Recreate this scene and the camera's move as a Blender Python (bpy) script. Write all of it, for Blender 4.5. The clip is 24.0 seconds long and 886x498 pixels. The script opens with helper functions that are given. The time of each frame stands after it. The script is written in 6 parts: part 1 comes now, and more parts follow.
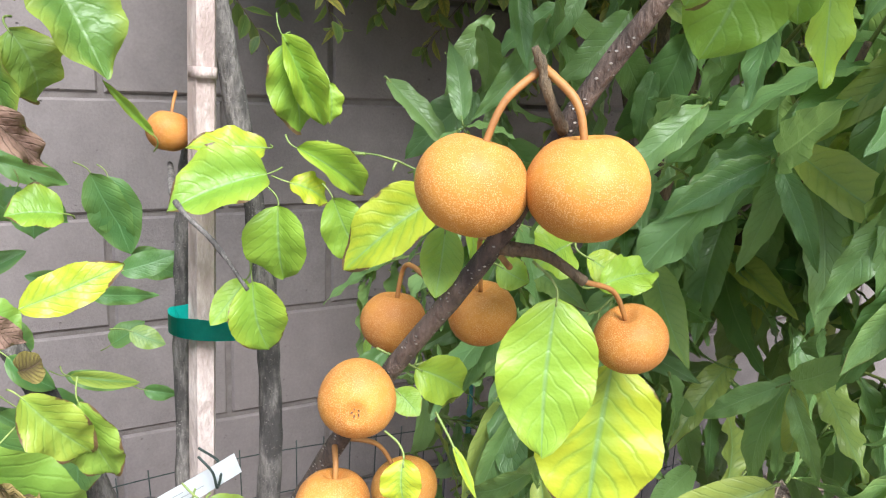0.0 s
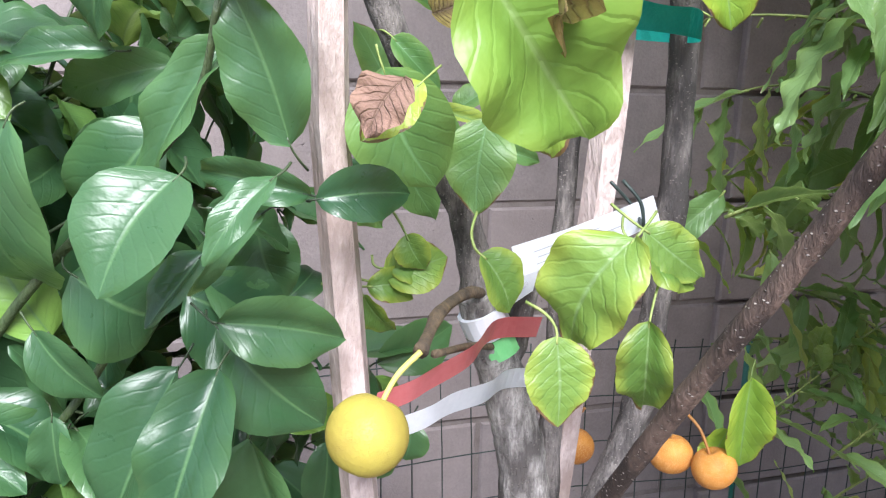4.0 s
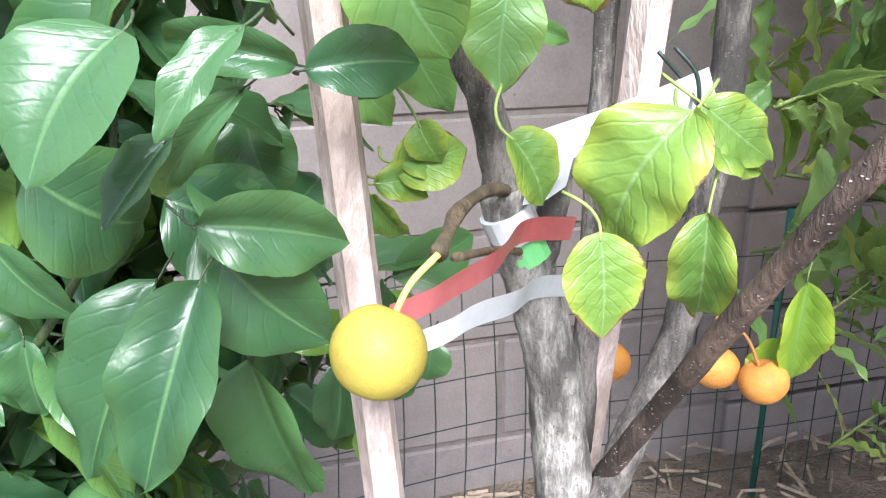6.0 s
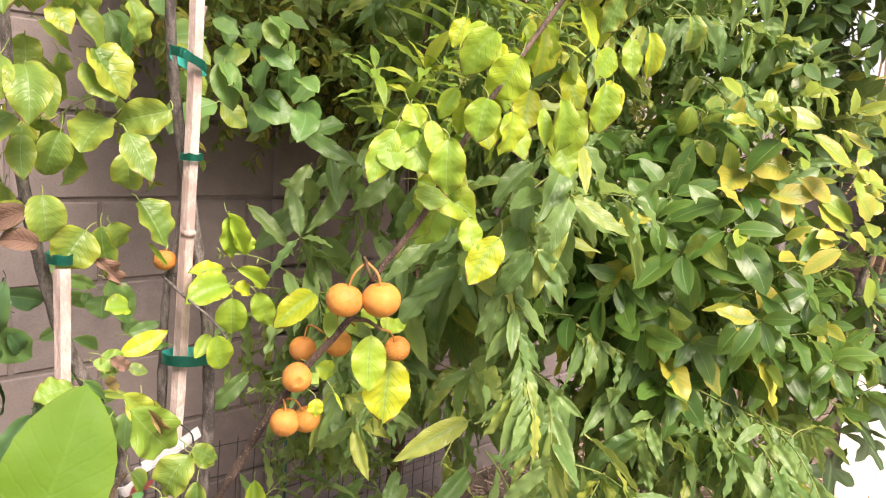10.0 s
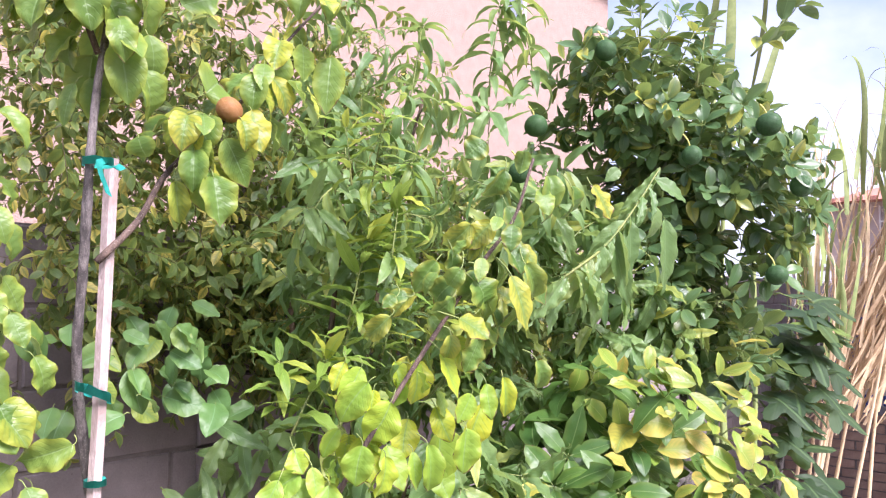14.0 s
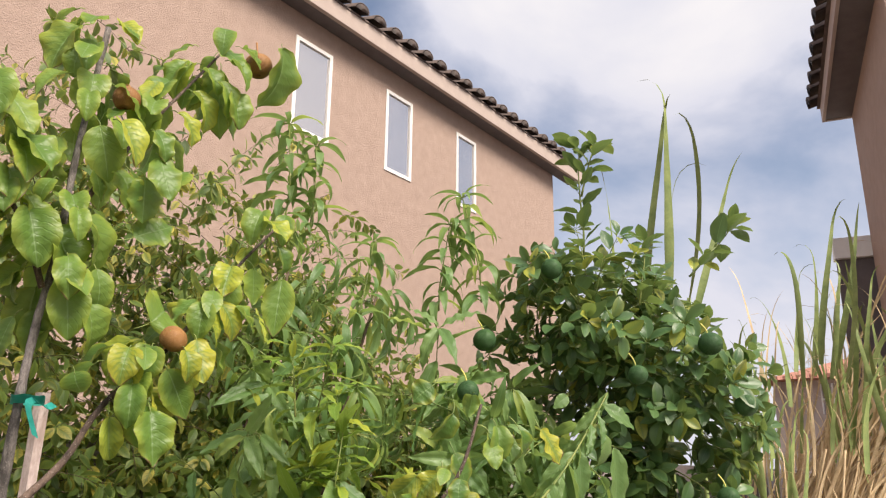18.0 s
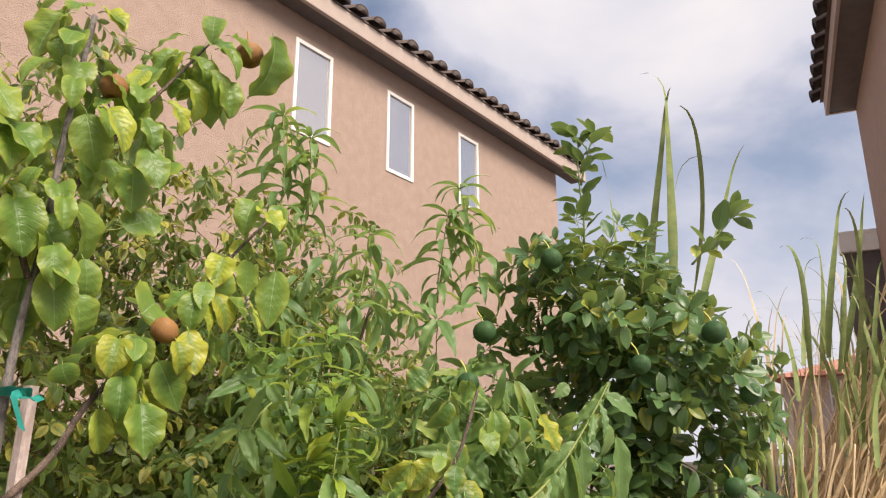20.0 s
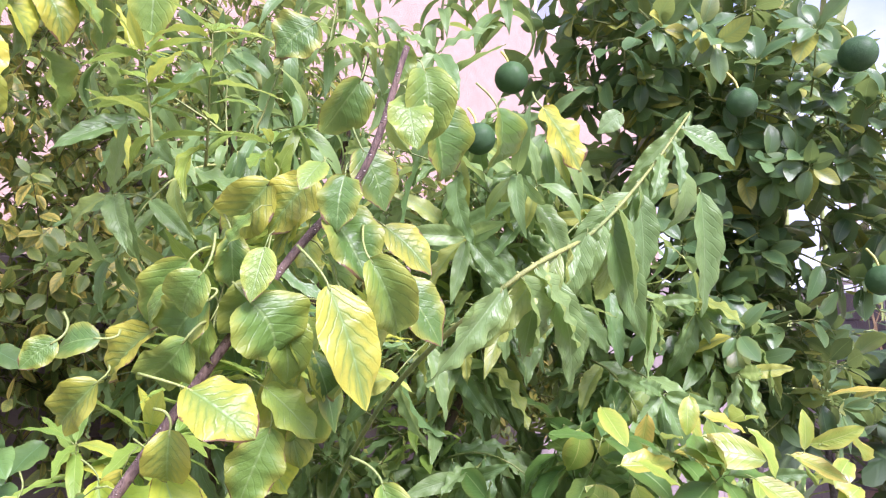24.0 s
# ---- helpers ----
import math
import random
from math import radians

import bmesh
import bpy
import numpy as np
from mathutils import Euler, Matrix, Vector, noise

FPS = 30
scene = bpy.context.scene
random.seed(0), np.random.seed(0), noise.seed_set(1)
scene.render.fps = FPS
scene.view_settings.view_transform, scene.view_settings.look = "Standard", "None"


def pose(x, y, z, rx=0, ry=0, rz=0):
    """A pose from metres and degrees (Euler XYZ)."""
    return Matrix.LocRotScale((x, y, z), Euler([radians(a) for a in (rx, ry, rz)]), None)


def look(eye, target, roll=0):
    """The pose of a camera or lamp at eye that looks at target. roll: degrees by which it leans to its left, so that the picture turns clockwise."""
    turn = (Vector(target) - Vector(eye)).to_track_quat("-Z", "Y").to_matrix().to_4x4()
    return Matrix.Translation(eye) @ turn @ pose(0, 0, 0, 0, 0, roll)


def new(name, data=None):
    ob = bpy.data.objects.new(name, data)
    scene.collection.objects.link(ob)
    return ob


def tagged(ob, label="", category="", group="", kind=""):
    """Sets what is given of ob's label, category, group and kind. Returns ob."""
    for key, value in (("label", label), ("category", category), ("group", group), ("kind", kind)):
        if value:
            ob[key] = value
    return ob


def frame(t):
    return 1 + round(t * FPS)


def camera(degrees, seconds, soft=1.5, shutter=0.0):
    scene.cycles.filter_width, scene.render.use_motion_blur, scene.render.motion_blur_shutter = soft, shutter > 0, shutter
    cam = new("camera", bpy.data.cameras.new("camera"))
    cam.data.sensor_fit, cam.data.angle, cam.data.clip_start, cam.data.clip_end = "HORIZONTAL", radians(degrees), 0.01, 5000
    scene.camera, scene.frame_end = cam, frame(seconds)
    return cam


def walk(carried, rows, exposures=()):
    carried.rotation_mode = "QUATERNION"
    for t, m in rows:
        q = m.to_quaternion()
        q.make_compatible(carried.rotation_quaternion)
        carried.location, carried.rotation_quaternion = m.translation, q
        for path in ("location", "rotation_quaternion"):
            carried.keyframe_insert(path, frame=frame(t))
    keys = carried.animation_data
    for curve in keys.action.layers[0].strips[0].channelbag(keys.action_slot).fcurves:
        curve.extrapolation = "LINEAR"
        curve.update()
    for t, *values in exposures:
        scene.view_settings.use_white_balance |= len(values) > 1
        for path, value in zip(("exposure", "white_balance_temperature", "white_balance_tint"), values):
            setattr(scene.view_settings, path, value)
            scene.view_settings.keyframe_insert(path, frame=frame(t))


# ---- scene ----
cam = camera(60.0, 24.0, 1.2)
PATH = [
    (0, (-0.146, -1.412, 1.052), (0.83, 0.283, 0.638), 2.3),
    (0.5, (-0.141, -1.4, 1.061), (0.815, 0.31, 0.66), 2.2),
    (1, (-0.148, -1.401, 1.075), (0.765, 0.339, 0.703), 2.4),
    (1.5, (-0.161, -1.436, 1.103), (0.669, 0.35, 0.757), 2.4),
    (2, (-0.202, -1.468, 1.095), (0.519, 0.368, 0.766), 2.4),
    (2.5, (-0.243, -1.415, 1.014), (0.409, 0.451, 0.707), 3.4),
    (3, (-0.249, -1.366, 0.949), (0.31, 0.525, 0.615), 2.3),
    (3.4, (-0.263, -1.322, 0.896), (0.319, 0.558, 0.544), 2.2),
    (5.5, (-0.233, -1.121, 0.748), (0.244, 0.707, 0.092), -0.8),
    (6, (-0.241, -1.191, 0.796), (0.271, 0.637, 0.166), -0.4),
    (6.5, (-0.258, -1.304, 0.887), (0.294, 0.536, 0.331), 0.1),
    (7, (-0.276, -1.432, 1.018), (0.274, 0.429, 0.535), 0.2),
    (7.5, (-0.290, -1.553, 1.129), (0.306, 0.313, 0.721), 0.6),
    (8, (-0.297, -1.649, 1.205), (0.418, 0.184, 0.849), 2.0),
    (8.5, (-0.352, -1.678, 1.208), (0.612, 0.046, 0.892), 2.5),
    (9, (-0.475, -1.717, 1.205), (0.78, -0.186, 0.916), 2.5),
    (9.5, (-0.55, -1.771, 1.228), (0.857, -0.378, 0.941), 2.7),
    (10, (-0.573, -1.862, 1.217), (0.873, -0.51, 0.929), 3.7),
    (10.5, (-0.563, -1.958, 1.182), (0.893, -0.62, 0.879), 4.6),
    (12.5, (-0.523, -1.944, 1.308), (1.026, -0.684, 1.191), 2.4),
    (13, (-0.568, -1.954, 1.375), (0.987, -0.696, 1.368), 1.5),
    (13.5, (-0.582, -1.969, 1.411), (0.972, -0.712, 1.477), 0.7),
    (14, (-0.581, -1.982, 1.442), (0.951, -0.704, 1.573), 0.3),
    (14.5, (-0.575, -1.98, 1.456), (0.946, -0.695, 1.646), 0.3),
    (15, (-0.583, -1.983, 1.478), (0.937, -0.708, 1.732), 0.6),
    (15.5, (-0.592, -1.992, 1.5), (0.932, -0.735, 1.817), 1.0),
    (16, (-0.59, -1.998, 1.504), (0.946, -0.773, 1.878), 1.4),
    (16.5, (-0.589, -1.996, 1.512), (0.959, -0.802, 1.939), 1.5),
    (17, (-0.588, -1.99, 1.521), (0.964, -0.823, 2.0), 1.3),
    (17.5, (-0.594, -1.99, 1.531), (0.958, -0.842, 2.055), 1.0),
    (18, (-0.589, -1.991, 1.547), (0.96, -0.858, 2.109), 0.6),
    (18.5, (-0.575, -2.005, 1.552), (0.971, -0.879, 2.137), 0.2),
    (20.5, (-0.53, -1.959, 1.523), (1.004, -0.8, 2.073), -0.5),
    (21, (-0.479, -1.914, 1.528), (1.055, -0.736, 2.036), -0.9),
    (21.5, (-0.428, -1.87, 1.533), (1.109, -0.676, 1.994), -1.2),
    (22, (-0.38, -1.833, 1.512), (1.153, -0.617, 1.923), -1.7),
    (22.5, (-0.321, -1.811, 1.503), (1.202, -0.559, 1.842), -2.7),
    (23, (-0.211, -1.795, 1.474), (1.282, -0.499, 1.777), -1.9),
    (23.5, (-0.09, -1.761, 1.451), (1.38, -0.432, 1.724), -1.9),
    (24, (-0.035, -1.763, 1.448), (1.405, -0.39, 1.649), -1.4),
]
EXPOSURE = [(0.0, 1.26, 5900, 7), (2.0, 1.26, 5750, 12), (3.5, 1.34, 5800, 14), (6.0, 1.8, 5850, 9), (7.0, 1.38, 5850, 16), (8.0, 1.2, 5900, 15), (9.0, 1.6, 5500, 25), (9.7, 1.36, 7200, 21), (10.5, 1.31, 7700, 23), (13.0, 1.42, 6250, 38), (15.0, 1.25, 6000, 18), (16.5, 0.95, 6200, 9), (17.3, 0.85, 6400, 10), (18.0, 0.62, 7200, 14), (20.5, 0.58, 7400, 16), (22.0, 0.84, 8200, 22), (22.7, 1.02, 6600, 28), (23.2, 1.18, 5850, 38), (24.0, 1.47, 5800, 42)]
walk(cam, [(t, look(eye, target, roll)) for t, eye, target, roll in PATH], EXPOSURE)

# ---- sky and sun: a bright, mostly clouded afternoon ----
SUN_AZ, SUN_EL = radians(190), radians(45)
sun = new("sun", bpy.data.lights.new("sun", "SUN"))
sun.data.energy, sun.data.angle, sun.data.color = 4.5, radians(30), (1.0, 0.96, 0.9)
sun.matrix_world = look((0, 0, 8), Vector((0, 0, 8)) - Vector((math.sin(SUN_AZ) * math.cos(SUN_EL), math.cos(SUN_AZ) * math.cos(SUN_EL), math.sin(SUN_EL))))
world = bpy.data.worlds.new("sky")
scene.world = world
world.use_nodes = True
wn, wl = world.node_tree.nodes, world.node_tree.links
wn.clear()
w_out, w_bg = wn.new("ShaderNodeOutputWorld"), wn.new("ShaderNodeBackground")
w_sky = wn.new("ShaderNodeTexSky")
w_sky.sky_type, w_sky.sun_disc, w_sky.sun_elevation, w_sky.sun_rotation = "NISHITA", False, SUN_EL, SUN_AZ
w_co, w_map, w_noise, w_ramp, w_mix, w_cloud = (wn.new("ShaderNode" + k) for k in ("TexCoord", "Mapping", "TexNoise", "ValToRGB", "MixRGB", "ValToRGB"))
w_map.inputs["Scale"].default_value = (1.5, 1.5, 2.6)
w_map.inputs["Location"].default_value = (0.35, 0.1, 0.2)
w_noise.inputs["Scale"].default_value, w_noise.inputs["Detail"].default_value, w_noise.inputs["Distortion"].default_value = 1.5, 7.0, 0.35
w_ramp.color_ramp.elements[0].position, w_ramp.color_ramp.elements[1].position = 0.28, 0.50
w_cloud.color_ramp.elements[0].position, w_cloud.color_ramp.elements[1].position = 0.36, 0.72
w_cloud.color_ramp.elements[0].color, w_cloud.color_ramp.elements[1].color = (3.7, 4.2, 5.6, 1), (6.2, 6.4, 6.8, 1)
w_bg.inputs["Strength"].default_value = 0.1
wl.new(w_co.outputs["Generated"], w_map.inputs["Vector"])
wl.new(w_map.outputs[0], w_noise.inputs["Vector"])
wl.new(w_noise.outputs[0], w_ramp.inputs[0])
wl.new(w_noise.outputs[0], w_cloud.inputs[0])
wl.new(w_ramp.outputs[0], w_mix.inputs[0])
wl.new(w_sky.outputs[0], w_mix.inputs[1])
wl.new(w_cloud.outputs[0], w_mix.inputs[2])
wl.new(w_mix.outputs[0], w_bg.inputs[0])
wl.new(w_bg.outputs[0], w_out.inputs[0])


# ---- materials ----
class Nodes:
    """A short way to write node trees."""

    def __init__(self, name):
        self.mat = bpy.data.materials.new(name)
        self.mat.use_nodes = True
        self.tree = self.mat.node_tree
        self.bsdf = self.tree.nodes["Principled BSDF"]
        self.out = self.tree.nodes["Material Output"]

    def add(self, kind, **values):
        node = self.tree.nodes.new("ShaderNode" + kind)
        for key, value in values.items():
            node.inputs[key.replace("_", " ")].default_value = value
        return node

    def link(self, a, b):
        self.tree.links.new(a, b)

    def math(self, op, a, b=0.0, clamp=False):
        node = self.tree.nodes.new("ShaderNodeMath")
        node.operation, node.use_clamp = op, clamp
        for i, v in enumerate((a, b)):
            if isinstance(v, (int, float)):
                node.inputs[i].default_value = v
            else:
                self.link(v, node.inputs[i])
        return node.outputs[0]

    def mix(self, fac, a, b, blend="MIX"):
        node = self.tree.nodes.new("ShaderNodeMixRGB")
        node.blend_type = blend
        for i, v in enumerate((fac, a, b)):
            if isinstance(v, (int, float)):
                node.inputs[i].default_value = v
            elif isinstance(v, tuple):
                node.inputs[i].default_value = (*v, 1)
            else:
                self.link(v, node.inputs[i])
        return node.outputs[0]

    def ramp(self, fac, lo, hi):
        node = self.tree.nodes.new("ShaderNodeMapRange")
        self.link(fac, node.inputs[0])
        node.inputs[1].default_value, node.inputs[2].default_value = lo, hi
        return node.outputs[0]

    def coords(self, kind="Object"):
        return self.tree.nodes.new("ShaderNodeTexCoord").outputs[kind]

    def noise(self, vector, scale, detail=4.0, rough=0.55, distortion=0.0):
        node = self.add("TexNoise", Scale=scale, Detail=detail, Roughness=rough, Distortion=distortion)
        if vector is not None:
            self.link(vector, node.inputs["Vector"])
        return node.outputs[0]

    def world(self):
        return self.tree.nodes.new("ShaderNodeNewGeometry").outputs["Position"]

    def bump(self, height, strength=0.3, distance=0.004):
        node = self.add("Bump", Strength=strength, Distance=distance)
        self.link(height, node.inputs["Height"])
        self.link(node.outputs[0], self.bsdf.inputs["Normal"])
        return node.outputs[0]

    def colour(self, value):
        if isinstance(value, tuple):
            self.bsdf.inputs["Base Color"].default_value = (*value, 1)
        else:
            self.link(value, self.bsdf.inputs["Base Color"])

    def rough(self, value):
        if isinstance(value, (int, float)):
            self.bsdf.inputs["Roughness"].default_value = value
        else:
            self.link(value, self.bsdf.inputs["Roughness"])


def random_value(n):
    """One random number a leaf or piece, whether it is an object or an island."""
    info, geo = n.tree.nodes.new("ShaderNodeObjectInfo"), n.tree.nodes.new("ShaderNodeNewGeometry")
    return n.math("FRACT", n.math("ADD", info.outputs["Random"], geo.outputs["Random Per Island"]))


def leaf_material(name, green, pale, yellow, vein, yellowing=0.3, veins=9.0, slope=0.55, chlorosis=0.5, brown=0.0, rough=0.42, relief=0.22, back=0.35, veining=0.55, rim=0.0):
    """Leaf blade: green along the veins, paler or yellow between them, brown patches at the rim. UV runs across and along the blade."""
    n = Nodes(name)
    sep = n.add("SeparateXYZ")
    n.link(n.coords("UV"), sep.inputs[0])
    u, v = sep.outputs[0], sep.outputs[1]
    rnd = random_value(n)
    rnd2 = n.math("FRACT", n.math("MULTIPLY", rnd, 17.31))
    rnd3 = n.math("FRACT", n.math("MULTIPLY", rnd, 53.7))
    side = n.math("ABSOLUTE", n.math("SUBTRACT", u, 0.5))
    jit = n.add("CombineXYZ")
    n.link(n.math("ADD", u, n.math("MULTIPLY", rnd, 31.0)), jit.inputs[0])
    n.link(n.math("MULTIPLY", v, 2.0), jit.inputs[1])
    cloud = n.noise(jit.outputs[0], 3.0, 4.0)
    fine = n.noise(jit.outputs[0], 26.0, 3.0)
    phase = n.math("ADD", n.math("MULTIPLY", n.math("SUBTRACT", v, n.math("MULTIPLY", side, slope)), veins), n.math("MULTIPLY", cloud, 0.8))
    tri = n.math("MULTIPLY", n.math("ABSOLUTE", n.math("SUBTRACT", n.math("FRACT", phase), 0.5)), 2.0)
    sidevein = n.ramp(tri, 0.72, 1.0)
    midrib = n.ramp(side, 0.03, 0.008)
    near = n.math("MAXIMUM", n.ramp(side, 0.22, 0.02), n.math("MULTIPLY", n.ramp(tri, 0.2, 1.0), n.ramp(side, 0.5, 0.12)))
    amount = n.math("MULTIPLY", n.ramp(rnd, 1.0 - yellowing, 1.0), 1.0, True)
    base = n.mix(rnd2, green, pale)
    base = n.mix(n.math("MULTIPLY", cloud, 0.35), base, pale)
    spread = n.math("MULTIPLY", amount, n.math("SUBTRACT", 1.15, n.math("MULTIPLY", near, chlorosis)), True)
    base = n.mix(spread, base, yellow)
    base = n.mix(n.math("MULTIPLY", near, veining), base, green)
    edge = n.math("MULTIPLY", n.ramp(n.math("ADD", side, n.math("MULTIPLY", cloud, 0.25)), 0.38, 0.62), n.math("ADD", n.math("MULTIPLY", rnd3, yellowing), rim), True)
    base = n.mix(edge, base, yellow)
    base = n.mix(n.math("MULTIPLY", sidevein, 0.25 * veining), base, vein)
    base = n.mix(n.math("MULTIPLY", midrib, 0.75), base, vein)
    base = n.mix(n.math("MULTIPLY", fine, 0.18), base, green, "MULTIPLY")
    if brown:
        rim = n.math("ADD", n.ramp(side, 0.3, 0.52), n.ramp(v, 0.7, 1.05))
        patch = n.ramp(n.math("ADD", n.math("MULTIPLY", rim, 0.5), n.math("MULTIPLY", cloud, 0.8)), 0.98 - 0.22 * brown, 1.03 - 0.22 * brown)
        patch = n.math("MULTIPLY", patch, n.ramp(rnd3, 1.0 - brown, 1.04 - brown))
        base = n.mix(patch, base, n.mix(fine, (0.05, 0.022, 0.014), (0.22, 0.11, 0.06)))
    n.colour(base)
    n.rough(n.math("ADD", rough - 0.1, n.math("MULTIPLY", cloud, 0.2)))
    n.bsdf.inputs["Specular IOR Level"].default_value = 0.45
    pucker = n.noise(jit.outputs[0], 9.0, 2.0)
    height = n.math("SUBTRACT", n.math("ADD", n.math("MULTIPLY", cloud, 0.5), n.math("MULTIPLY", pucker, 0.6)), n.math("ADD", n.math("MULTIPLY", sidevein, 0.5), midrib))
    normal = n.bump(height, relief, 0.003)
    trans = n.add("BsdfTranslucent")
    n.link(n.mix(0.45, base, (0.42, 0.54, 0.12), "MIX"), trans.inputs["Color"])
    n.link(normal, trans.inputs["Normal"])
    blend = n.add("MixShader", Fac=back)
    n.link(n.bsdf.outputs[0], blend.inputs[1])
    n.link(trans.outputs[0], blend.inputs[2])
    n.link(blend.outputs[0], n.out.inputs["Surface"])
    return n.mat


PEAR_LEAF = leaf_material("pear_leaf", (0.10, 0.22, 0.045), (0.24, 0.38, 0.055), (0.55, 0.57, 0.035), (0.25, 0.40, 0.16), 0.5, 8, 0.6, 0.7, 0.65, 0.44, 0.25, 0.35, 0.35)
DEAD_LEAF = leaf_material("dead_leaf", (0.10, 0.055, 0.04), (0.27, 0.16, 0.12), (0.35, 0.27, 0.08), (0.18, 0.11, 0.08), 0.1, 8, 0.6, 0.5, 0.0, 0.8, 0.6, 0.15)
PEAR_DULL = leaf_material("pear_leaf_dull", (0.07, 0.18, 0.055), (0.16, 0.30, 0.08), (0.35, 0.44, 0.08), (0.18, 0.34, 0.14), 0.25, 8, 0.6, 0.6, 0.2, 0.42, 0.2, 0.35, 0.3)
PEAR_LIME = leaf_material("pear_leaf_lime", (0.18, 0.34, 0.045), (0.33, 0.49, 0.05), (0.52, 0.56, 0.035), (0.25, 0.40, 0.14), 0.45, 8, 0.6, 0.7, 0.6, 0.42, 0.22, 0.42, 0.28)
PEAR_DYING = leaf_material("pear_leaf_dying", (0.15, 0.29, 0.045), (0.27, 0.40, 0.06), (0.42, 0.46, 0.06), (0.26, 0.38, 0.12), 0.3, 8, 0.6, 0.5, 0.9, 0.44, 0.22, 0.38, 0.2, 0.15)
PEAR_RIM = leaf_material("pear_leaf_rimmed", (0.09, 0.195, 0.04), (0.22, 0.34, 0.065), (0.46, 0.49, 0.06), (0.24, 0.36, 0.14), 0.18, 8, 0.6, 0.8, 0.5, 0.40, 0.25, 0.40, 0.3, 0.35)
PEAR_LIMB = leaf_material("pear_leaf_limb", (0.06, 0.15, 0.035), (0.15, 0.27, 0.05), (0.46, 0.44, 0.05), (0.20, 0.32, 0.10), 0.25, 8, 0.6, 0.8, 0.6, 0.40, 0.25, 0.36, 0.3, 0.35)
PEACH_LEAF = leaf_material("peach_leaf", (0.092, 0.205, 0.068), (0.23, 0.36, 0.125), (0.42, 0.47, 0.10), (0.25, 0.38, 0.16), 0.18, 13, 0.35, 0.4, 0.14, 0.36, 0.28, 0.45, 0.06)
TIP_LEAF = leaf_material("young_peach_leaf", (0.13, 0.26, 0.045), (0.25, 0.38, 0.06), (0.45, 0.48, 0.06), (0.36, 0.48, 0.14), 0.3, 13, 0.35, 0.4, 0.0, 0.38, 0.4, 0.4, 0.2)
LEMON_LEAF = leaf_material("lemon_leaf", (0.035, 0.11, 0.028), (0.11, 0.23, 0.045), (0.48, 0.44, 0.07), (0.26, 0.38, 0.13), 0.14, 9, 0.5, 0.4, 0.05, 0.36, 0.16, 0.35, 0.3)
YOUNG_LEAF = leaf_material("young_lemon_leaf", (0.15, 0.28, 0.04), (0.30, 0.38, 0.06), (0.54, 0.42, 0.09), (0.4, 0.44, 0.12), 0.5, 9, 0.5, 0.3, 0.08, 0.32)
ORANGE_LEAF = leaf_material("orange_leaf", (0.041, 0.106, 0.048), (0.12, 0.22, 0.075), (0.42, 0.42, 0.07), (0.14, 0.26, 0.1), 0.17, 9, 0.5, 0.4, 0.03, 0.34, 0.12, 0.3, 0.2)
CITRUS_LEAF = leaf_material("citrus_leaf", (0.014, 0.054, 0.028), (0.066, 0.15, 0.056), (0.18, 0.32, 0.06), (0.10, 0.20, 0.08), 0.16, 9, 0.5, 0.3, 0.04, 0.31, 0.12, 0.26, 0.08)
SHOOT_LEAF = leaf_material("young_citrus_leaf", (0.06, 0.15, 0.004), (0.085, 0.19, 0.005), (0.12, 0.20, 0.006), (0.08, 0.18, 0.01), 0.2, 9, 0.5, 0.3, 0.0, 0.7, 0.1, 0.22, 0.05)
FIG_LEAF = leaf_material("fig_leaf", (0.013, 0.042, 0.016), (0.036, 0.085, 0.03), (0.2, 0.3, 0.06), (0.09, 0.17, 0.06), 0.05, 5, 0.8, 0.4, 0.0, 0.6)
VINE_LEAF = leaf_material("vine_leaf", (0.045, 0.10, 0.03), (0.20, 0.28, 0.06), (0.56, 0.46, 0.09), (0.2, 0.30, 0.08), 0.33, 6, 0.5, 0.4, 0.0, 0.45)


def bark_material(name, dark, light, spots=0.0, scale=1.0, rough=0.8):
    """Streaked, fissured bark; spots: pale lenticels, short dashes of uneven size and strength."""
    n = Nodes(name)
    co = n.coords("Object")
    stretch = n.add("Mapping", Scale=(1.0, 1.0, 0.3))
    n.link(co, stretch.inputs["Vector"])
    a = n.noise(stretch.outputs[0], 90 * scale, 6, 0.65)
    b = n.noise(co, 14 * scale, 4)
    grain = n.noise(stretch.outputs[0], 420 * scale, 4, 0.7)
    base = n.mix(n.ramp(n.math("ADD", n.math("MULTIPLY", a, 0.6), n.math("MULTIPLY", b, 0.6)), 0.52, 0.68), dark, light)
    base = n.mix(n.math("MULTIPLY", n.ramp(grain, 0.58, 0.36), 0.6), base, dark)
    height = n.math("ADD", a, n.math("MULTIPLY", grain, 0.5))
    if spots:
        dash = n.add("Mapping", Scale=(1.0, 1.0, 1.7))
        n.link(co, dash.inputs["Vector"])
        vor = n.add("TexVoronoi", Scale=330.0 * scale)
        n.link(dash.outputs[0], vor.inputs["Vector"])
        reach = n.math("ADD", vor.outputs["Distance"], n.math("MULTIPLY", grain, 0.25))
        dot = n.math("MULTIPLY", n.ramp(reach, 0.40, 0.30), n.ramp(n.noise(co, 190 * scale, 2), 0.48, 0.56))
        base = n.mix(n.math("MULTIPLY", dot, spots), base, (0.50, 0.44, 0.39))
        height = n.math("ADD", height, dot)
    n.colour(base)
    n.rough(rough)
    n.bump(height, 1.0, 0.004)
    return n.mat


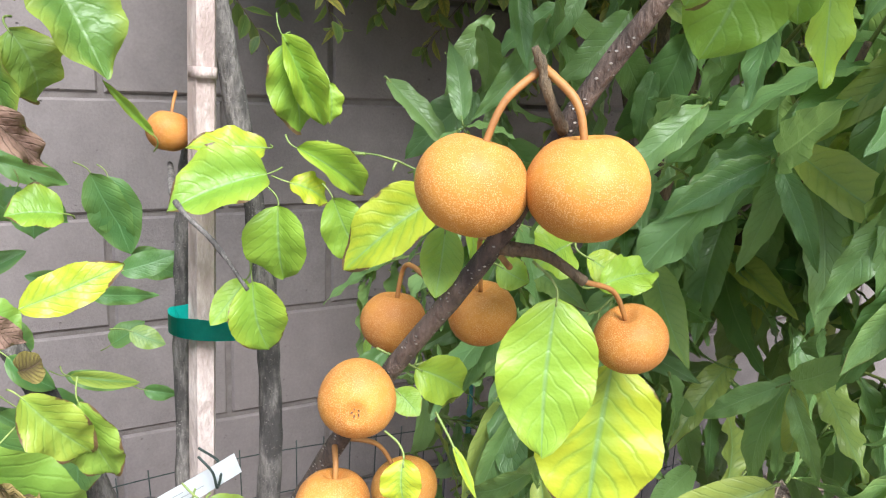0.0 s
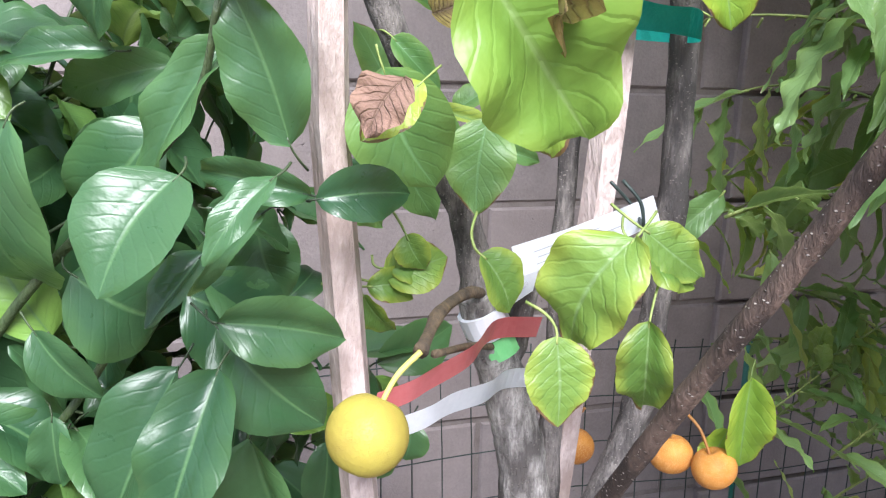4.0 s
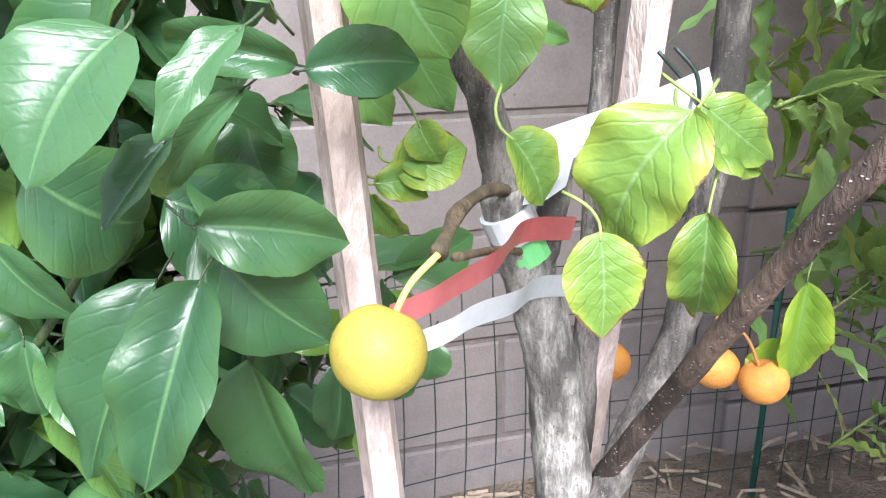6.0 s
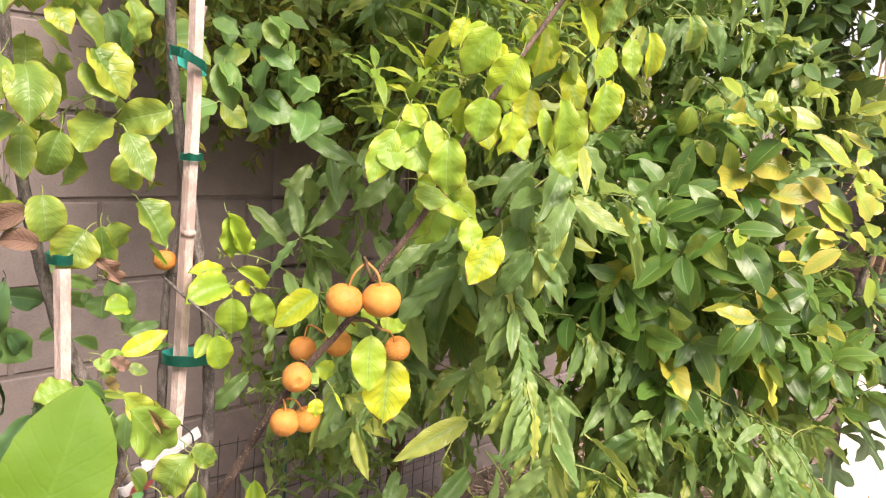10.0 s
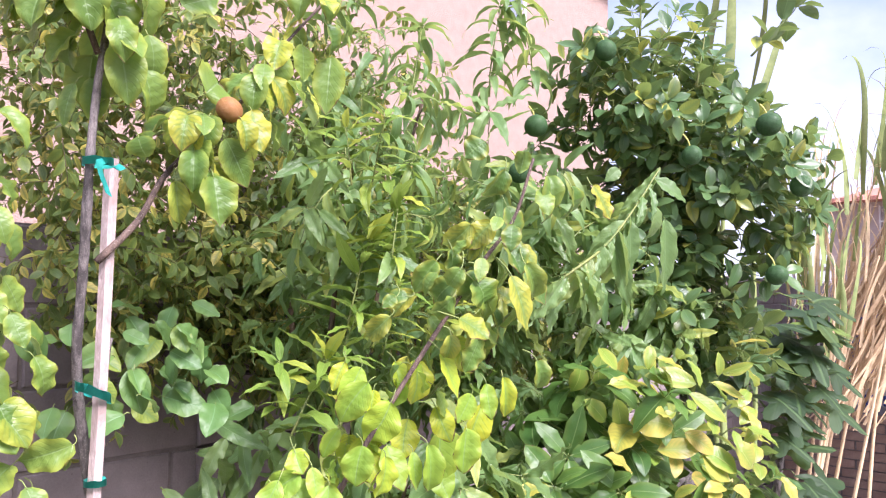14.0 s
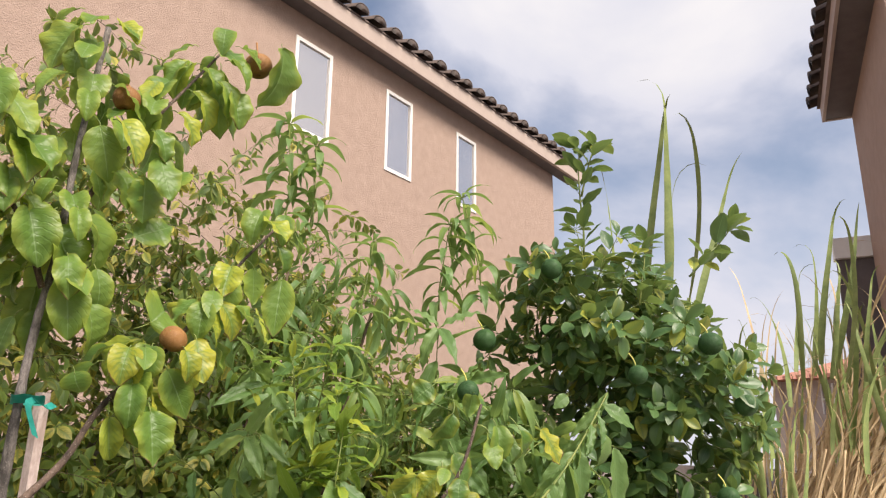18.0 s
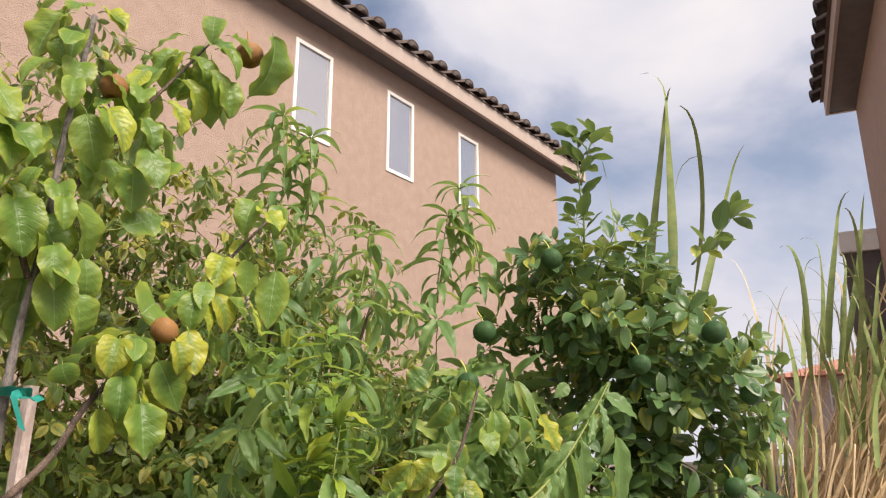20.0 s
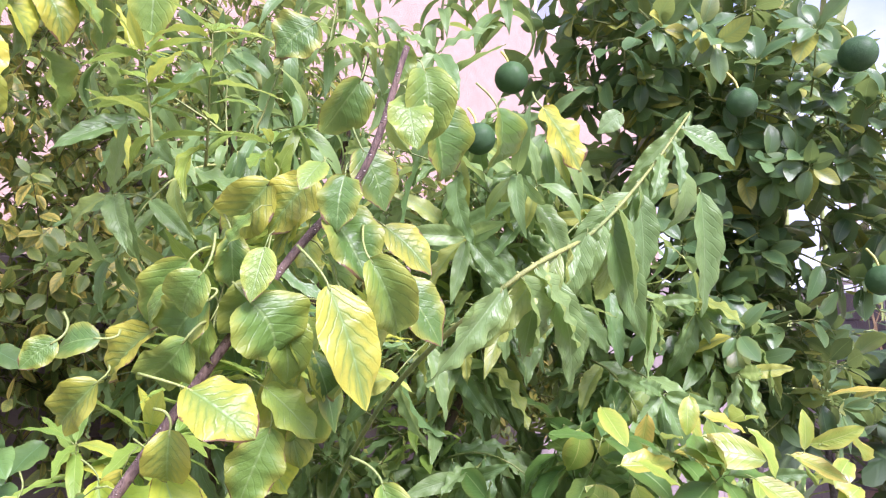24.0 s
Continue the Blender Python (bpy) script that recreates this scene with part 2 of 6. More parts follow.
BARK = bark_material("bark", (0.052, 0.045, 0.042), (0.225, 0.198, 0.182), 0.5, 1.3)
PALE_BARK = bark_material("pale_bark", (0.08, 0.07, 0.065), (0.42, 0.39, 0.365), 0.3, 1.0)
BRANCH = bark_material("young_bark", (0.030, 0.019, 0.015), (0.165, 0.112, 0.086), 0.9, 0.85)
TWIG = bark_material("twig_bark", (0.05, 0.035, 0.022), (0.16, 0.11, 0.06))
CITRUS_TWIG = bark_material("citrus_twig", (0.02, 0.034, 0.016), (0.055, 0.08, 0.03), 0.0, 0.5, 0.5)
GREEN_TWIG = bark_material("green_twig", (0.10, 0.15, 0.035), (0.25, 0.28, 0.075), 0.0, 0.5, 0.5)
PETIOLE = bark_material("petiole", (0.14, 0.20, 0.045), (0.27, 0.32, 0.09), 0.0, 0.5, 0.5)


def plain_material(name, a, b, scale=20.0, rough=0.7, bump=0.2, distance=0.002, detail=5.0, where="Object", metallic=0.0):
    n = Nodes(name)
    co = n.coords(where) if where != "World" else n.world()
    big, small = n.noise(co, scale, detail), n.noise(co, scale * 9, 3)
    n.colour(n.mix(n.ramp(n.math("ADD", n.math("MULTIPLY", big, 0.7), n.math("MULTIPLY", small, 0.3)), 0.3, 0.7), a, b))
    n.rough(rough)
    n.bsdf.inputs["Metallic"].default_value = metallic
    if bump:
        n.bump(n.math("ADD", big, small), bump, distance)
    return n.mat


def block_material():
    n = Nodes("concrete_block")
    co = n.world()
    rnd = n.tree.nodes.new("ShaderNodeObjectInfo").outputs["Random"]
    grain, mid, big = n.noise(co, 190, 4, 0.7), n.noise(co, 22, 5), n.noise(co, 2.2, 4)
    base = n.mix(n.ramp(n.math("ADD", n.math("MULTIPLY", grain, 0.5), n.math("MULTIPLY", mid, 0.5)), 0.3, 0.7), (0.155, 0.13, 0.127), (0.25, 0.217, 0.21))
    base = n.mix(n.math("MULTIPLY", n.ramp(big, 0.45, 0.7), 0.35), base, (0.14, 0.116, 0.11))
    base = n.mix(n.math("MULTIPLY", rnd, 0.22), base, (0.28, 0.225, 0.212))
    pit = n.add("TexVoronoi", Scale=55.0)
    n.link(co, pit.inputs["Vector"])
    hole = n.math("MULTIPLY", n.ramp(pit.outputs["Distance"], 0.16, 0.06), n.ramp(n.noise(co, 40, 1), 0.58, 0.62))
    n.colour(n.mix(n.math("MULTIPLY", hole, 0.6), base, (0.09, 0.075, 0.07)))
    n.rough(0.92)
    n.bump(n.math("SUBTRACT", n.math("ADD", grain, n.math("MULTIPLY", mid, 0.6)), n.math("MULTIPLY", hole, 2.0)), 0.5, 0.003)
    return n.mat


BLOCK = block_material()
MORTAR = plain_material("mortar", (0.13, 0.108, 0.10), (0.21, 0.18, 0.17), 40, 0.95, 0.4, 0.003, where="World")
STUCCO = plain_material("stucco", (0.30, 0.215, 0.175), (0.37, 0.27, 0.22), 9, 0.92, 0.9, 0.012, where="World")
SOIL = plain_material("mulch_soil", (0.10, 0.075, 0.058), (0.26, 0.20, 0.155), 14, 0.95, 0.8, 0.02, where="World")
CHIP = plain_material("wood_chip", (0.18, 0.125, 0.09), (0.44, 0.35, 0.26), 60, 0.9, 0.3)
PATIO = plain_material("patio_concrete", (0.55, 0.53, 0.50), (0.66, 0.64, 0.61), 6, 0.85, 0.15, where="World")
STAKE = bark_material("stake_wood", (0.33, 0.25, 0.225), (0.56, 0.46, 0.43), 0.0, 0.8, 0.8)
TAPE = plain_material("green_tape", (0.015, 0.36, 0.30), (0.04, 0.52, 0.44), 60, 0.35, 0.15)
PAPER = plain_material("white_label", (0.62, 0.64, 0.68), (0.76, 0.77, 0.80), 30, 0.5, 0.05)
INK = plain_material("label_ink", (0.30, 0.30, 0.33), (0.42, 0.42, 0.45), 30, 0.6, 0.0)
GREENBAND = plain_material("green_band", (0.12, 0.42, 0.14), (0.2, 0.5, 0.2), 30, 0.5, 0.05)
PINK = plain_material("pink_band", (0.62, 0.16, 0.17), (0.72, 0.25, 0.25), 30, 0.4, 0.1)
WIRE = plain_material("fence_wire", (0.012, 0.02, 0.018), (0.04, 0.055, 0.05), 60, 0.5, 0.1, metallic=0.3)
GREENPOST = plain_material("green_post", (0.01, 0.09, 0.07), (0.02, 0.14, 0.11), 40, 0.45, 0.1)
DRY = plain_material("dry_cane", (0.40, 0.28, 0.15), (0.68, 0.53, 0.33), 12, 0.8, 0.3)
CANE = plain_material("green_cane", (0.10, 0.15, 0.04), (0.26, 0.31, 0.10), 10, 0.6, 0.2)
TRIM = plain_material("tan_trim", (0.34, 0.27, 0.235), (0.40, 0.325, 0.285), 8, 0.75, 0.1, where="World")
# eave shade put into the soffit's dark colour; the porch screen borrows it
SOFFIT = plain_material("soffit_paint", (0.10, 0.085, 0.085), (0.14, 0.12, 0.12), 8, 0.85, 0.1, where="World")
VINYL = plain_material("white_vinyl", (0.68, 0.66, 0.63), (0.76, 0.74, 0.71), 12, 0.45, 0.05)
REDTILE = plain_material("red_tile", (0.33, 0.13, 0.09), (0.46, 0.22, 0.16), 5, 0.85, 0.3, where="World")
BRICK = plain_material("planter_brick", (0.24, 0.15, 0.11), (0.36, 0.25, 0.19), 18, 0.9, 0.5, 0.004)
IRON = plain_material("fence_iron", (0.55, 0.50, 0.46), (0.66, 0.60, 0.55), 20, 0.5, 0.1)
BLUE = plain_material("blue_plastic", (0.03, 0.06, 0.30), (0.06, 0.11, 0.42), 12, 0.4, 0.1)
TEAL = plain_material("teal_plastic", (0.01, 0.10, 0.08), (0.02, 0.16, 0.13), 12, 0.5, 0.1)
TILE = plain_material("dark_roof_tile", (0.055, 0.04, 0.036), (0.14, 0.10, 0.085), 9, 0.8, 0.4)


def pear_material(name, a, b, dots, amount):
    n = Nodes(name)
    co = n.coords("Object")
    rnd = n.tree.nodes.new("ShaderNodeObjectInfo").outputs["Random"]
    big, mid = n.noise(co, 2.0, 4), n.noise(co, 7.0, 3)
    base = n.mix(n.ramp(n.math("ADD", n.math("MULTIPLY", big, 0.8), n.math("MULTIPLY", n.math("SUBTRACT", rnd, 0.5), 0.25)), 0.3, 0.68), a, b)
    vor = n.add("TexVoronoi", Scale=72.0)
    n.link(co, vor.inputs["Vector"])
    dot = n.math("MULTIPLY", n.ramp(vor.outputs["Distance"], 0.46, 0.26), n.ramp(mid, 0.30, 0.46))
    n.colour(n.mix(n.math("MULTIPLY", dot, amount), base, dots))
    n.rough(n.math("ADD", 0.5, n.math("MULTIPLY", dot, 0.2)))
    n.bsdf.inputs["Specular IOR Level"].default_value = 0.25
    n.bump(n.math("ADD", dot, n.math("MULTIPLY", mid, 0.5)), 0.6, 0.0008)
    return n.mat


PEAR = pear_material("russet_pear", (0.40, 0.145, 0.026), (0.58, 0.255, 0.042), (0.74, 0.47, 0.22), 0.6)
# darker copy of the russet pear: shade on the upper fruit, held in colour
SHADEDPEAR = pear_material("brown_pear", (0.20, 0.09, 0.03), (0.33, 0.16, 0.055), (0.40, 0.25, 0.12), 0.6)
GREENPEAR = pear_material("young_pear", (0.29, 0.22, 0.04), (0.39, 0.33, 0.055), (0.30, 0.2, 0.07), 0.25)
ORANGE = pear_material("green_orange", (0.026, 0.07, 0.024), (0.055, 0.125, 0.04), (0.08, 0.17, 0.06), 0.4)
STEM = plain_material("fruit_stem", (0.22, 0.09, 0.025), (0.38, 0.175, 0.045), 80, 0.6, 0.1)
GREENSTEM = plain_material("green_stem", (0.40, 0.38, 0.08), (0.52, 0.48, 0.12), 80, 0.6, 0.1)
CALYX = plain_material("calyx", (0.05, 0.03, 0.02), (0.13, 0.08, 0.05), 200, 0.9, 0.4)


def glass_material():
    """Half-mirroring opaque pane with an even grey base colour."""
    n = Nodes("window_glass")
    n.colour((0.56, 0.55, 0.56))
    n.rough(0.04)
    n.bsdf.inputs["Metallic"].default_value = 0.8
    return n.mat


GLASS = glass_material()

# ---- mesh helpers ----
GROUND = -0.10


def mesh_of(name, verts, faces, material, smooth=False, uvs=None):
    me = bpy.data.meshes.new(name)
    me.from_pydata([tuple(v) for v in verts], [], faces)
    me.materials.append(material)
    if smooth:
        me.polygons.foreach_set("use_smooth", [True] * len(me.polygons))
    if uvs is not None:
        layer = me.uv_layers.new(name="UVMap")
        loops = np.empty(len(me.loops), dtype=np.int32)
        me.loops.foreach_get("vertex_index", loops)
        layer.data.foreach_set("uv", np.asarray(uvs, dtype=np.float32)[loops].ravel())
    me.update()
    return me


def part(name, bm, material, parent, label="", smooth=False, bevel=0.0):
    """Links a bmesh (or a ready mesh) as one mesh object under a thing; world coordinates."""
    if isinstance(bm, bpy.types.Mesh):
        me = bm
    else:
        if bevel:
            bmesh.ops.bevel(bm, geom=bm.edges[:], offset=bevel, segments=2, affect="EDGES", profile=0.6)
        me = bpy.data.meshes.new(name)
        bm.to_mesh(me)
        bm.free()
        me.materials.append(material)
        if smooth:
            me.polygons.foreach_set("use_smooth", [True] * len(me.polygons))
    ob = new(name, me)
    if parent is not None:
        ob.parent = parent
        ob.matrix_parent_inverse = parent_inverse(parent)
    if label:
        ob["label"] = label
    return ob


def world_of(ob):
    m = ob.matrix_parent_inverse @ ob.matrix_basis
    return world_of(ob.parent) @ m if ob.parent else m


def parent_inverse(ob):
    return world_of(ob).inverted()


def thing(name, at, label, category, group="", kind=""):
    """An Empty at the base of a thing; its parts are given in world coordinates."""
    ob = new(name)
    ob.location = at
    return tagged(ob, label, category, group, kind)


def box(x0, x1, y0, y1, z0, z1, bm=None):
    bm = bm or bmesh.new()
    vs = [bm.verts.new((x, y, z)) for z in (z0, z1) for y in (y0, y1) for x in (x0, x1)]
    for f in ((0, 2, 3, 1), (4, 5, 7, 6), (0, 1, 5, 4), (2, 6, 7, 3), (0, 4, 6, 2), (1, 3, 7, 5)):
        bm.faces.new([vs[i] for i in f])
    return bm


def smooth_path(pts, steps=5):
    """Catmull-Rom through points, as vectors."""
    p = [Vector(q) for q in pts]
    if len(p) < 3:
        return p
    p = [2 * p[0] - p[1]] + p + [2 * p[-1] - p[-2]]
    out = []
    for i in range(1, len(p) - 2):
        a, b, c, d = p[i - 1:i + 3]
        for k in range(steps):
            t = k / steps
            out.append(0.5 * ((2 * b) + (c - a) * t + (2 * a - 5 * b + 4 * c - d) * t * t + (3 * b - a - 3 * c + d) * t ** 3))
    return out + [p[-2]]


def tube(pts, r0, r1, sides=8, knob=0.0, verts=None, faces=None, seed=0):
    """Adds a tapering tube along points to verts and faces."""
    verts = [] if verts is None else verts
    faces = [] if faces is None else faces
    rnd = random.Random(seed)
    n = len(pts)
    up = Vector((0.3, 0.9, 0.31))
    start = len(verts)
    for i, p in enumerate(pts):
        d = (pts[min(i + 1, n - 1)] - pts[max(i - 1, 0)])
        d = d.normalized() if d.length else Vector((0, 0, 1))
        a = d.cross(up)
        a = a.normalized() if a.length > 1e-4 else Vector((1, 0, 0))
        b = d.cross(a)
        r = r0 + (r1 - r0) * i / max(1, n - 1)
        r *= 1 + knob * (rnd.random() - 0.5)
        for k in range(sides):
            w = 2 * math.pi * k / sides
            rr = r * (1 + 0.5 * knob * (rnd.random() - 0.5))
            verts.append(p + a * (rr * math.cos(w)) + b * (rr * math.sin(w)))
    for i in range(n - 1):
        for k in range(sides):
            q = start + i * sides
            faces.append((q + k, q + (k + 1) % sides, q + sides + (k + 1) % sides, q + sides + k))
    faces.append(tuple(start + k for k in reversed(range(sides))))
    faces.append(tuple(start + (n - 1) * sides + k for k in range(sides)))
    return verts, faces


def tube_part(name, pts, r0, r1, material, parent, label="", sides=10, knob=0.0, steps=5, seed=1):
    v, f = tube(smooth_path(pts, steps), r0, r1, sides, knob, seed=seed)
    return part(name, mesh_of(name, v, f, material, True), None, parent, label)


# ---- leaves ----
def leaf_mesh(name, material, width, tip=1.0, belly=0.45, curl=0.25, fold=0.25, wave=0.0, rows=8, seed=0, twist=0.0, serrate=0.0, ripple=17.0, cols=4, pleat=0.0, pleats=7.0):
    """A blade of length 1 along +Y from its base, facing +Z; width over length; belly: where it is widest; pleat: swelling between the side veins."""
    rnd = random.Random(seed)
    verts, uvs, faces = [], [], []
    ph, bow = rnd.random() * 6, rnd.uniform(-0.05, 0.05)
    k = math.log(0.5) / math.log(belly)
    for i in range(rows + 1):
        t = i / rows
        w = math.sin(math.pi * t ** k) ** (0.66 if t < belly else 0.72 * tip + 0.1) if 0 < i < rows else 0.0
        w *= width / 2
        if serrate:
            w *= 1 + serrate * (1 if i % 2 else -1) + 2 * serrate * noise.noise((t * 5, seed, 0.0))
        ang = 2.2 * curl
        y, z0 = (math.sin(ang * t) / ang, (math.cos(ang * t) - 1) / ang) if ang > 0.02 else (t, 0.0)
        tw = twist * t
        for j in range(cols + 1):
            u = j / cols
            s = (u - 0.5) * 2
            x = s * w + bow * math.sin(math.pi * t)
            lift = abs(s) * w * fold * (1.2 - 0.6 * t) - 0.35 * fold * w * s * s * s * s
            z = lift + wave * width * math.sin(t * ripple + ph + (2 if s > 0 else 0)) * s * s
            z += pleat * w * math.sin(math.pi * abs(s)) * math.cos(6.2832 * pleats * (t - 0.25 * abs(s)))
            side, up = x * math.cos(tw) - z * math.sin(tw), z * math.cos(tw) + x * math.sin(tw)
            verts.append((side, y + up * math.sin(ang * t), z0 + up * math.cos(ang * t)))
            uvs.append((u, t))
    for i in range(rows):
        for j in range(cols):
            a = i * (cols + 1) + j
            faces.append((a, a + 1, a + cols + 2, a + cols + 1))
    return mesh_of(name, verts, faces, material, True, uvs)


def leaf_set(name, material, width, count, curl=(0.05, 0.45), fold=(0.1, 0.5), wave=0.03, **more):
    rnd = random.Random(hash_of(name))
    return [leaf_mesh(name, material, width * rnd.uniform(0.85, 1.15), curl=rnd.uniform(*curl), fold=rnd.uniform(*fold), wave=wave * rnd.uniform(0.3, 1.6),
                      seed=i, twist=rnd.uniform(-0.5, 0.5), **more) for i in range(count)]


def hash_of(text):
    return sum((i + 1) * ord(c) for i, c in enumerate(text))


def leaf_matrix(base, direction, normal, length):
    d = Vector(direction).normalized()
    x = d.cross(Vector(normal))
    x = x.normalized() if x.length > 1e-4 else d.orthogonal().normalized()
    z = x.cross(d)
    m = Matrix((x, d, z)).transposed().to_4x4()
    return Matrix.Translation(base) @ m @ Matrix.Scale(length, 4)


class Foliage:
    """Collects the leaves and twigs of one plant; the nearest become objects of their own, the rest one mesh."""

    def __init__(self, plant, twig=TWIG, seed=0):
        self.plant, self.leaves, self.rnd, self.twig = plant, [], random.Random(seed), twig
        self.verts, self.faces = [], []
        self.pet_v, self.pet_f = [], []

    def leaf(self, meshes, base, direction, normal, length, petiole=0.0):
        base, d = Vector(base), Vector(direction).normalized()
        if petiole:
            start = base - d * petiole * 0.6 - Vector(normal).normalized() * petiole * 0.25
            tube([start, start + (base - start) * 0.55 + Vector((0, 0, petiole * 0.12)), base + d * length * 0.06], length * 0.014, length * 0.011, 4, 0, self.pet_v, self.pet_f)
        self.leaves.append((self.rnd.choice(meshes), leaf_matrix(base, d, normal, length)))

    def placed(self, meshes, rows, width, petiole=0.0, loose=0.25):
        """Single leaves by base, tip and width over length, facing the garden path."""
        for bx, by, bz, tx, ty, tz, w in rows:
            base, tip = Vector((bx, by, bz)), Vector((tx, ty, tz))
            n = Vector((-0.3, -0.8, 0.4)) + Vector((self.rnd.uniform(-1, 1), self.rnd.uniform(-1, 1), self.rnd.uniform(-1, 1))) * loose
            m = leaf_matrix(base, tip - base, n, (tip - base).length * 1.04)
            if petiole:
                d = (tip - base).normalized()
                side = Vector((self.rnd.uniform(-0.7, 0.7), self.rnd.uniform(0.1, 0.6), self.rnd.uniform(-0.3, 0.5))) * petiole
                tube(smooth_path([base - d * petiole * 0.8 + side, base - d * petiole * 0.55 + side * 0.35, base - d * petiole * 0.2, base + d * 0.004], 3), 0.0009 if petiole > 0.015 else 0.0007, 0.0007 if petiole > 0.015 else 0.0005, 5, 0, self.pet_v, self.pet_f)
            self.leaves.append((self.rnd.choice(meshes), m @ Matrix.Diagonal((w / width, 1, 1, 1))))

    def twig_line(self, pts, r0, r1, sides=5):
        tube(pts, r0, r1, sides, 0.15, self.verts, self.faces)

    def shoot(self, start, direction, length, meshes, size, step, droop=0.3, spread=60.0, petiole=0.0, radius=0.002, tuft=0, hang=0.4, side_jitter=0.5):
        """A twig with alternate leaves and a tuft at its end."""
        r = self.rnd
        d = Vector(direction).normalized()
        n = max(3, int(length / 0.025))
        pts, p = [Vector(start)], Vector(start)
        for i in range(n):
            d = (d + Vector((r.uniform(-1, 1), r.uniform(-1, 1), r.uniform(-1, 1))) * 0.08 + Vector((0, 0, -droop * 0.12))).normalized()
            p = p + d * (length / n)
            pts.append(p)
        self.twig_line(pts, radius, radius * 0.4)
        total, k, az = 0.0, 0, r.uniform(0, 6.3)
        dist = step * r.uniform(0.3, 1.0)
        while dist < length:
            f = dist / length * n
            i = min(int(f), n - 1)
            q = pts[i].lerp(pts[i + 1], f - i)
            ax = (pts[i + 1] - pts[i]).normalized()
            az += 2.4 + r.uniform(-side_jitter, side_jitter)
            o = ax.orthogonal().normalized()
            o = Matrix.Rotation(az, 3, ax) @ o
            a = radians(spread * r.uniform(0.7, 1.25))
            ld = ax * math.cos(a) + o * math.sin(a) + Vector((0, 0, -hang * r.uniform(0.4, 1.4)))
            nn = Vector((0, 0, 1)) + ax * 0.5 - o * 0.2 + Vector((r.uniform(-1, 1), r.uniform(-1, 1), r.uniform(-1, 1))) * 0.35
            self.leaf(meshes, q + ld.normalized() * petiole, ld, nn, size * r.uniform(0.7, 1.2), petiole)
            dist += step * r.uniform(0.7, 1.3)
        ax = (pts[-1] - pts[-2]).normalized()
        for k in range(tuft):
            o = Matrix.Rotation(k * 6.283 / max(1, tuft) + r.uniform(-0.3, 0.3), 3, ax) @ ax.orthogonal().normalized()
            ld = ax * r.uniform(0.3, 1.1) + o + Vector((0, 0, -hang * 0.5))
            self.leaf(meshes, pts[-1] + ld.normalized() * petiole, ld, ax + Vector((0, 0, 0.4)), size * r.uniform(0.6, 1.0), petiole)
        return pts[-1]

    def finish(self, singles=300, focus=(-0.3, -1.5, 1.1), name="leaf", twig_name="twig", petiole_material=None, label=""):
        inverse = parent_inverse(self.plant)
        order = sorted(self.leaves, key=lambda lm: (lm[1].translation - Vector(focus)).length)
        for me, m in order[:singles]:
            ob = new(name, me)
            ob.parent, ob.matrix_parent_inverse, ob.matrix_basis = self.plant, inverse, m
        remain = {}
        for me, m in order[singles:]:
            remain.setdefault(me.materials[0].name, []).append((me, m))
        for rest in remain.values():
            groups = {}
            for me, m in rest:
                groups.setdefault(me.name, (me, []))[1].append(m)
            vs, fs, uv, base = [], [], [], 0
            for me, ms in groups.values():
                n, nl = len(me.vertices), len(me.loops)
                co = np.empty(n * 3)
                me.vertices.foreach_get("co", co)
                co = np.c_[co.reshape(-1, 3), np.ones(n)]
                lo = np.empty(nl, dtype=np.int32)
                me.loops.foreach_get("vertex_index", lo)
                u = np.empty(nl * 2)
                me.uv_layers[0].data.foreach_get("uv", u)
                quads = lo.reshape(-1, 4)
                for m in ms:
                    vs.append((co @ np.array(m).T)[:, :3])
                    fs.append(quads + base)
                    uv.append(u.reshape(-1, 2))
                    base += n
            vs, fs, uv = np.concatenate(vs), np.concatenate(fs), np.concatenate(uv)
            me = bpy.data.meshes.new(name)
            me.vertices.add(len(vs))
            me.vertices.foreach_set("co", vs.ravel())
            me.loops.add(fs.size)
            me.loops.foreach_set("vertex_index", fs.ravel().astype(np.int32))
            me.polygons.add(len(fs))
            me.polygons.foreach_set("loop_start", np.arange(0, fs.size, 4, dtype=np.int32))
            me.update(calc_edges=True)
            me.polygons.foreach_set("use_smooth", [True] * len(fs))
            layer = me.uv_layers.new(name="UVMap")
            layer.data.foreach_set("uv", uv.ravel().astype(np.float32))
            me.materials.append(rest[0][0].materials[0])
            me.validate()
            crown = part("crown", me, None, self.plant)
            crown["kind"] = "stuff"
        if self.verts:
            part(twig_name, mesh_of(twig_name, self.verts, self.faces, self.twig, True), None, self.plant)["kind"] = "stuff"
        if self.pet_v:
            part("petiole", mesh_of("petiole", self.pet_v, self.pet_f, petiole_material or PETIOLE, True), None, self.plant)["kind"] = "stuff"


DEAD_SET = leaf_set("dead_leaf", DEAD_LEAF, 0.6, 4, (0.2, 0.8), (0.6, 1.4), 0.16, belly=0.45, rows=16, cols=6, pleat=0.12)
PEAR_SET = leaf_set("pear_leaf", PEAR_LEAF, 0.62, 10, (0.2, 0.95), (0.0, 0.9), 0.06, belly=0.45, rows=24, tip=0.95, serrate=0.009, cols=6, pleat=0.05)
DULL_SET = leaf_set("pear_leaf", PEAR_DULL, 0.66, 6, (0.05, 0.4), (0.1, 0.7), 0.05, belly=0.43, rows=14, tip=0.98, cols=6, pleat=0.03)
PEACH_SET = leaf_set("peach_leaf", PEACH_LEAF, 0.26, 14, (0.1, 0.75), (0.3, 0.8), 0.12, belly=0.42, rows=22, tip=1.2, ripple=26.0, cols=6, pleat=0.08, pleats=9.0)
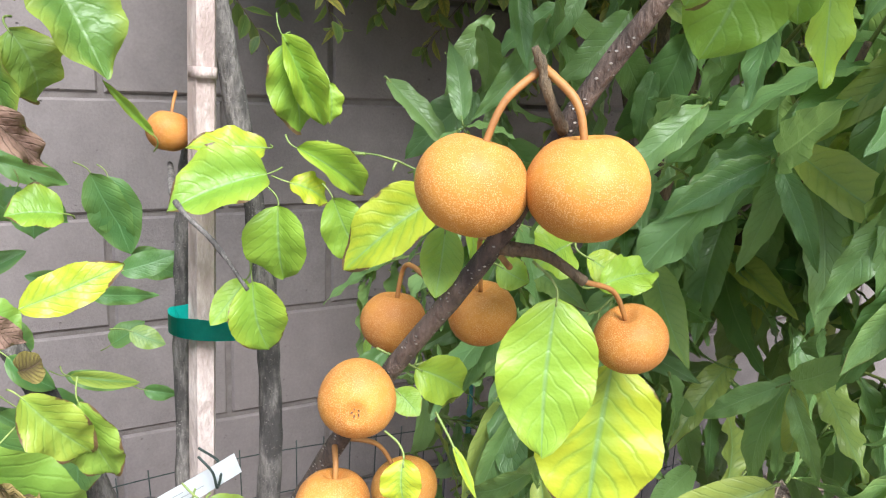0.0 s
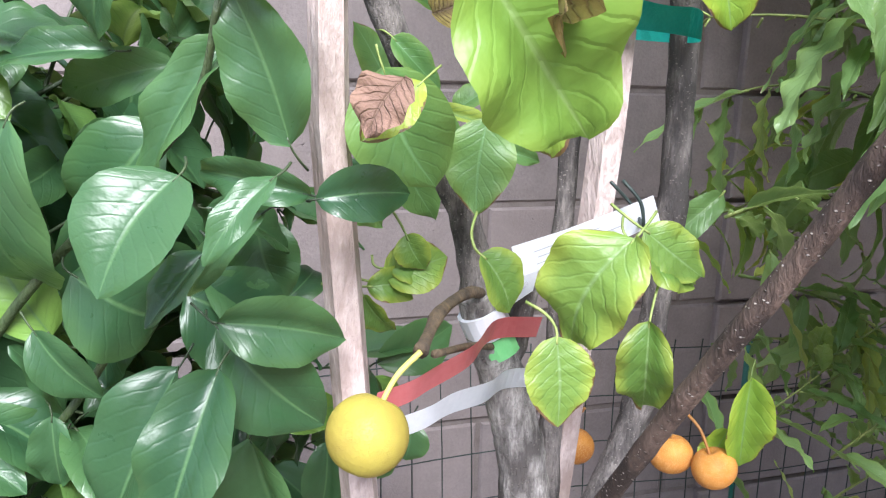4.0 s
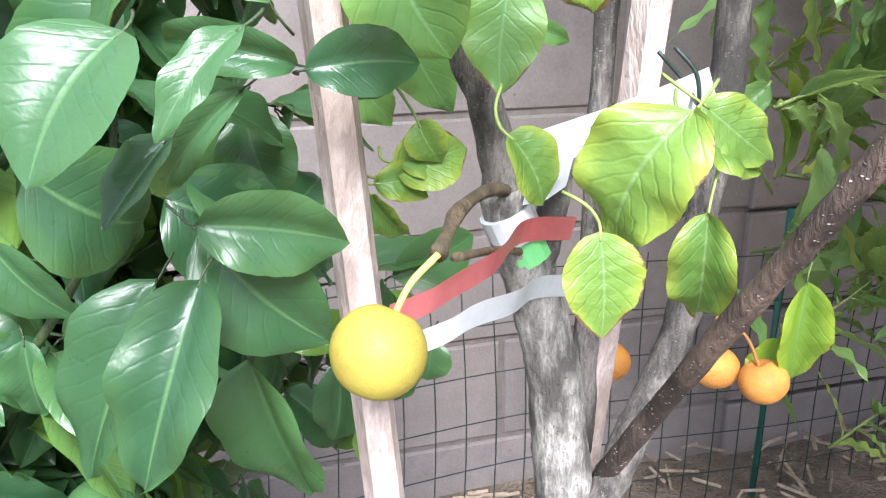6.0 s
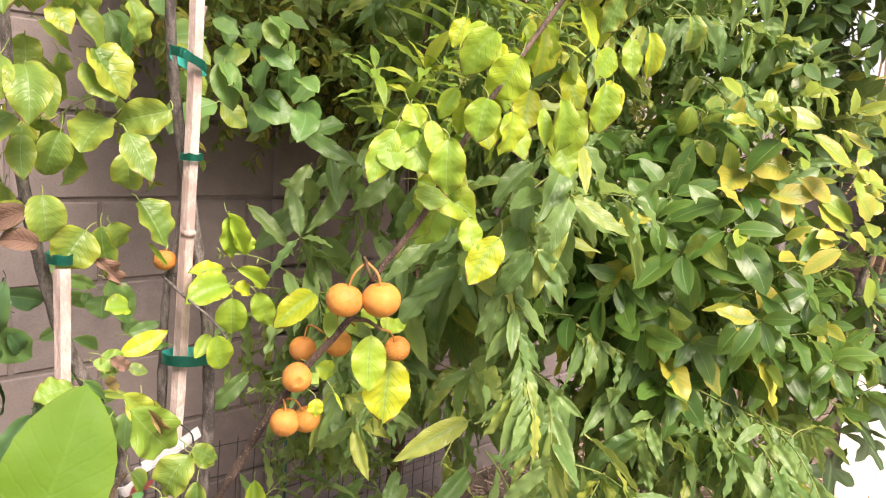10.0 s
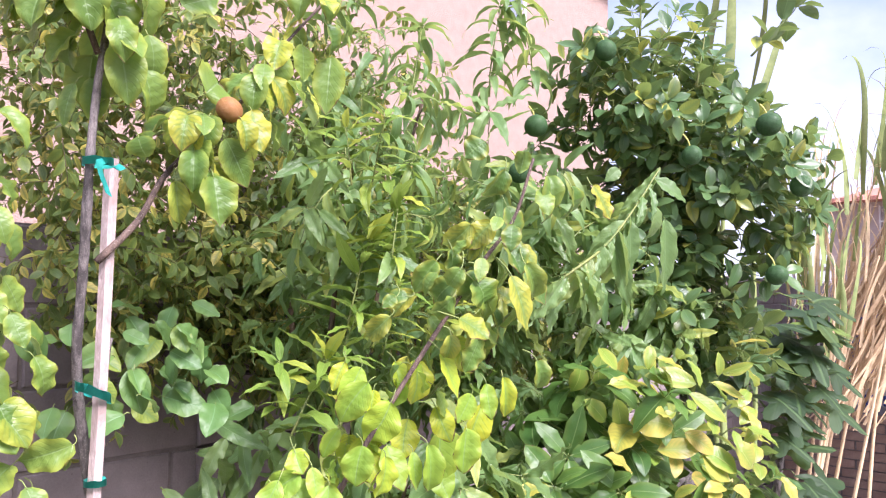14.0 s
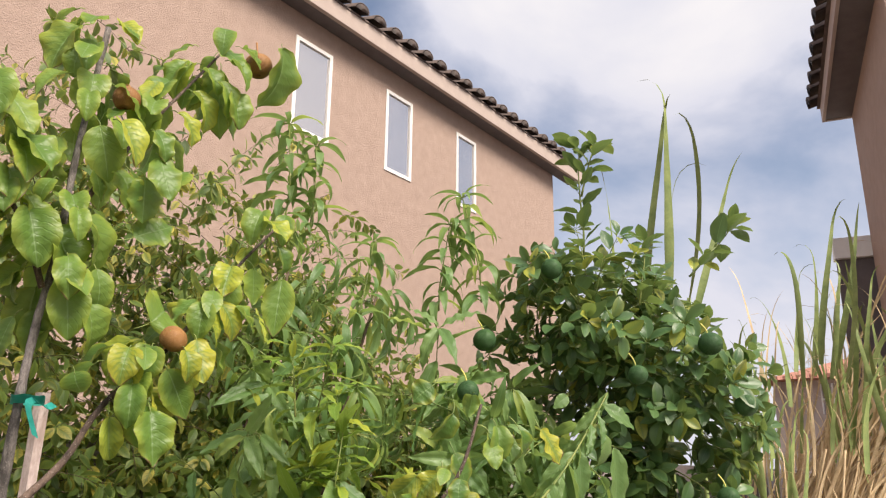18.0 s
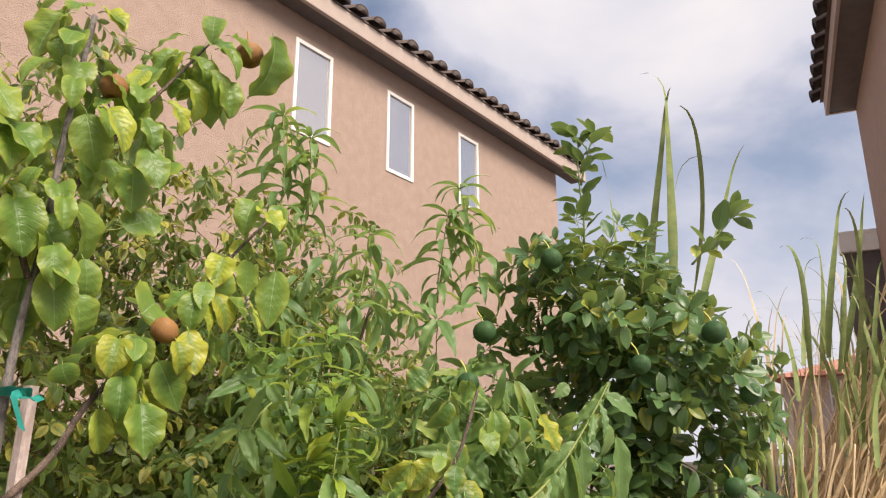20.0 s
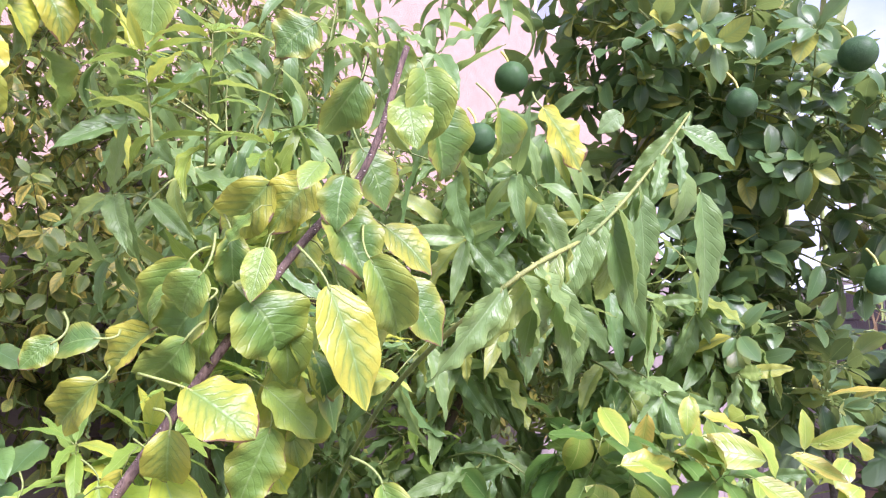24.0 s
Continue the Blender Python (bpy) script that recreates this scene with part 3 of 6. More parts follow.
ARC_SET = leaf_set("peach_leaf", PEACH_LEAF, 0.20, 10, (0.55, 1.25), (0.3, 0.8), 0.05, belly=0.40, rows=18, tip=1.3, ripple=20.0, pleat=0.06, pleats=9.0)
LEMON_SET = leaf_set("lemon_leaf", LEMON_LEAF, 0.46, 8, (0.0, 0.45), (0.2, 0.7), 0.05, belly=0.48, rows=10)
YOUNG_SET = leaf_set("lemon_leaf", YOUNG_LEAF, 0.46, 6, (0.0, 0.4), (0.2, 0.6), 0.05, belly=0.48, rows=10)
ORANGE_SET = leaf_set("orange_leaf", ORANGE_LEAF, 0.50, 6, (0.0, 0.4), (0.2, 0.6), 0.03, belly=0.48, rows=8)
CITRUS_SET = leaf_set("citrus_leaf", CITRUS_LEAF, 0.52, 12, (0.1, 0.75), (0.2, 0.85), 0.05, belly=0.46, rows=18, tip=0.95, cols=6, pleat=0.012, serrate=0.008)
FLAT_SET = leaf_set("pear_leaf", PEAR_DYING, 0.68, 10, (0.0, 0.6), (0.15, 0.9), 0.10, belly=0.47, rows=24, tip=0.85, serrate=0.008, cols=6, pleat=0.05)
LIME_SET = leaf_set("pear_leaf", PEAR_LIME, 0.68, 10, (0.0, 0.45), (0.15, 0.95), 0.06, belly=0.45, rows=24, tip=0.88, serrate=0.007, cols=6, pleat=0.045)
RIM_SET = leaf_set("pear_leaf", PEAR_RIM, 0.66, 14, (0.15, 0.75), (0.0, 0.95), 0.06, belly=0.43, rows=24, tip=0.98, serrate=0.007, cols=6, pleat=0.06)
LIMB_SET = leaf_set("pear_leaf", PEAR_LIMB, 0.66, 12, (0.15, 0.8), (0.1, 1.0), 0.07, belly=0.44, rows=24, tip=0.95, serrate=0.007, cols=6, pleat=0.06)
VINE_SET = leaf_set("vine_leaf", VINE_LEAF, 0.45, 5, (0.0, 0.4), (0.1, 0.5), 0.03, belly=0.45, rows=4)
TIP_SET = leaf_set("peach_leaf", TIP_LEAF, 0.22, 6, (0.1, 0.8), (0.3, 0.9), 0.10, belly=0.42, rows=14, tip=1.3, ripple=22.0, pleat=0.15)

# ---- the setting: ground, patio, block wall ----
def ground_sheet():
    rnd = random.Random(3)
    xs = [-60, -20, -6] + [-3 + 0.15 * i for i in range(61)] + [9, 20, 60]
    ys = [-60, -20, -6] + [-3 + 0.15 * i for i in range(22)] + [1, 3, 10, 60]
    verts = [(x, y, GROUND - 0.012 + (0.02 * noise.noise((x * 2, y * 2, 0)) if -3 < x < 6 and -3 < y < 0.2 else -0.02)) for y in ys for x in xs]
    w = len(xs)
    faces = [(j * w + i, j * w + i + 1, (j + 1) * w + i + 1, (j + 1) * w + i) for j in range(len(ys) - 1) for i in range(w - 1)]
    ob = new("ground", mesh_of("ground", verts, faces, SOIL, True))
    tagged(ob, "brown garden soil covered with mulch and dry straw", "ground", kind="structure")
    verts, faces = [], []
    for k in range(2600):
        x, y = rnd.uniform(-0.9, 3.2), rnd.uniform(-1.6, -0.02)
        a, l, w2 = rnd.uniform(0, 3.14), rnd.uniform(0.01, 0.05), rnd.uniform(0.002, 0.006)
        c, s, t = math.cos(a) * l, math.sin(a) * l, rnd.uniform(-0.4, 0.4) * l
        nx, ny = -math.sin(a) * w2, math.cos(a) * w2
        z = GROUND + rnd.uniform(0.004, 0.022)
        b = len(verts)
        verts += [(x - c - nx, y - s - ny, z - t), (x + c - nx, y + s - ny, z + t), (x + c + nx, y + s + ny, z + t), (x - c + nx, y - s + ny, z - t),
                  (x - c, y - s, z - t + 0.004), (x + c, y + s, z + t + 0.004)]
        faces += [(b, b + 1, b + 5, b + 4), (b + 4, b + 5, b + 2, b + 3), (b + 3, b + 2, b + 1, b)]
    mulch = new("mulch", mesh_of("mulch", verts, faces, CHIP))
    tagged(mulch, "loose brown bark chips and straw lying on soil", "mulch", kind="stuff")


ground_sheet()


def patio():
    bm = bmesh.new()
    pts = [(2.15, -12.0), (2.15, -1.5), (2.45, -1.12), (2.95, -0.98), (3.6, -0.82), (4.6, -0.58), (6.6, -0.45), (14.0, -0.45), (14.0, -12.0)]
    lo, hi = [bm.verts.new((x, y, GROUND - 0.05)) for x, y in pts], [bm.verts.new((x, y, GROUND + 0.03)) for x, y in pts]
    bm.faces.new(hi)
    for i in range(len(pts)):
        j = (i + 1) % len(pts)
        bm.faces.new((lo[i], lo[j], hi[j], hi[i]))
    bmesh.ops.recalc_face_normals(bm, faces=bm.faces[:])
    part("pavement", bm, PATIO, None)
    tagged(bpy.data.objects["pavement"], "pale grey poured concrete patio slab", "patio", kind="structure")


patio()

COURSE, BLOCK_L, JOINT = 0.203, 0.406, 0.010
WALL_TOP = 1.015 + 3 * COURSE


def block_wall():
    bm = box(-6.0, 12.0, 0.006, 0.19, GROUND - 0.1, WALL_TOP)
    me = bpy.data.meshes.new("wall_north")
    bm.to_mesh(me)
    bm.free()
    me.materials.append(MORTAR)
    wall = new("wall_north", me)
    tagged(wall, "grey-brown concrete block garden wall laid in running bond", "wall", kind="structure")
    return wall


bpy_wall = block_wall()


def block_shape(length):
    bm = box(-length / 2, length / 2, 0.0, 0.04, -COURSE / 2 + JOINT / 2, COURSE / 2 - JOINT / 2)
    bmesh.ops.bevel(bm, geom=[e for e in bm.edges if e.verts[0].co.y < 0.01 and e.verts[1].co.y < 0.01], offset=0.004, segments=1, affect="EDGES")
    me = bpy.data.meshes.new("block")
    bm.to_mesh(me)
    bm.free()
    me.materials.append(BLOCK)
    return me


def lay_blocks():
    rnd = random.Random(8)
    full = block_shape(BLOCK_L - JOINT)
    inverse = parent_inverse(bpy_wall)
    for row in range(-6, 3):
        z = 1.015 + (row + 0.5) * COURSE
        odd = row % 2
        for k in range(-8, 20):
            x = (k + 0.5) * BLOCK_L + (0.0 if odd == 0 else -BLOCK_L / 2)
            ob = new("block", full)
            ob.parent, ob.matrix_parent_inverse = bpy_wall, inverse
            ob.matrix_basis = pose(x, rnd.uniform(-0.0015, 0.0015), z, 0, 0, rnd.uniform(-0.1, 0.1))


def pilaster():
    col = thing("pilaster", (0.89, -0.02, GROUND), "grey-brown concrete block column standing against the wall", "column", kind="structure")
    me = block_shape(0.40)
    inverse = parent_inverse(col)
    for row in range(-6, 4):
        ob = new("block", me)
        ob.parent, ob.matrix_parent_inverse = col, inverse
        ob.matrix_basis = pose(0.69 + 0.20, -0.016, 1.015 + (row + 0.5) * COURSE)


def wire_fence():
    fence = thing("wire_fence", (0.3, -0.16, GROUND), "low dark welded wire garden fence before the block wall", "fence")
    rnd = random.Random(5)
    y, top, x0, x1, dx, dz = -0.16, 0.40, -0.75, 1.3, 0.052, 0.085

    def sag(x, z):
        return Vector((x + 0.006 * math.sin(z * 9 + x * 4), y + 0.012 * math.sin(x * 5 + z * 3), z + 0.006 * math.sin(x * 7)))
    k = 0
    while x0 + k * dx <= x1:
        x = x0 + k * dx
        tube_part("wire", [sag(x, GROUND + (top - GROUND) * i / 6) for i in range(7)], 0.0012, 0.0012, WIRE, fence, sides=5, steps=1)
        k += 1
    z = GROUND + 0.06
    while z <= top:
        tube_part("wire", [sag(x0 + (x1 - x0) * i / 40, z) for i in range(41)], 0.0012, 0.0012, WIRE, fence, sides=5, steps=1)
        z += dz
    tube_part("post", [(0.66, y + 0.01, GROUND - 0.05), (0.66, y + 0.01, top + 0.05)], 0.006, 0.006, GREENPOST, fence, "green coated metal post", sides=8)


wire_fence()

# ---- the neighbouring house ----
EAVE_Z, HOUSE_Y, EAVE_Y = 5.84, 3.0, 2.77


def wall_with_holes(x0, x1, z0, z1, y0, y1, holes):
    """A wall in the x-z plane, y0 to y1 thick, with rectangular openings."""
    xs = sorted({x0, x1, *[h[0] for h in holes], *[h[1] for h in holes]})
    zs = sorted({z0, z1, *[h[2] for h in holes], *[h[3] for h in holes]})

    def solid(i, j):
        if not (0 <= i < len(xs) - 1 and 0 <= j < len(zs) - 1):
            return False
        cx, cz = (xs[i] + xs[i + 1]) / 2, (zs[j] + zs[j + 1]) / 2
        return not any(h[0] < cx < h[1] and h[2] < cz < h[3] for h in holes)
    bm = bmesh.new()

    def quad(*p):
        bm.faces.new([bm.verts.new(q) for q in p])
    for i in range(len(xs) - 1):
        for j in range(len(zs) - 1):
            if not solid(i, j):
                continue
            a, b, c, d = xs[i], xs[i + 1], zs[j], zs[j + 1]
            quad((a, y0, c), (b, y0, c), (b, y0, d), (a, y0, d))
            quad((b, y1, c), (a, y1, c), (a, y1, d), (b, y1, d))
            if not solid(i - 1, j):
                quad((a, y1, c), (a, y0, c), (a, y0, d), (a, y1, d))
            if not solid(i + 1, j):
                quad((b, y0, c), (b, y1, c), (b, y1, d), (b, y0, d))
            if not solid(i, j - 1):
                quad((a, y1, c), (b, y1, c), (b, y0, c), (a, y0, c))
            if not solid(i, j + 1):
                quad((a, y0, d), (b, y0, d), (b, y1, d), (a, y1, d))
    bmesh.ops.remove_doubles(bm, verts=bm.verts[:], dist=1e-5)
    return bm


def neighbour_house():
    house = thing("house", (4.5, HOUSE_Y, GROUND), "two-storey house with tan stucco walls and dark tiled roof", "house")
    x0, x1 = -3.0, 8.98
    windows = [(3.83, 4.29, 4.63, 5.56), (5.17, 5.59, 4.66, 5.57), (6.50, 6.89, 4.66, 5.565)]
    part("wall", wall_with_holes(x0, x1, GROUND - 0.1, EAVE_Z + 0.05, HOUSE_Y, HOUSE_Y + 0.2, windows), STUCCO, house)
    part("wall", box(x1 - 0.2, x1 - 0.002, HOUSE_Y + 0.2, HOUSE_Y + 8, GROUND - 0.1, EAVE_Z + 0.05), STUCCO, house)
    for a, b, c, d in windows:
        window = part("window", box(a + 0.002, b - 0.002, HOUSE_Y + 0.14, HOUSE_Y + 0.15, c + 0.002, d - 0.002), VINYL, house, "tall narrow white vinyl window")
        for e, f, g, h in ((a - 0.02, a + 0.02, c - 0.02, d + 0.02), (b - 0.02, b + 0.02, c - 0.02, d + 0.02), (a + 0.02, b - 0.02, d - 0.02, d + 0.02), (a + 0.02, b - 0.02, c - 0.02, c + 0.02)):
            part("frame", box(e, f, HOUSE_Y - 0.012, HOUSE_Y + 0.08, g, h), VINYL, window, bevel=0.004)
        part("pane", box(a + 0.02, b - 0.02, HOUSE_Y + 0.008, HOUSE_Y + 0.018, c + 0.02, d - 0.02), GLASS, window, "pane of window glass reflecting clouds")
    xe = x1 + 0.5
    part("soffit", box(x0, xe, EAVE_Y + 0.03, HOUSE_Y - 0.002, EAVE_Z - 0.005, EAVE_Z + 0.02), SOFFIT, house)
    part("fascia", box(x0, xe, EAVE_Y - 0.02, EAVE_Y + 0.028, EAVE_Z - 0.03, EAVE_Z + 0.17), TRIM, house, "tan painted fascia board", bevel=0.006)
    # roof plane and its barrel tiles
    slope = 0.32
    bm = bmesh.new()
    p = [(x0, EAVE_Y - 0.03, EAVE_Z + 0.172), (xe, EAVE_Y - 0.03, EAVE_Z + 0.172), (xe, EAVE_Y + 6, EAVE_Z + 0.172 + 6 * slope), (x0, EAVE_Y + 6, EAVE_Z + 0.172 + 6 * slope)]
    top = [bm.verts.new(q) for q in p]
    low = [bm.verts.new((q[0], q[1], q[2] - 0.02)) for q in p]
    bm.faces.new(top)
    bm.faces.new(low[::-1])
    for i in range(4):
        bm.faces.new((low[i], low[(i + 1) % 4], top[(i + 1) % 4], top[i]))
    roof = part("roof", bm, TILE, house, "dark brown barrel tile roof")
    verts, faces, n = [], [], 8
    for j in range(2):
        for i in range(n + 1):
            w = math.pi * i / n
            r = (0.105, 0.095)[j]
            for rr in (r, r - 0.018):
                verts.append((-rr * math.cos(w), 0.46 * j, rr * math.sin(w) * 0.72))
    m = 2 * (n + 1)
    for i in range(n):
        a = 2 * i
        faces += [(a, a + 2, m + a + 2, m + a), (a + 1, m + a + 1, m + a + 3, a + 3), (a, a + 1, a + 3, a + 2)]
    faces.append(tuple(2 * i + 1 for i in range(n + 1)))
    me = mesh_of("tile", verts, faces, TILE, True)
    inverse = parent_inverse(roof)
    rnd = random.Random(2)
    for row in range(3):
        k = 0
        while x0 + 3.6 + 0.27 * k < xe - 0.1:
            ob = new("tile", me)
            ob.parent, ob.matrix_parent_inverse = roof, inverse
            ob.matrix_basis = pose(x0 + 3.6 + 0.27 * k + rnd.uniform(-0.01, 0.01), EAVE_Y - 0.09 + 0.38 * row, EAVE_Z + 0.175 + 0.38 * row * slope + 0.01, math.degrees(math.atan(slope)), 0, rnd.uniform(-1, 1))
            k += 1
    return me


TILE_MESH = neighbour_house()


def near_house_corner():
    house = thing("house", (7.1, -1.5, GROUND), "tan stucco house corner with overhanging dark tiled eave", "house")
    m = Matrix.Translation((7.14, -0.93, 4.92)) @ Matrix(((-0.974, 0.226, 0, 0), (-0.226, -0.974, 0, 0), (0, 0, 1, 0), (0, 0, 0, 1)))

    def local(bm):
        bmesh.ops.transform(bm, matrix=m, verts=bm.verts[:])
        return bm
    low = GROUND - 5.1
    part("wall", local(box(0.03, 2.4, 0.26, 6.0, low, -0.02)), STUCCO, house)
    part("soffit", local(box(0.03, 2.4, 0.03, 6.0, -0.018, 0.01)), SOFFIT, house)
    part("fascia", local(box(0.0, 2.4, 0.0, 0.028, -0.03, 0.13)), TRIM, house, "tan painted fascia board")
    part("fascia", local(box(0.0, 0.028, 0.03, 6.0, -0.03, 0.13)), TRIM, house, "tan painted fascia board")
    part("porch_beam", local(box(-0.12, 0.026, -0.06, 0.8, -1.42, -1.22)), VINYL, house, "pale grey porch beam", bevel=0.008)
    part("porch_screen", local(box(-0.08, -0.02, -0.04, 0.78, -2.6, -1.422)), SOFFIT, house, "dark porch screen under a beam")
    bm = bmesh.new()
    pts = [(-0.03, 0.132), (6.0, 0.132), (6.0, 2.0)]
    for x in (-0.03, 2.4):
        bm.faces.new([bm.verts.new((x, y, z)) for y, z in pts])
    bm.verts.ensure_lookup_table()
    for i in range(3):
        j = (i + 1) % 3
        bm.faces.new((bm.verts[i], bm.verts[j], bm.verts[3 + j], bm.verts[3 + i]))
    bmesh.ops.recalc_face_normals(bm, faces=bm.faces[:])
    roof = part("roof", local(bm), TILE, house, "dark brown barrel tile roof")
    inverse = parent_inverse(roof)
    for row in range(5):
        for k in range(9):
            ob = new("tile", TILE_MESH)
            ob.parent, ob.matrix_parent_inverse = roof, inverse
            ob.matrix_basis = m @ pose(0.08 + 0.27 * k, -0.10 + 0.36 * row, 0.14 + 0.36 * row * 0.32, 18, 0, 0)


near_house_corner()


def far_house():
    house = thing("house", (24.0, 2.0, GROUND), "distant cream house with red tiled roof", "house")
    part("wall", wall_with_holes(21.9, 34.0, GROUND, 4.05, 3.0, 3.2, []), TRIM, house)
    holes = [(1.2, 2.05, 3.15, 3.95)]
    bm = wall_with_holes(-4.0, 3.0, GROUND, 4.05, 0.0, 0.2, holes)
    bmesh.ops.transform(bm, matrix=Matrix(((0, 1, 0, 22.0), (1, 0, 0, 0), (0, 0, 1, 0), (0, 0, 0, 1))), verts=bm.verts[:])
    bmesh.ops.recalc_face_normals(bm, faces=bm.faces[:])
    part("wall", bm, TRIM, house)
    window = part("window", box(22.08, 22.1, 1.2, 2.05, 3.15, 3.95), GLASS, house, "gridded window")
    for i in range(4):
        part("bar", box(22.03, 22.06, 1.2 + 0.28 * i - 0.02, 1.2 + 0.28 * i + 0.02, 3.15, 3.95), VINYL, window)
    part("bar", box(22.0, 22.03, 1.2, 2.05, 3.52, 3.56), VINYL, window)
    bm = bmesh.new()
    base = [bm.verts.new(q) for q in ((21.5, -4.4, 4.06), (34.4, -4.4, 4.06), (34.4, 3.5, 4.06), (21.5, 3.5, 4.06))]
    ridge = [bm.verts.new(q) for q in ((25.5, -0.5, 5.5), (30.5, -0.5, 5.5))]
    bm.faces.new(base[::-1])
    bm.faces.new((base[0], base[1], ridge[1], ridge[0]))
    bm.faces.new((base[1], base[2], ridge[1]))
    bm.faces.new((base[2], base[3], ridge[0], ridge[1]))
    bm.faces.new((base[3], base[0], ridge[0]))
    roof = part("roof", bm, REDTILE, house, "red clay tile roof")
    for k in range(24):
        part("tile", box(21.42, 21.5, -4.3 + k * 0.33, -4.3 + k * 0.33 + 0.2, 4.07, 4.15), REDTILE, roof)


far_house()


def planter_and_fence():
    planter = thing("planter", (6.1, -0.6, GROUND), "low brown brick planter wall beside the patio", "planter")
    bm = box(5.95, 6.5, -3.2, 0.0, GROUND, 0.60)
    part("wall", bm, MORTAR, planter)
    rnd = random.Random(4)
    br = box(-0.095, 0.095, -0.012, 0.0, -0.03, 0.03)
    me = bpy.data.meshes.new("brick")
    br.to_mesh(me)
    br.free()
    me.materials.append(BRICK)
    inverse = parent_inverse(planter)
    for row in range(10):
        for k in range(15):
            ob = new("brick", me)
            ob.parent, ob.matrix_parent_inverse = planter, inverse
            ob.matrix_basis = pose(5.95, -0.1 - k * 0.205 - (0.1 if row % 2 else 0), GROUND + 0.035 + row * 0.07, 0, 0, -90)
    fence = thing("metal_fence", (7.1, -0.6, 0.55), "pale metal bar fence behind the planter", "fence")
    part("rail", box(7.1, 7.13, -3.0, 0.4, 0.62, 0.66), IRON, fence)
    part("rail", box(7.1, 7.13, -3.0, 0.4, 1.72, 1.76), IRON, fence)
    for k in range(34):
        part("bar", box(7.08, 7.1, -3.0 + 0.1 * k, -3.0 + 0.1 * k + 0.018, 0.5, 1.8), IRON, fence)
    bin_ = thing("storage_tub", (7.5, -0.5, 0.5), "blue plastic tub standing behind the metal fence", "tub")
    bm = bmesh.new()
    bmesh.ops.create_cone(bm, cap_ends=True, segments=24, radius1=0.32, radius2=0.38, depth=1.0, matrix=Matrix.Translation((7.6, -0.45, 0.9)))
    part("body", bm, BLUE, bin_, smooth=False)
    bm = bmesh.new()
    bmesh.ops.create_cone(bm, cap_ends=True, segments=24, radius1=0.40, radius2=0.40, depth=0.06, matrix=Matrix.Translation((7.6, -0.45, 1.42)))
    part("rim", bm, BLUE, bin_)


planter_and_fence()

# ---- stakes ----
def stake(x, y, top, lean, r, label, foot=0.0, nodes=(), back=0.0):
    st = thing("plant_stake", (x, y, GROUND), label, "stake", "plant stakes")
    v, f = tube([Vector((x + lean * (z - 0.8) + foot * max(0.0, 0.8 - z), y + back * max(0.0, 0.86 - z) + 0.01 * math.sin(z * 3), z)) for z in (GROUND - 0.05, 0.2, 0.5, 0.8, 0.5 * (0.8 + top), top - 0.02, top)], r * 1.08, r * 1.02, 5, 0.10, seed=3)
    part("pole", mesh_of("pole", v, f, STAKE, False), None, st)
    for z in nodes:
        if z < top:
            w, g = tube([Vector((x + lean * (z + dz - 0.8) + foot * max(0.0, 0.8 - z - dz), y + back * max(0.0, 0.86 - z) + 0.01 * math.sin(z * 3), z + dz)) for dz in (-0.004, 0.0, 0.004)], r * 1.04, r * 1.04, 5, 0.05)
            part("node", mesh_of("node", w, g, STAKE, True), None, st)
    return st


STAKE2 = stake(-0.020, -0.832, 1.655, 0.012, 0.0105, "pale peeled wooden stake beside the pear trunk", 0.03, (1.055, 0.735), 0.17)
STAKE1 = stake(-0.197, -0.850, 1.02, -0.01, 0.0105, "pale split wooden stake beside a leaning pear stem", 0.068, (0.615,))


def tie(cx, cy, z, rx, ry, height, tilt=0.0, label="green plastic tie tape round stake and stem", tails=0):
    ob = thing("tree_tie", (cx, cy, z), label, "plant tie", "plant ties")
    bm = bmesh.new()
    ring = []
    for k in range(28):
        w = 2 * math.pi * k / 28
        x, y = cx + rx * math.cos(w), cy + ry * math.sin(w)
        dz = tilt * math.cos(w)
        ring.append((bm.verts.new((x, y, z - height / 2 + dz)), bm.verts.new((x, y, z + height / 2 + dz + 0.001 * math.sin(5 * w)))))
    for k in range(28):
        a, b = ring[k], ring[(k + 1) % 28]
        bm.faces.new((a[0], b[0], b[1], a[1]))
    bmesh.ops.solidify(bm, geom=bm.faces[:], thickness=0.0008)
    part("band", bm, TAPE, ob, smooth=True)
    for k in range(tails):
        tube_pts = smooth_path([(cx, cy - ry, z), (cx + 0.012 * (k * 2 - 1), cy - ry - 0.008, z - 0.01), (cx + 0.006 + 0.02 * k, cy - ry - 0.004, z - 0.05 + 0.045 * k)])
        bm = bmesh.new()
        row = [(bm.verts.new(p + Vector((-0.005, 0, 0.003))), bm.verts.new(p + Vector((0.005, 0, -0.003)))) for p in tube_pts]
        for a, b in zip(row, row[1:]):
            bm.faces.new((a[0], a[1], b[1], b[0]))
        bmesh.ops.solidify(bm, geom=bm.faces[:], thickness=0.0006)
        part("tail", bm, TAPE, ob)


tie(-0.005, -0.815, 0.862, 0.040, 0.030, 0.016, -0.003)
tie(-0.016, -0.835, 1.166, 0.016, 0.016, 0.010)
tie(-0.025, -0.838, 1.300, 0.026, 0.022, 0.014, -0.012)
tie(-0.050, -0.880, 1.640, 0.022, 0.020, 0.012, 0.0, tails=2)
tie(-0.199, -0.838, 1.032, 0.015, 0.024, 0.013)


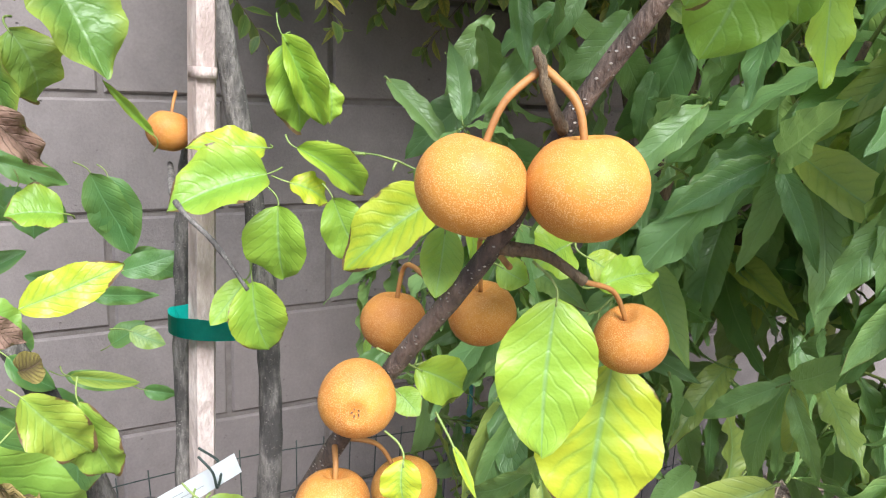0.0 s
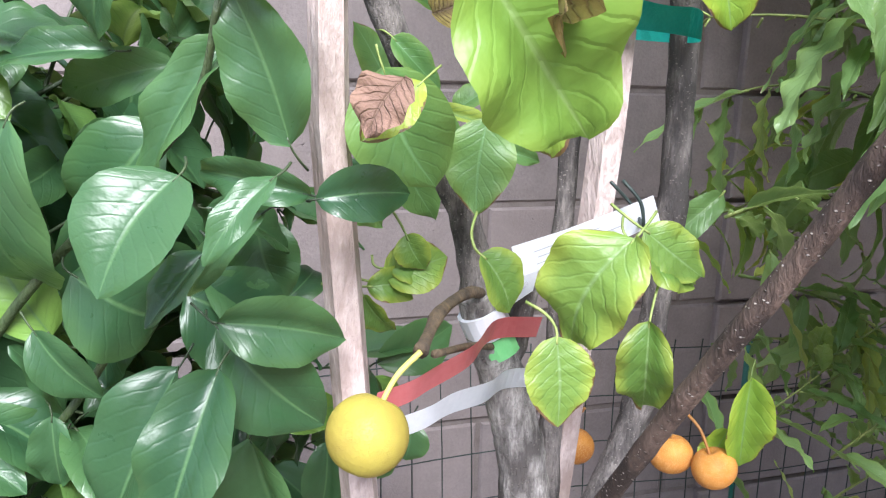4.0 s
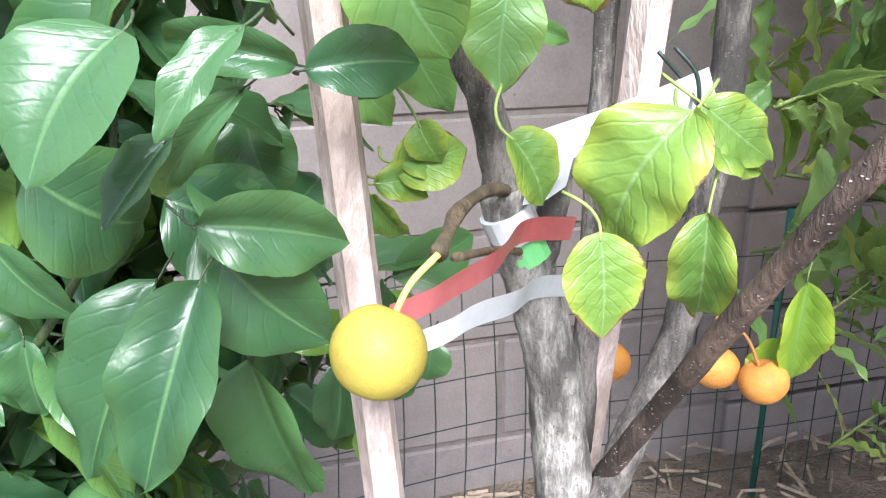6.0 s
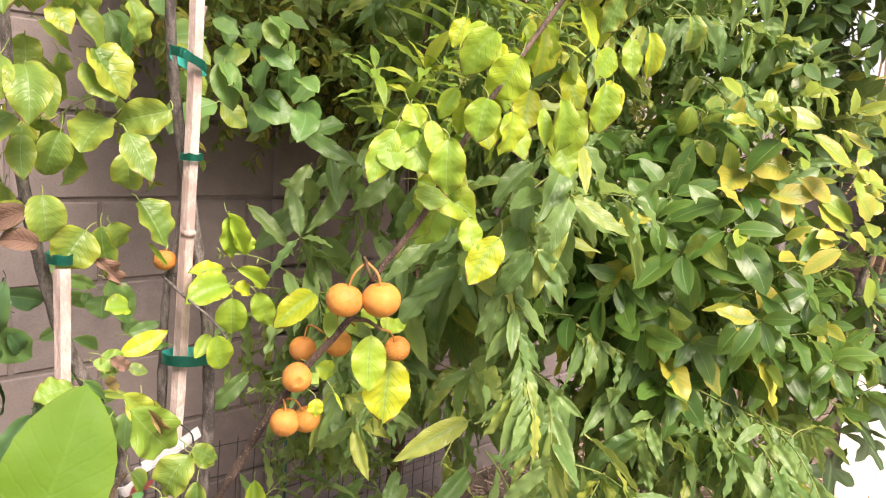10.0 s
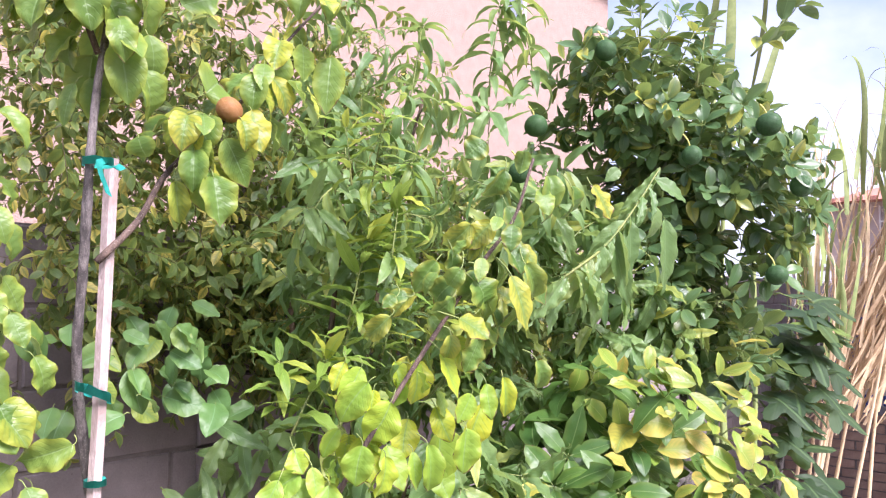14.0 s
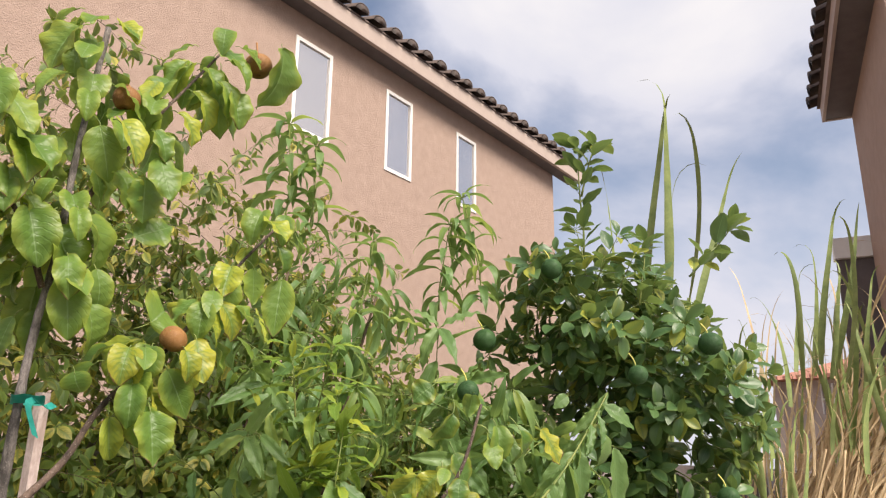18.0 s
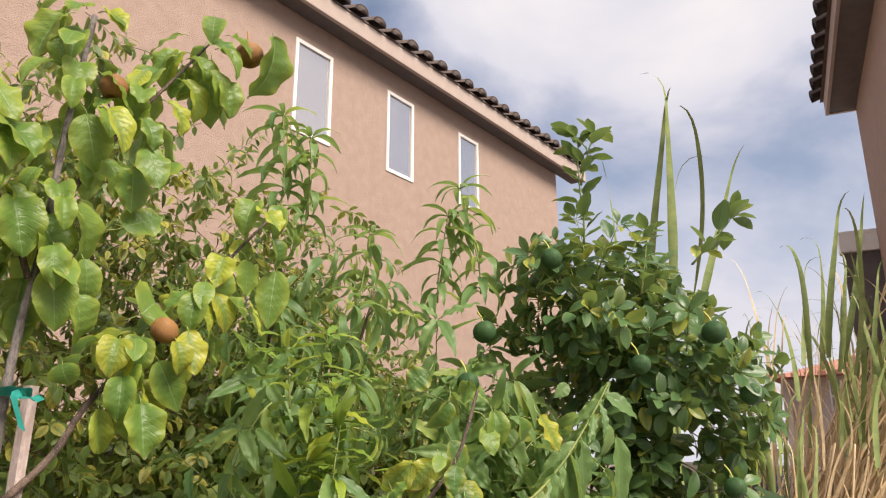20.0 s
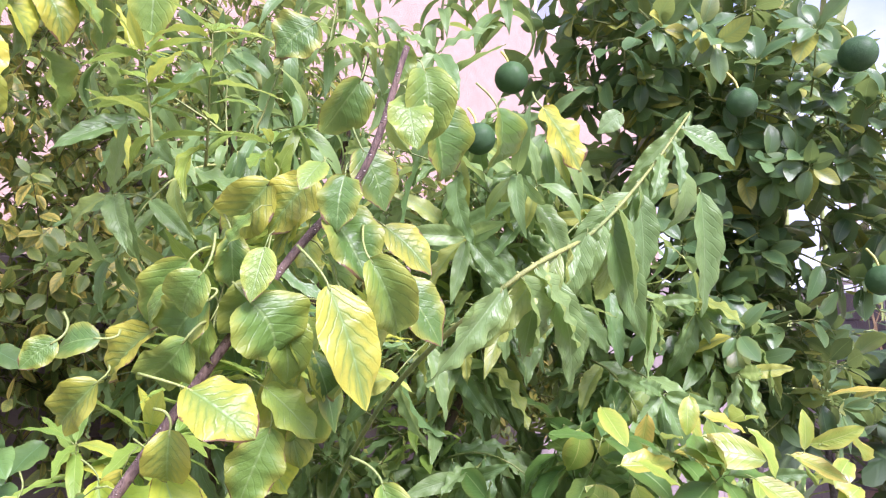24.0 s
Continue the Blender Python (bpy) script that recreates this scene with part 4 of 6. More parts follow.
# ---- the pear tree ----
PEARTREE = thing("pear_tree", (-0.03, -0.79, GROUND), "young Asian pear tree with grey trunks, yellowing leaves and russet fruit", "fruit tree")
tube_part("trunk", [(-0.030, -0.79, GROUND - 0.04), (-0.034, -0.79, 0.2), (-0.042, -0.79, 0.44), (-0.051, -0.79, 0.521), (-0.057, -0.79, 0.57), (-0.071, -0.79, 0.622), (-0.086, -0.79, 0.663), (-0.094, -0.79, 0.69)], 0.022, 0.0135, PALE_BARK, PEARTREE, "grey flaking trunk", knob=0.07, sides=18, steps=9)
tube_part("stem", [(-0.090, -0.79, 0.672), (-0.103, -0.79, 0.736), (-0.138, -0.79, 0.82), (-0.178, -0.79, 0.915), (-0.206, -0.79, 1.02), (-0.225, -0.79, 1.12), (-0.24, -0.79, 1.26), (-0.248, -0.80, 1.42), (-0.25, -0.81, 1.6)], 0.0115, 0.005, BARK, PEARTREE, knob=0.2, sides=14, steps=9)
tube_part("stub", [(-0.076, -0.79, 0.628), (-0.066, -0.792, 0.66), (-0.062, -0.795, 0.694), (-0.060, -0.796, 0.706)], 0.0105, 0.0085, PALE_BARK, PEARTREE, "grey sawn-off stub of the old leader", knob=0.15, sides=12)
tube_part("stem", [(-0.044, -0.80, 0.45), (-0.026, -0.805, 0.479), (-0.001, -0.805, 0.537), (0.024, -0.80, 0.593), (0.036, -0.795, 0.66), (0.040, -0.80, 0.76), (0.034, -0.80, 0.90), (0.016, -0.80, 1.02), (-0.022, -0.80, 1.24), (-0.048, -0.83, 1.36), (-0.052, -0.85, 1.49), (-0.062, -0.88, 1.64), (-0.055, -0.88, 1.75), (-0.042, -0.88, 1.86), (-0.035, -0.88, 2.02), (-0.015, -0.88, 2.25)], 0.0122, 0.0045, BARK, PEARTREE, knob=0.2, sides=14, steps=9)
tube_part("stem", [(-0.03, -0.78, 0.50), (-0.030, -0.78, 0.68), (-0.028, -0.78, 0.85), (-0.022, -0.78, 0.97), (-0.008, -0.79, 1.06), (-0.006, -0.80, 1.16), (-0.002, -0.815, 1.28), (0.004, -0.83, 1.38)], 0.0085, 0.003, BARK, PEARTREE, knob=0.3, steps=9)
LIMB = [(-0.024, -0.80, 0.49), (-0.020, -0.845, 0.56), (-0.024, -0.905, 0.64), (-0.026, -0.957, 0.708), (-0.017, -0.988, 0.76), (-0.008, -1.02, 0.815), (0.003, -1.055, 0.868), (0.018, -1.085, 0.915), (0.034, -1.142, 0.985), (0.056, -1.165, 1.045), (0.070, -1.195, 1.09), (0.078, -1.222, 1.13), (0.094, -1.265, 1.22), (0.132, -1.308, 1.317), (0.24, -1.36, 1.485), (0.292, -1.38, 1.552), (0.32, -1.395, 1.64)]
tube_part("limb", LIMB, 0.0070, 0.0022, BRANCH, PEARTREE, "brown-purple fruiting branch with pale lenticels", knob=0.12, sides=14, steps=7)
tube_part("limb", [(-0.035, -0.855, 1.495), (0.02, -0.87, 1.56), (0.063, -0.88, 1.642), (0.172, -0.885, 1.753), (0.276, -0.88, 1.891), (0.389, -0.88, 2.023)], 0.006, 0.0025, BRANCH, PEARTREE, knob=0.1)
tube_part("limb", [(-0.045, -0.88, 1.85), (0.0, -0.88, 1.97), (0.065, -0.88, 2.088), (0.131, -0.88, 2.191), (0.217, -0.88, 2.325)], 0.005, 0.002, BRANCH, PEARTREE, knob=0.1)
tube_part("limb", [(-0.055, -0.88, 1.80), (-0.093, -0.88, 1.88), (-0.162, -0.88, 1.975), (-0.24, -0.88, 2.10)], 0.005, 0.002, BRANCH, PEARTREE, knob=0.1)


def fruit_mesh(name, material, squash=0.86, seed=0, dimple=0.16):
    """A round pome of diameter 1 with a stem dimple on top and a calyx dimple below."""
    rnd = random.Random(seed)
    rings, seg = 22, 32
    verts, faces = [], []
    ax, ay = rnd.uniform(0.96, 1.04), rnd.uniform(0.96, 1.04)
    for i in range(1, rings):
        a = math.pi * i / rings
        r = 0.5 * math.sin(a)
        z = 0.5 * math.cos(a) * squash
        z -= dimple * (math.exp(-(r / 0.13) ** 2) if a < 1.57 else -0.8 * math.exp(-(r / 0.09) ** 2))
        for k in range(seg):
            w = 2 * math.pi * k / seg
            b = 1 + 0.02 * math.sin(3 * w + seed) * math.sin(a)
            verts.append((r * math.cos(w) * ax * b, r * math.sin(w) * ay * b, z))
    for i in range(rings - 2):
        for k in range(seg):
            q = i * seg
            faces.append((q + k, q + seg + k, q + seg + (k + 1) % seg, q + (k + 1) % seg))
    faces.append(tuple(range(seg)))
    faces.append(tuple((rings - 2) * seg + k for k in reversed(range(seg))))
    return mesh_of(name, verts, faces, material, True)


PEAR_SHAPES = [fruit_mesh("pear", PEAR, 0.93, s) for s in (1, 2, 3)]
SHADED_SHAPES = [fruit_mesh("pear", SHADEDPEAR, 0.93, s) for s in (1, 2, 3)]


def fruit(parent, name, me, centre, size, stem_to=None, axis=(0, 0, 1), stem_material=STEM, label="", calyx=True):
    """A fruit whose stem end points along axis, with its stem led to stem_to."""
    c, ax = Vector(centre), Vector(axis).normalized()
    turn = ax.to_track_quat("Z", "Y").to_matrix().to_4x4()
    ob = new(name, me)
    ob.parent, ob.matrix_parent_inverse = parent, parent_inverse(parent)
    ob.matrix_basis = Matrix.Translation(c) @ turn @ Matrix.Scale(size, 4)
    if label:
        ob["label"] = label
    inv = world_of(ob).inverted()
    if stem_to:
        top = c + ax * size * 0.27
        end = Vector(stem_to)
        mid = top + ax * (end - top).length * 0.55
        v, f = tube(smooth_path([top, mid.lerp(top.lerp(end, 0.5), 0.35), end], 8), size * 0.032, size * 0.040, 8, 0.1)
        st = new("stem", mesh_of("stem", v, f, stem_material, True))
        st.parent, st.matrix_parent_inverse = ob, inv
    if calyx:
        w = Matrix.Translation(c) @ turn
        v, f = [], []
        for k in range(5):
            a = k * 1.2566
            p = [Vector((0.05 * math.cos(a) * s, 0.05 * math.sin(a) * s, -0.335 - h)) * size for s, h in ((0.1, 0.0), (0.7, 0.03), (1.1, 0.10))]
            tube([w @ q for q in p], size * 0.02, size * 0.006, 5, 0, v, f)
        cx = new("calyx", mesh_of("calyx", v, f, CALYX))
        cx.parent, cx.matrix_parent_inverse = ob, inv
    return ob


# each: centre, diameter, stem end on the branch, axis
for i, (c, size, stem, axis) in enumerate((
        ((0.013, -1.156, 1.0145), 0.0445, (0.038, -1.165, 1.061), (0.25, -0.12, 1)),
        ((0.049, -1.183, 1.016), 0.0468, (0.038, -1.165, 1.061), (-0.1, 0.05, 1)),
        ((0.033, -1.050, 0.925), 0.0365, (0.030, -1.10, 0.958), (0.1, 0.0, 1)),
        ((0.080, -1.066, 0.929), 0.039, (0.045, -1.14, 0.975), (-0.2, -0.1, 1)),
        ((0.103, -1.159, 0.940), 0.034, (0.068, -1.164, 0.972), (-0.5, -0.1, 1)),
        ((-0.007, -1.094, 0.904), 0.0385, (0.012, -1.066, 0.890), (0.42, 0.86, 0.02)),
        ((-0.013, -1.080, 0.842), 0.0395, (-0.008, -1.068, 0.868), (0.1, 0.1, 1)),
        ((0.040, -1.055, 0.826), 0.0375, (0.005, -1.05, 0.862), (-0.4, 0.2, 1)),
        ((-0.037, -0.800, 1.011), 0.034, (-0.028, -0.785, 1.040), (0.2, 0.1, 1)),
        ((0.150, -0.912, 1.752), 0.044, (0.125, -0.89, 1.715), (-0.5, 0.3, -0.8)),
        ((0.282, -0.90, 2.312), 0.052, (0.285, -0.885, 2.37), (0.0, 0.2, 1)),
        ((0.022, -0.90, 2.13), 0.045, (0.03, -0.88, 2.165), (0.2, 0.1, 1)),
        ((-0.017, -0.89, 1.823), 0.042, (-0.035, -0.88, 1.86), (0.0, 0.3, 1)),
        ((0.109, -0.728, 0.518), 0.036, (0.112, -0.72, 0.56), (0.0, 0.2, 1)),
        ((0.131, -0.757, 0.517), 0.037, (0.115, -0.72, 0.56), (-0.3, 0.2, 1)),
        ((0.039, -0.688, 0.514), 0.034, (0.045, -0.69, 0.55), (0.0, 0.2, 1)),
        ((-0.36, -0.86, 1.26), 0.038, (-0.33, -0.84, 1.30), (0.3, 0.1, 1)))):
    # pears above 1.5 m take the copy with shade in its colour
    fruit(PEARTREE, "pear", (SHADED_SHAPES if c[2] > 1.5 else PEAR_SHAPES)[i % 3], c, size, stem, axis, label="russet pear with shade in its brown colour" if c[2] > 1.5 else "")
fruit(PEARTREE, "pear", fruit_mesh("pear", GREENPEAR, 0.96, 7, 0.06), (-0.189, -0.905, 0.655), 0.042, (-0.160, -0.895, 0.692), (0.45, 0.25, 0.8), GREENSTEM, "unripe yellow-green pear", False)
tube_part("spur", [(-0.088, -0.79, 0.688), (-0.112, -0.825, 0.700), (-0.140, -0.86, 0.700), (-0.160, -0.895, 0.692)], 0.003, 0.0042, TWIG, PEARTREE, knob=0.5)
tube_part("spur", [(-0.075, -0.79, 0.650), (-0.11, -0.83, 0.668), (-0.150, -0.885, 0.686)], 0.0022, 0.0022, TWIG, PEARTREE, knob=0.3)
tube_part("twig", [(-0.035, -0.79, 0.985), (-0.052, -0.90, 0.972), (-0.035, -0.93, 0.95), (-0.019, -0.948, 0.922)], 0.0024, 0.0013, BARK, PEARTREE, knob=0.5)
tube_part("spur", [(0.034, -1.142, 0.985), (0.050, -1.156, 0.984), (0.068, -1.164, 0.972)], 0.0032, 0.0024, TWIG, PEARTREE, knob=0.3)
tube_part("spur", [(0.050, -1.165, 1.036), (0.044, -1.167, 1.043), (0.037, -1.168, 1.054), (0.035, -1.168, 1.061), (0.031, -1.168, 1.068)], 0.0026, 0.0018, TWIG, PEARTREE, knob=0.5)


# ---- foliage ----
# leaves that stand out: base, tip, width over length
PEACH_HANG = [
    (0.664, -1.347, 1.560, 0.667, -1.352, 1.448, 0.29),
    (0.576, -1.368, 1.533, 0.556, -1.353, 1.455, 0.39),
    (0.723, -1.341, 1.591, 0.727, -1.348, 1.491, 0.37),
    (0.799, -1.352, 1.625, 0.819, -1.379, 1.543, 0.48),
    (0.818, -1.369, 1.598, 0.829, -1.376, 1.452, 0.27),
    (0.500, -1.370, 1.493, 0.488, -1.364, 1.417, 0.37),
    (0.504, -1.373, 1.493, 0.523, -1.396, 1.387, 0.28),
    (0.450, -1.372, 1.473, 0.419, -1.349, 1.420, 0.42),
    (0.771, -1.351, 1.615, 0.729, -1.314, 1.544, 0.37),
    (0.819, -1.352, 1.676, 0.856, -1.403, 1.638, 0.40),
    (0.749, -1.310, 1.692, 0.722, -1.296, 1.670, 0.60),
    (0.655, -1.339, 1.566, 0.692, -1.376, 1.430, 0.24),
]
PEACH_BESIDE = [
    (0.543, -0.780, 1.056, 0.595, -0.792, 0.864, 0.33),
    (0.579, -0.720, 1.126, 0.497, -0.732, 0.981, 0.36),
    (0.843, -0.620, 1.098, 0.969, -0.632, 0.954, 0.40),
    (0.967, -0.660, 1.095, 1.047, -0.672, 0.989, 0.30),
    (0.580, -0.740, 0.872, 0.691, -0.752, 0.757, 0.32),
    (0.609, -0.700, 0.855, 0.708, -0.712, 0.705, 0.30),
    (0.856, -0.620, 0.920, 1.025, -0.632, 0.797, 0.35),
    (0.949, -0.680, 0.863, 0.850, -0.692, 0.729, 0.36),
    (1.141, -0.600, 0.666, 1.026, -0.612, 0.605, 0.50),
    (1.040, -0.740, 0.681, 0.823, -0.752, 0.627, 0.36),
    (0.984, -0.800, 0.631, 0.809, -0.812, 0.516, 0.50),
    (1.013, -0.720, 0.517, 1.178, -0.732, 0.391, 0.50),
    (0.800, -0.700, 0.615, 0.927, -0.712, 0.447, 0.36),
]
PEACH_BESIDE_MORE = [
    (0.746, -0.660, 0.627, 0.641, -0.672, 0.539, 0.36),
    (0.408, -0.550, 1.142, 0.343, -0.562, 1.048, 0.30),
    (0.424, -0.500, 1.045, 0.310, -0.512, 0.973, 0.40),
    (0.401, -0.450, 1.097, 0.548, -0.462, 1.099, 0.20),
    (0.489, -0.600, 1.124, 0.530, -0.612, 1.033, 0.35),
    (0.504, -0.700, 1.147, 0.410, -0.712, 1.069, 0.36),
    (0.503, -0.680, 1.122, 0.603, -0.692, 1.027, 0.34),
    (0.710, -0.620, 0.997, 0.648, -0.632, 0.915, 0.40),
    (0.665, -0.760, 0.841, 0.723, -0.772, 0.652, 0.30),
    (0.954, -0.640, 0.665, 1.073, -0.652, 0.453, 0.35),
    (0.667, -0.740, 0.603, 0.778, -0.752, 0.488, 0.40),
    (0.675, -0.700, 0.536, 0.912, -0.712, 0.433, 0.30),
    (0.445, -0.550, 0.984, 0.550, -0.562, 0.897, 0.35),
]
PEACH_BEHIND = [
    (0.846, -0.660, 1.169, 0.725, -0.672, 1.100, 0.40),
    (0.810, -0.600, 1.030, 0.955, -0.612, 0.916, 0.36),
    (1.038, -0.660, 0.920, 1.032, -0.672, 0.743, 0.34),
    (0.646, -0.580, 0.945, 0.581, -0.592, 0.851, 0.36),
    (0.894, -0.700, 0.800, 1.069, -0.712, 0.711, 0.36),
    (0.614, -0.600, 0.680, 0.740, -0.612, 0.601, 0.34),
    (0.363, -0.500, 0.699, 0.453, -0.512, 0.656, 0.30),
    (0.979, -0.700, 1.080, 1.055, -0.712, 0.926, 0.32),
    (0.702, -0.620, 0.728, 0.776, -0.632, 0.593, 0.34),
    (1.022, -0.600, 0.988, 1.179, -0.612, 0.909, 0.40),
]
DEAD = [
    (-0.244, -0.860, 1.096, -0.297, -0.870, 1.082, 0.57),
    (-0.236, -0.870, 1.056, -0.279, -0.880, 1.069, 0.61),
    (-0.163, -0.860, 1.032, -0.124, -0.870, 0.994, 0.38),
    (-0.148, -0.860, 0.857, -0.138, -0.870, 0.866, 1.34),
]
DEAD_LOW = [
    (-0.169, -0.920, 0.913, -0.144, -0.930, 0.899, 0.66),
    (-0.179, -0.930, 0.825, -0.198, -0.940, 0.806, 1.01),
    (-0.172, -1.030, 0.880, -0.133, -1.040, 0.821, 0.17),
]
WALL_LEAVES = [
    (-0.073, -0.720, 0.968, -0.061, -0.732, 0.904, 0.72),
    (-0.154, -0.720, 0.982, -0.105, -0.732, 0.962, 0.40),
    (-0.126, -0.800, 0.967, -0.134, -0.812, 0.938, 1.20),
    (-0.173, -0.860, 0.830, -0.150, -0.872, 0.768, 0.85),
    (-0.109, -0.840, 0.805, -0.117, -0.852, 0.754, 0.75),
    (-0.151, -0.820, 0.816, -0.115, -0.832, 0.790, 0.42),
    (-0.155, -0.800, 0.848, -0.126, -0.812, 0.821, 0.50),
    (-0.112, -0.740, 0.805, -0.058, -0.752, 0.794, 0.26),
    (-0.052, -0.720, 0.775, -0.026, -0.732, 0.770, 0.50),
    (-0.072, -0.760, 0.895, -0.029, -0.772, 0.910, 0.50),
    (-0.064, -0.740, 0.838, -0.038, -0.752, 0.827, 0.70),
    (-0.140, -0.780, 0.969, -0.148, -0.792, 0.955, 0.80),
    (-0.106, -0.860, 0.906, -0.062, -0.872, 0.903, 0.30),
]
WALL_LEAVES_MORE = [
    (-0.086, -0.720, 0.971, -0.058, -0.732, 0.911, 0.50),
    (-0.053, -0.690, 0.896, -0.015, -0.702, 0.874, 0.60),
    (-0.157, -0.660, 0.984, -0.118, -0.672, 0.992, 0.50),
    (-0.173, -0.720, 0.967, -0.139, -0.732, 0.936, 0.60),
    (-0.137, -0.690, 0.951, -0.104, -0.702, 0.928, 0.55),
    (-0.112, -0.660, 0.776, -0.053, -0.672, 0.763, 0.30),
    (-0.140, -0.720, 0.822, -0.163, -0.732, 0.858, 0.50),
    (-0.127, -0.690, 0.777, -0.098, -0.702, 0.722, 0.60),
    (-0.169, -0.660, 0.750, -0.129, -0.672, 0.709, 0.60),
    (-0.103, -0.720, 0.867, -0.133, -0.732, 0.893, 0.50),
    (-0.174, -0.690, 0.886, -0.140, -0.702, 0.905, 0.50),
    (-0.071, -0.660, 0.801, -0.047, -0.672, 0.825, 0.70),
]
STAKE_LEAVES = [
    (0.008, -0.900, 0.989, -0.057, -0.912, 0.974, 0.59),
    (0.017, -0.870, 1.004, -0.038, -0.882, 1.007, 0.47),
    (0.016, -0.900, 0.967, 0.011, -0.912, 0.914, 0.83),
    (0.003, -0.880, 0.909, 0.010, -0.892, 0.856, 0.79),
    (0.004, -0.860, 0.906, -0.025, -0.872, 0.879, 0.61),
    (0.056, -0.900, 0.971, 0.078, -0.912, 0.921, 0.61),
    (0.036, -0.880, 1.005, 0.099, -0.892, 0.975, 0.37),
    (0.031, -0.880, 0.980, 0.060, -0.892, 0.970, 0.64),
    (0.038, -0.850, 1.079, 0.046, -0.862, 1.012, 0.54),
    (0.035, -0.850, 1.085, 0.067, -0.862, 1.022, 0.30),
    (0.072, -0.850, 1.051, 0.072, -0.862, 1.023, 0.50),
    (-0.146, -0.900, 0.910, -0.089, -0.912, 0.936, 0.48),
]
STAKE_LEAVES_MORE = [
    (-0.115, -0.850, 0.959, -0.147, -0.862, 0.964, 0.84),
    (-0.054, -0.840, 1.010, -0.085, -0.852, 1.046, 0.15),
]
PEAR_BIG = [
    (0.059, -1.157, 0.964, 0.048, -1.169, 0.898, 0.71),
    (0.116, -1.135, 0.919, 0.101, -1.147, 0.835, 0.69),
    (0.026, -1.115, 0.990, 0.015, -1.127, 0.962, 0.68),
    (0.093, -1.145, 0.963, 0.124, -1.157, 0.973, 0.50),
    (0.008, -1.115, 0.879, 0.003, -1.127, 0.860, 0.90),
    (0.099, -1.115, 0.977, 0.073, -1.127, 0.971, 0.96),
    (0.069, -1.095, 0.964, 0.080, -1.107, 0.957, 1.12),
    (0.029, -1.125, 0.886, 0.036, -1.137, 0.863, 0.21),
    (0.029, -1.085, 0.911, 0.054, -1.097, 0.896, 0.84),
    (0.018, -1.085, 0.901, 0.025, -1.097, 0.891, 1.00),
    (0.102, -1.125, 0.972, 0.118, -1.137, 0.963, 0.89),
]
CITRUS_NEAR = [
    (-0.261, -0.830, 1.005, -0.303, -0.842, 0.934, 0.49),
    (-0.281, -0.810, 0.942, -0.298, -0.822, 0.880, 0.65),
    (-0.284, -0.830, 0.891, -0.328, -0.842, 0.847, 0.67),
    (-0.342, -0.810, 0.884, -0.384, -0.822, 0.855, 0.50),
    (-0.264, -0.770, 0.932, -0.215, -0.782, 0.881, 0.64),
    (-0.253, -0.800, 0.981, -0.201, -0.812, 0.968, 0.51),
    (-0.373, -0.850, 0.945, -0.308, -0.862, 0.923, 0.24),
    (-0.361, -0.850, 0.914, -0.312, -0.862, 0.916, 0.17),
    (-0.245, -0.870, 0.841, -0.303, -0.882, 0.777, 0.36),
    (-0.222, -0.890, 0.794, -0.250, -0.902, 0.861, 0.47),
    (-0.213, -0.890, 0.771, -0.270, -0.902, 0.785, 0.36),
    (-0.211, -0.890, 0.769, -0.165, -0.902, 0.776, 0.50),
    (-0.232, -0.880, 0.763, -0.295, -0.892, 0.722, 0.18),
]
CITRUS_LOW = [
    (-0.280, -0.830, 0.798, -0.346, -0.842, 0.750, 0.66),
    (-0.345, -0.850, 0.802, -0.386, -0.862, 0.702, 0.64),
    (-0.364, -0.830, 0.828, -0.392, -0.842, 0.795, 0.89),
    (-0.302, -0.800, 0.835, -0.367, -0.812, 0.839, 0.32),
    (-0.272, -0.790, 0.829, -0.353, -0.802, 0.823, 0.32),
    (-0.327, -0.830, 0.724, -0.273, -0.842, 0.687, 0.86),
    (-0.346, -0.790, 0.678, -0.387, -0.802, 0.750, 0.55),
    (-0.274, -0.800, 0.702, -0.217, -0.812, 0.671, 1.02),
    (-0.257, -0.880, 0.709, -0.196, -0.892, 0.697, 0.52),
    (-0.295, -0.770, 0.921, -0.272, -0.782, 0.890, 0.80),
    (-0.318, -0.760, 1.015, -0.327, -0.772, 0.971, 0.62),
    (-0.240, -0.770, 0.951, -0.278, -0.782, 0.954, 0.40),
    (-0.244, -0.780, 0.927, -0.216, -0.792, 0.895, 0.56),
]
CITRUS_FRONT = [
    (-0.257, -0.860, 0.700, -0.207, -0.885, 0.648, 0.60),
    (-0.257, -0.880, 0.686, -0.291, -0.930, 0.622, 0.50),
    (-0.276, -0.855, 0.679, -0.331, -0.880, 0.602, 0.46),
    (-0.241, -0.820, 0.619, -0.231, -0.835, 0.525, 0.62),
    (-0.263, -0.800, 0.711, -0.205, -0.812, 0.679, 0.50),
    (-0.303, -0.780, 0.719, -0.326, -0.792, 0.648, 0.70),
    (-0.261, -0.900, 0.748, -0.288, -0.920, 0.727, 0.45),
    (-0.233, -0.950, 0.788, -0.265, -0.970, 0.768, 0.32),
    (-0.232, -0.770, 0.739, -0.216, -0.782, 0.690, 0.75),
    (-0.349, -0.820, 0.692, -0.321, -0.832, 0.652, 0.50),
    (-0.123, -0.740, 0.578, -0.130, -0.752, 0.551, 0.90),
    (-0.269, -0.930, 0.786, -0.301, -0.960, 0.754, 0.75),
    (-0.261, -0.800, 0.751, -0.199, -0.812, 0.740, 0.42),
]
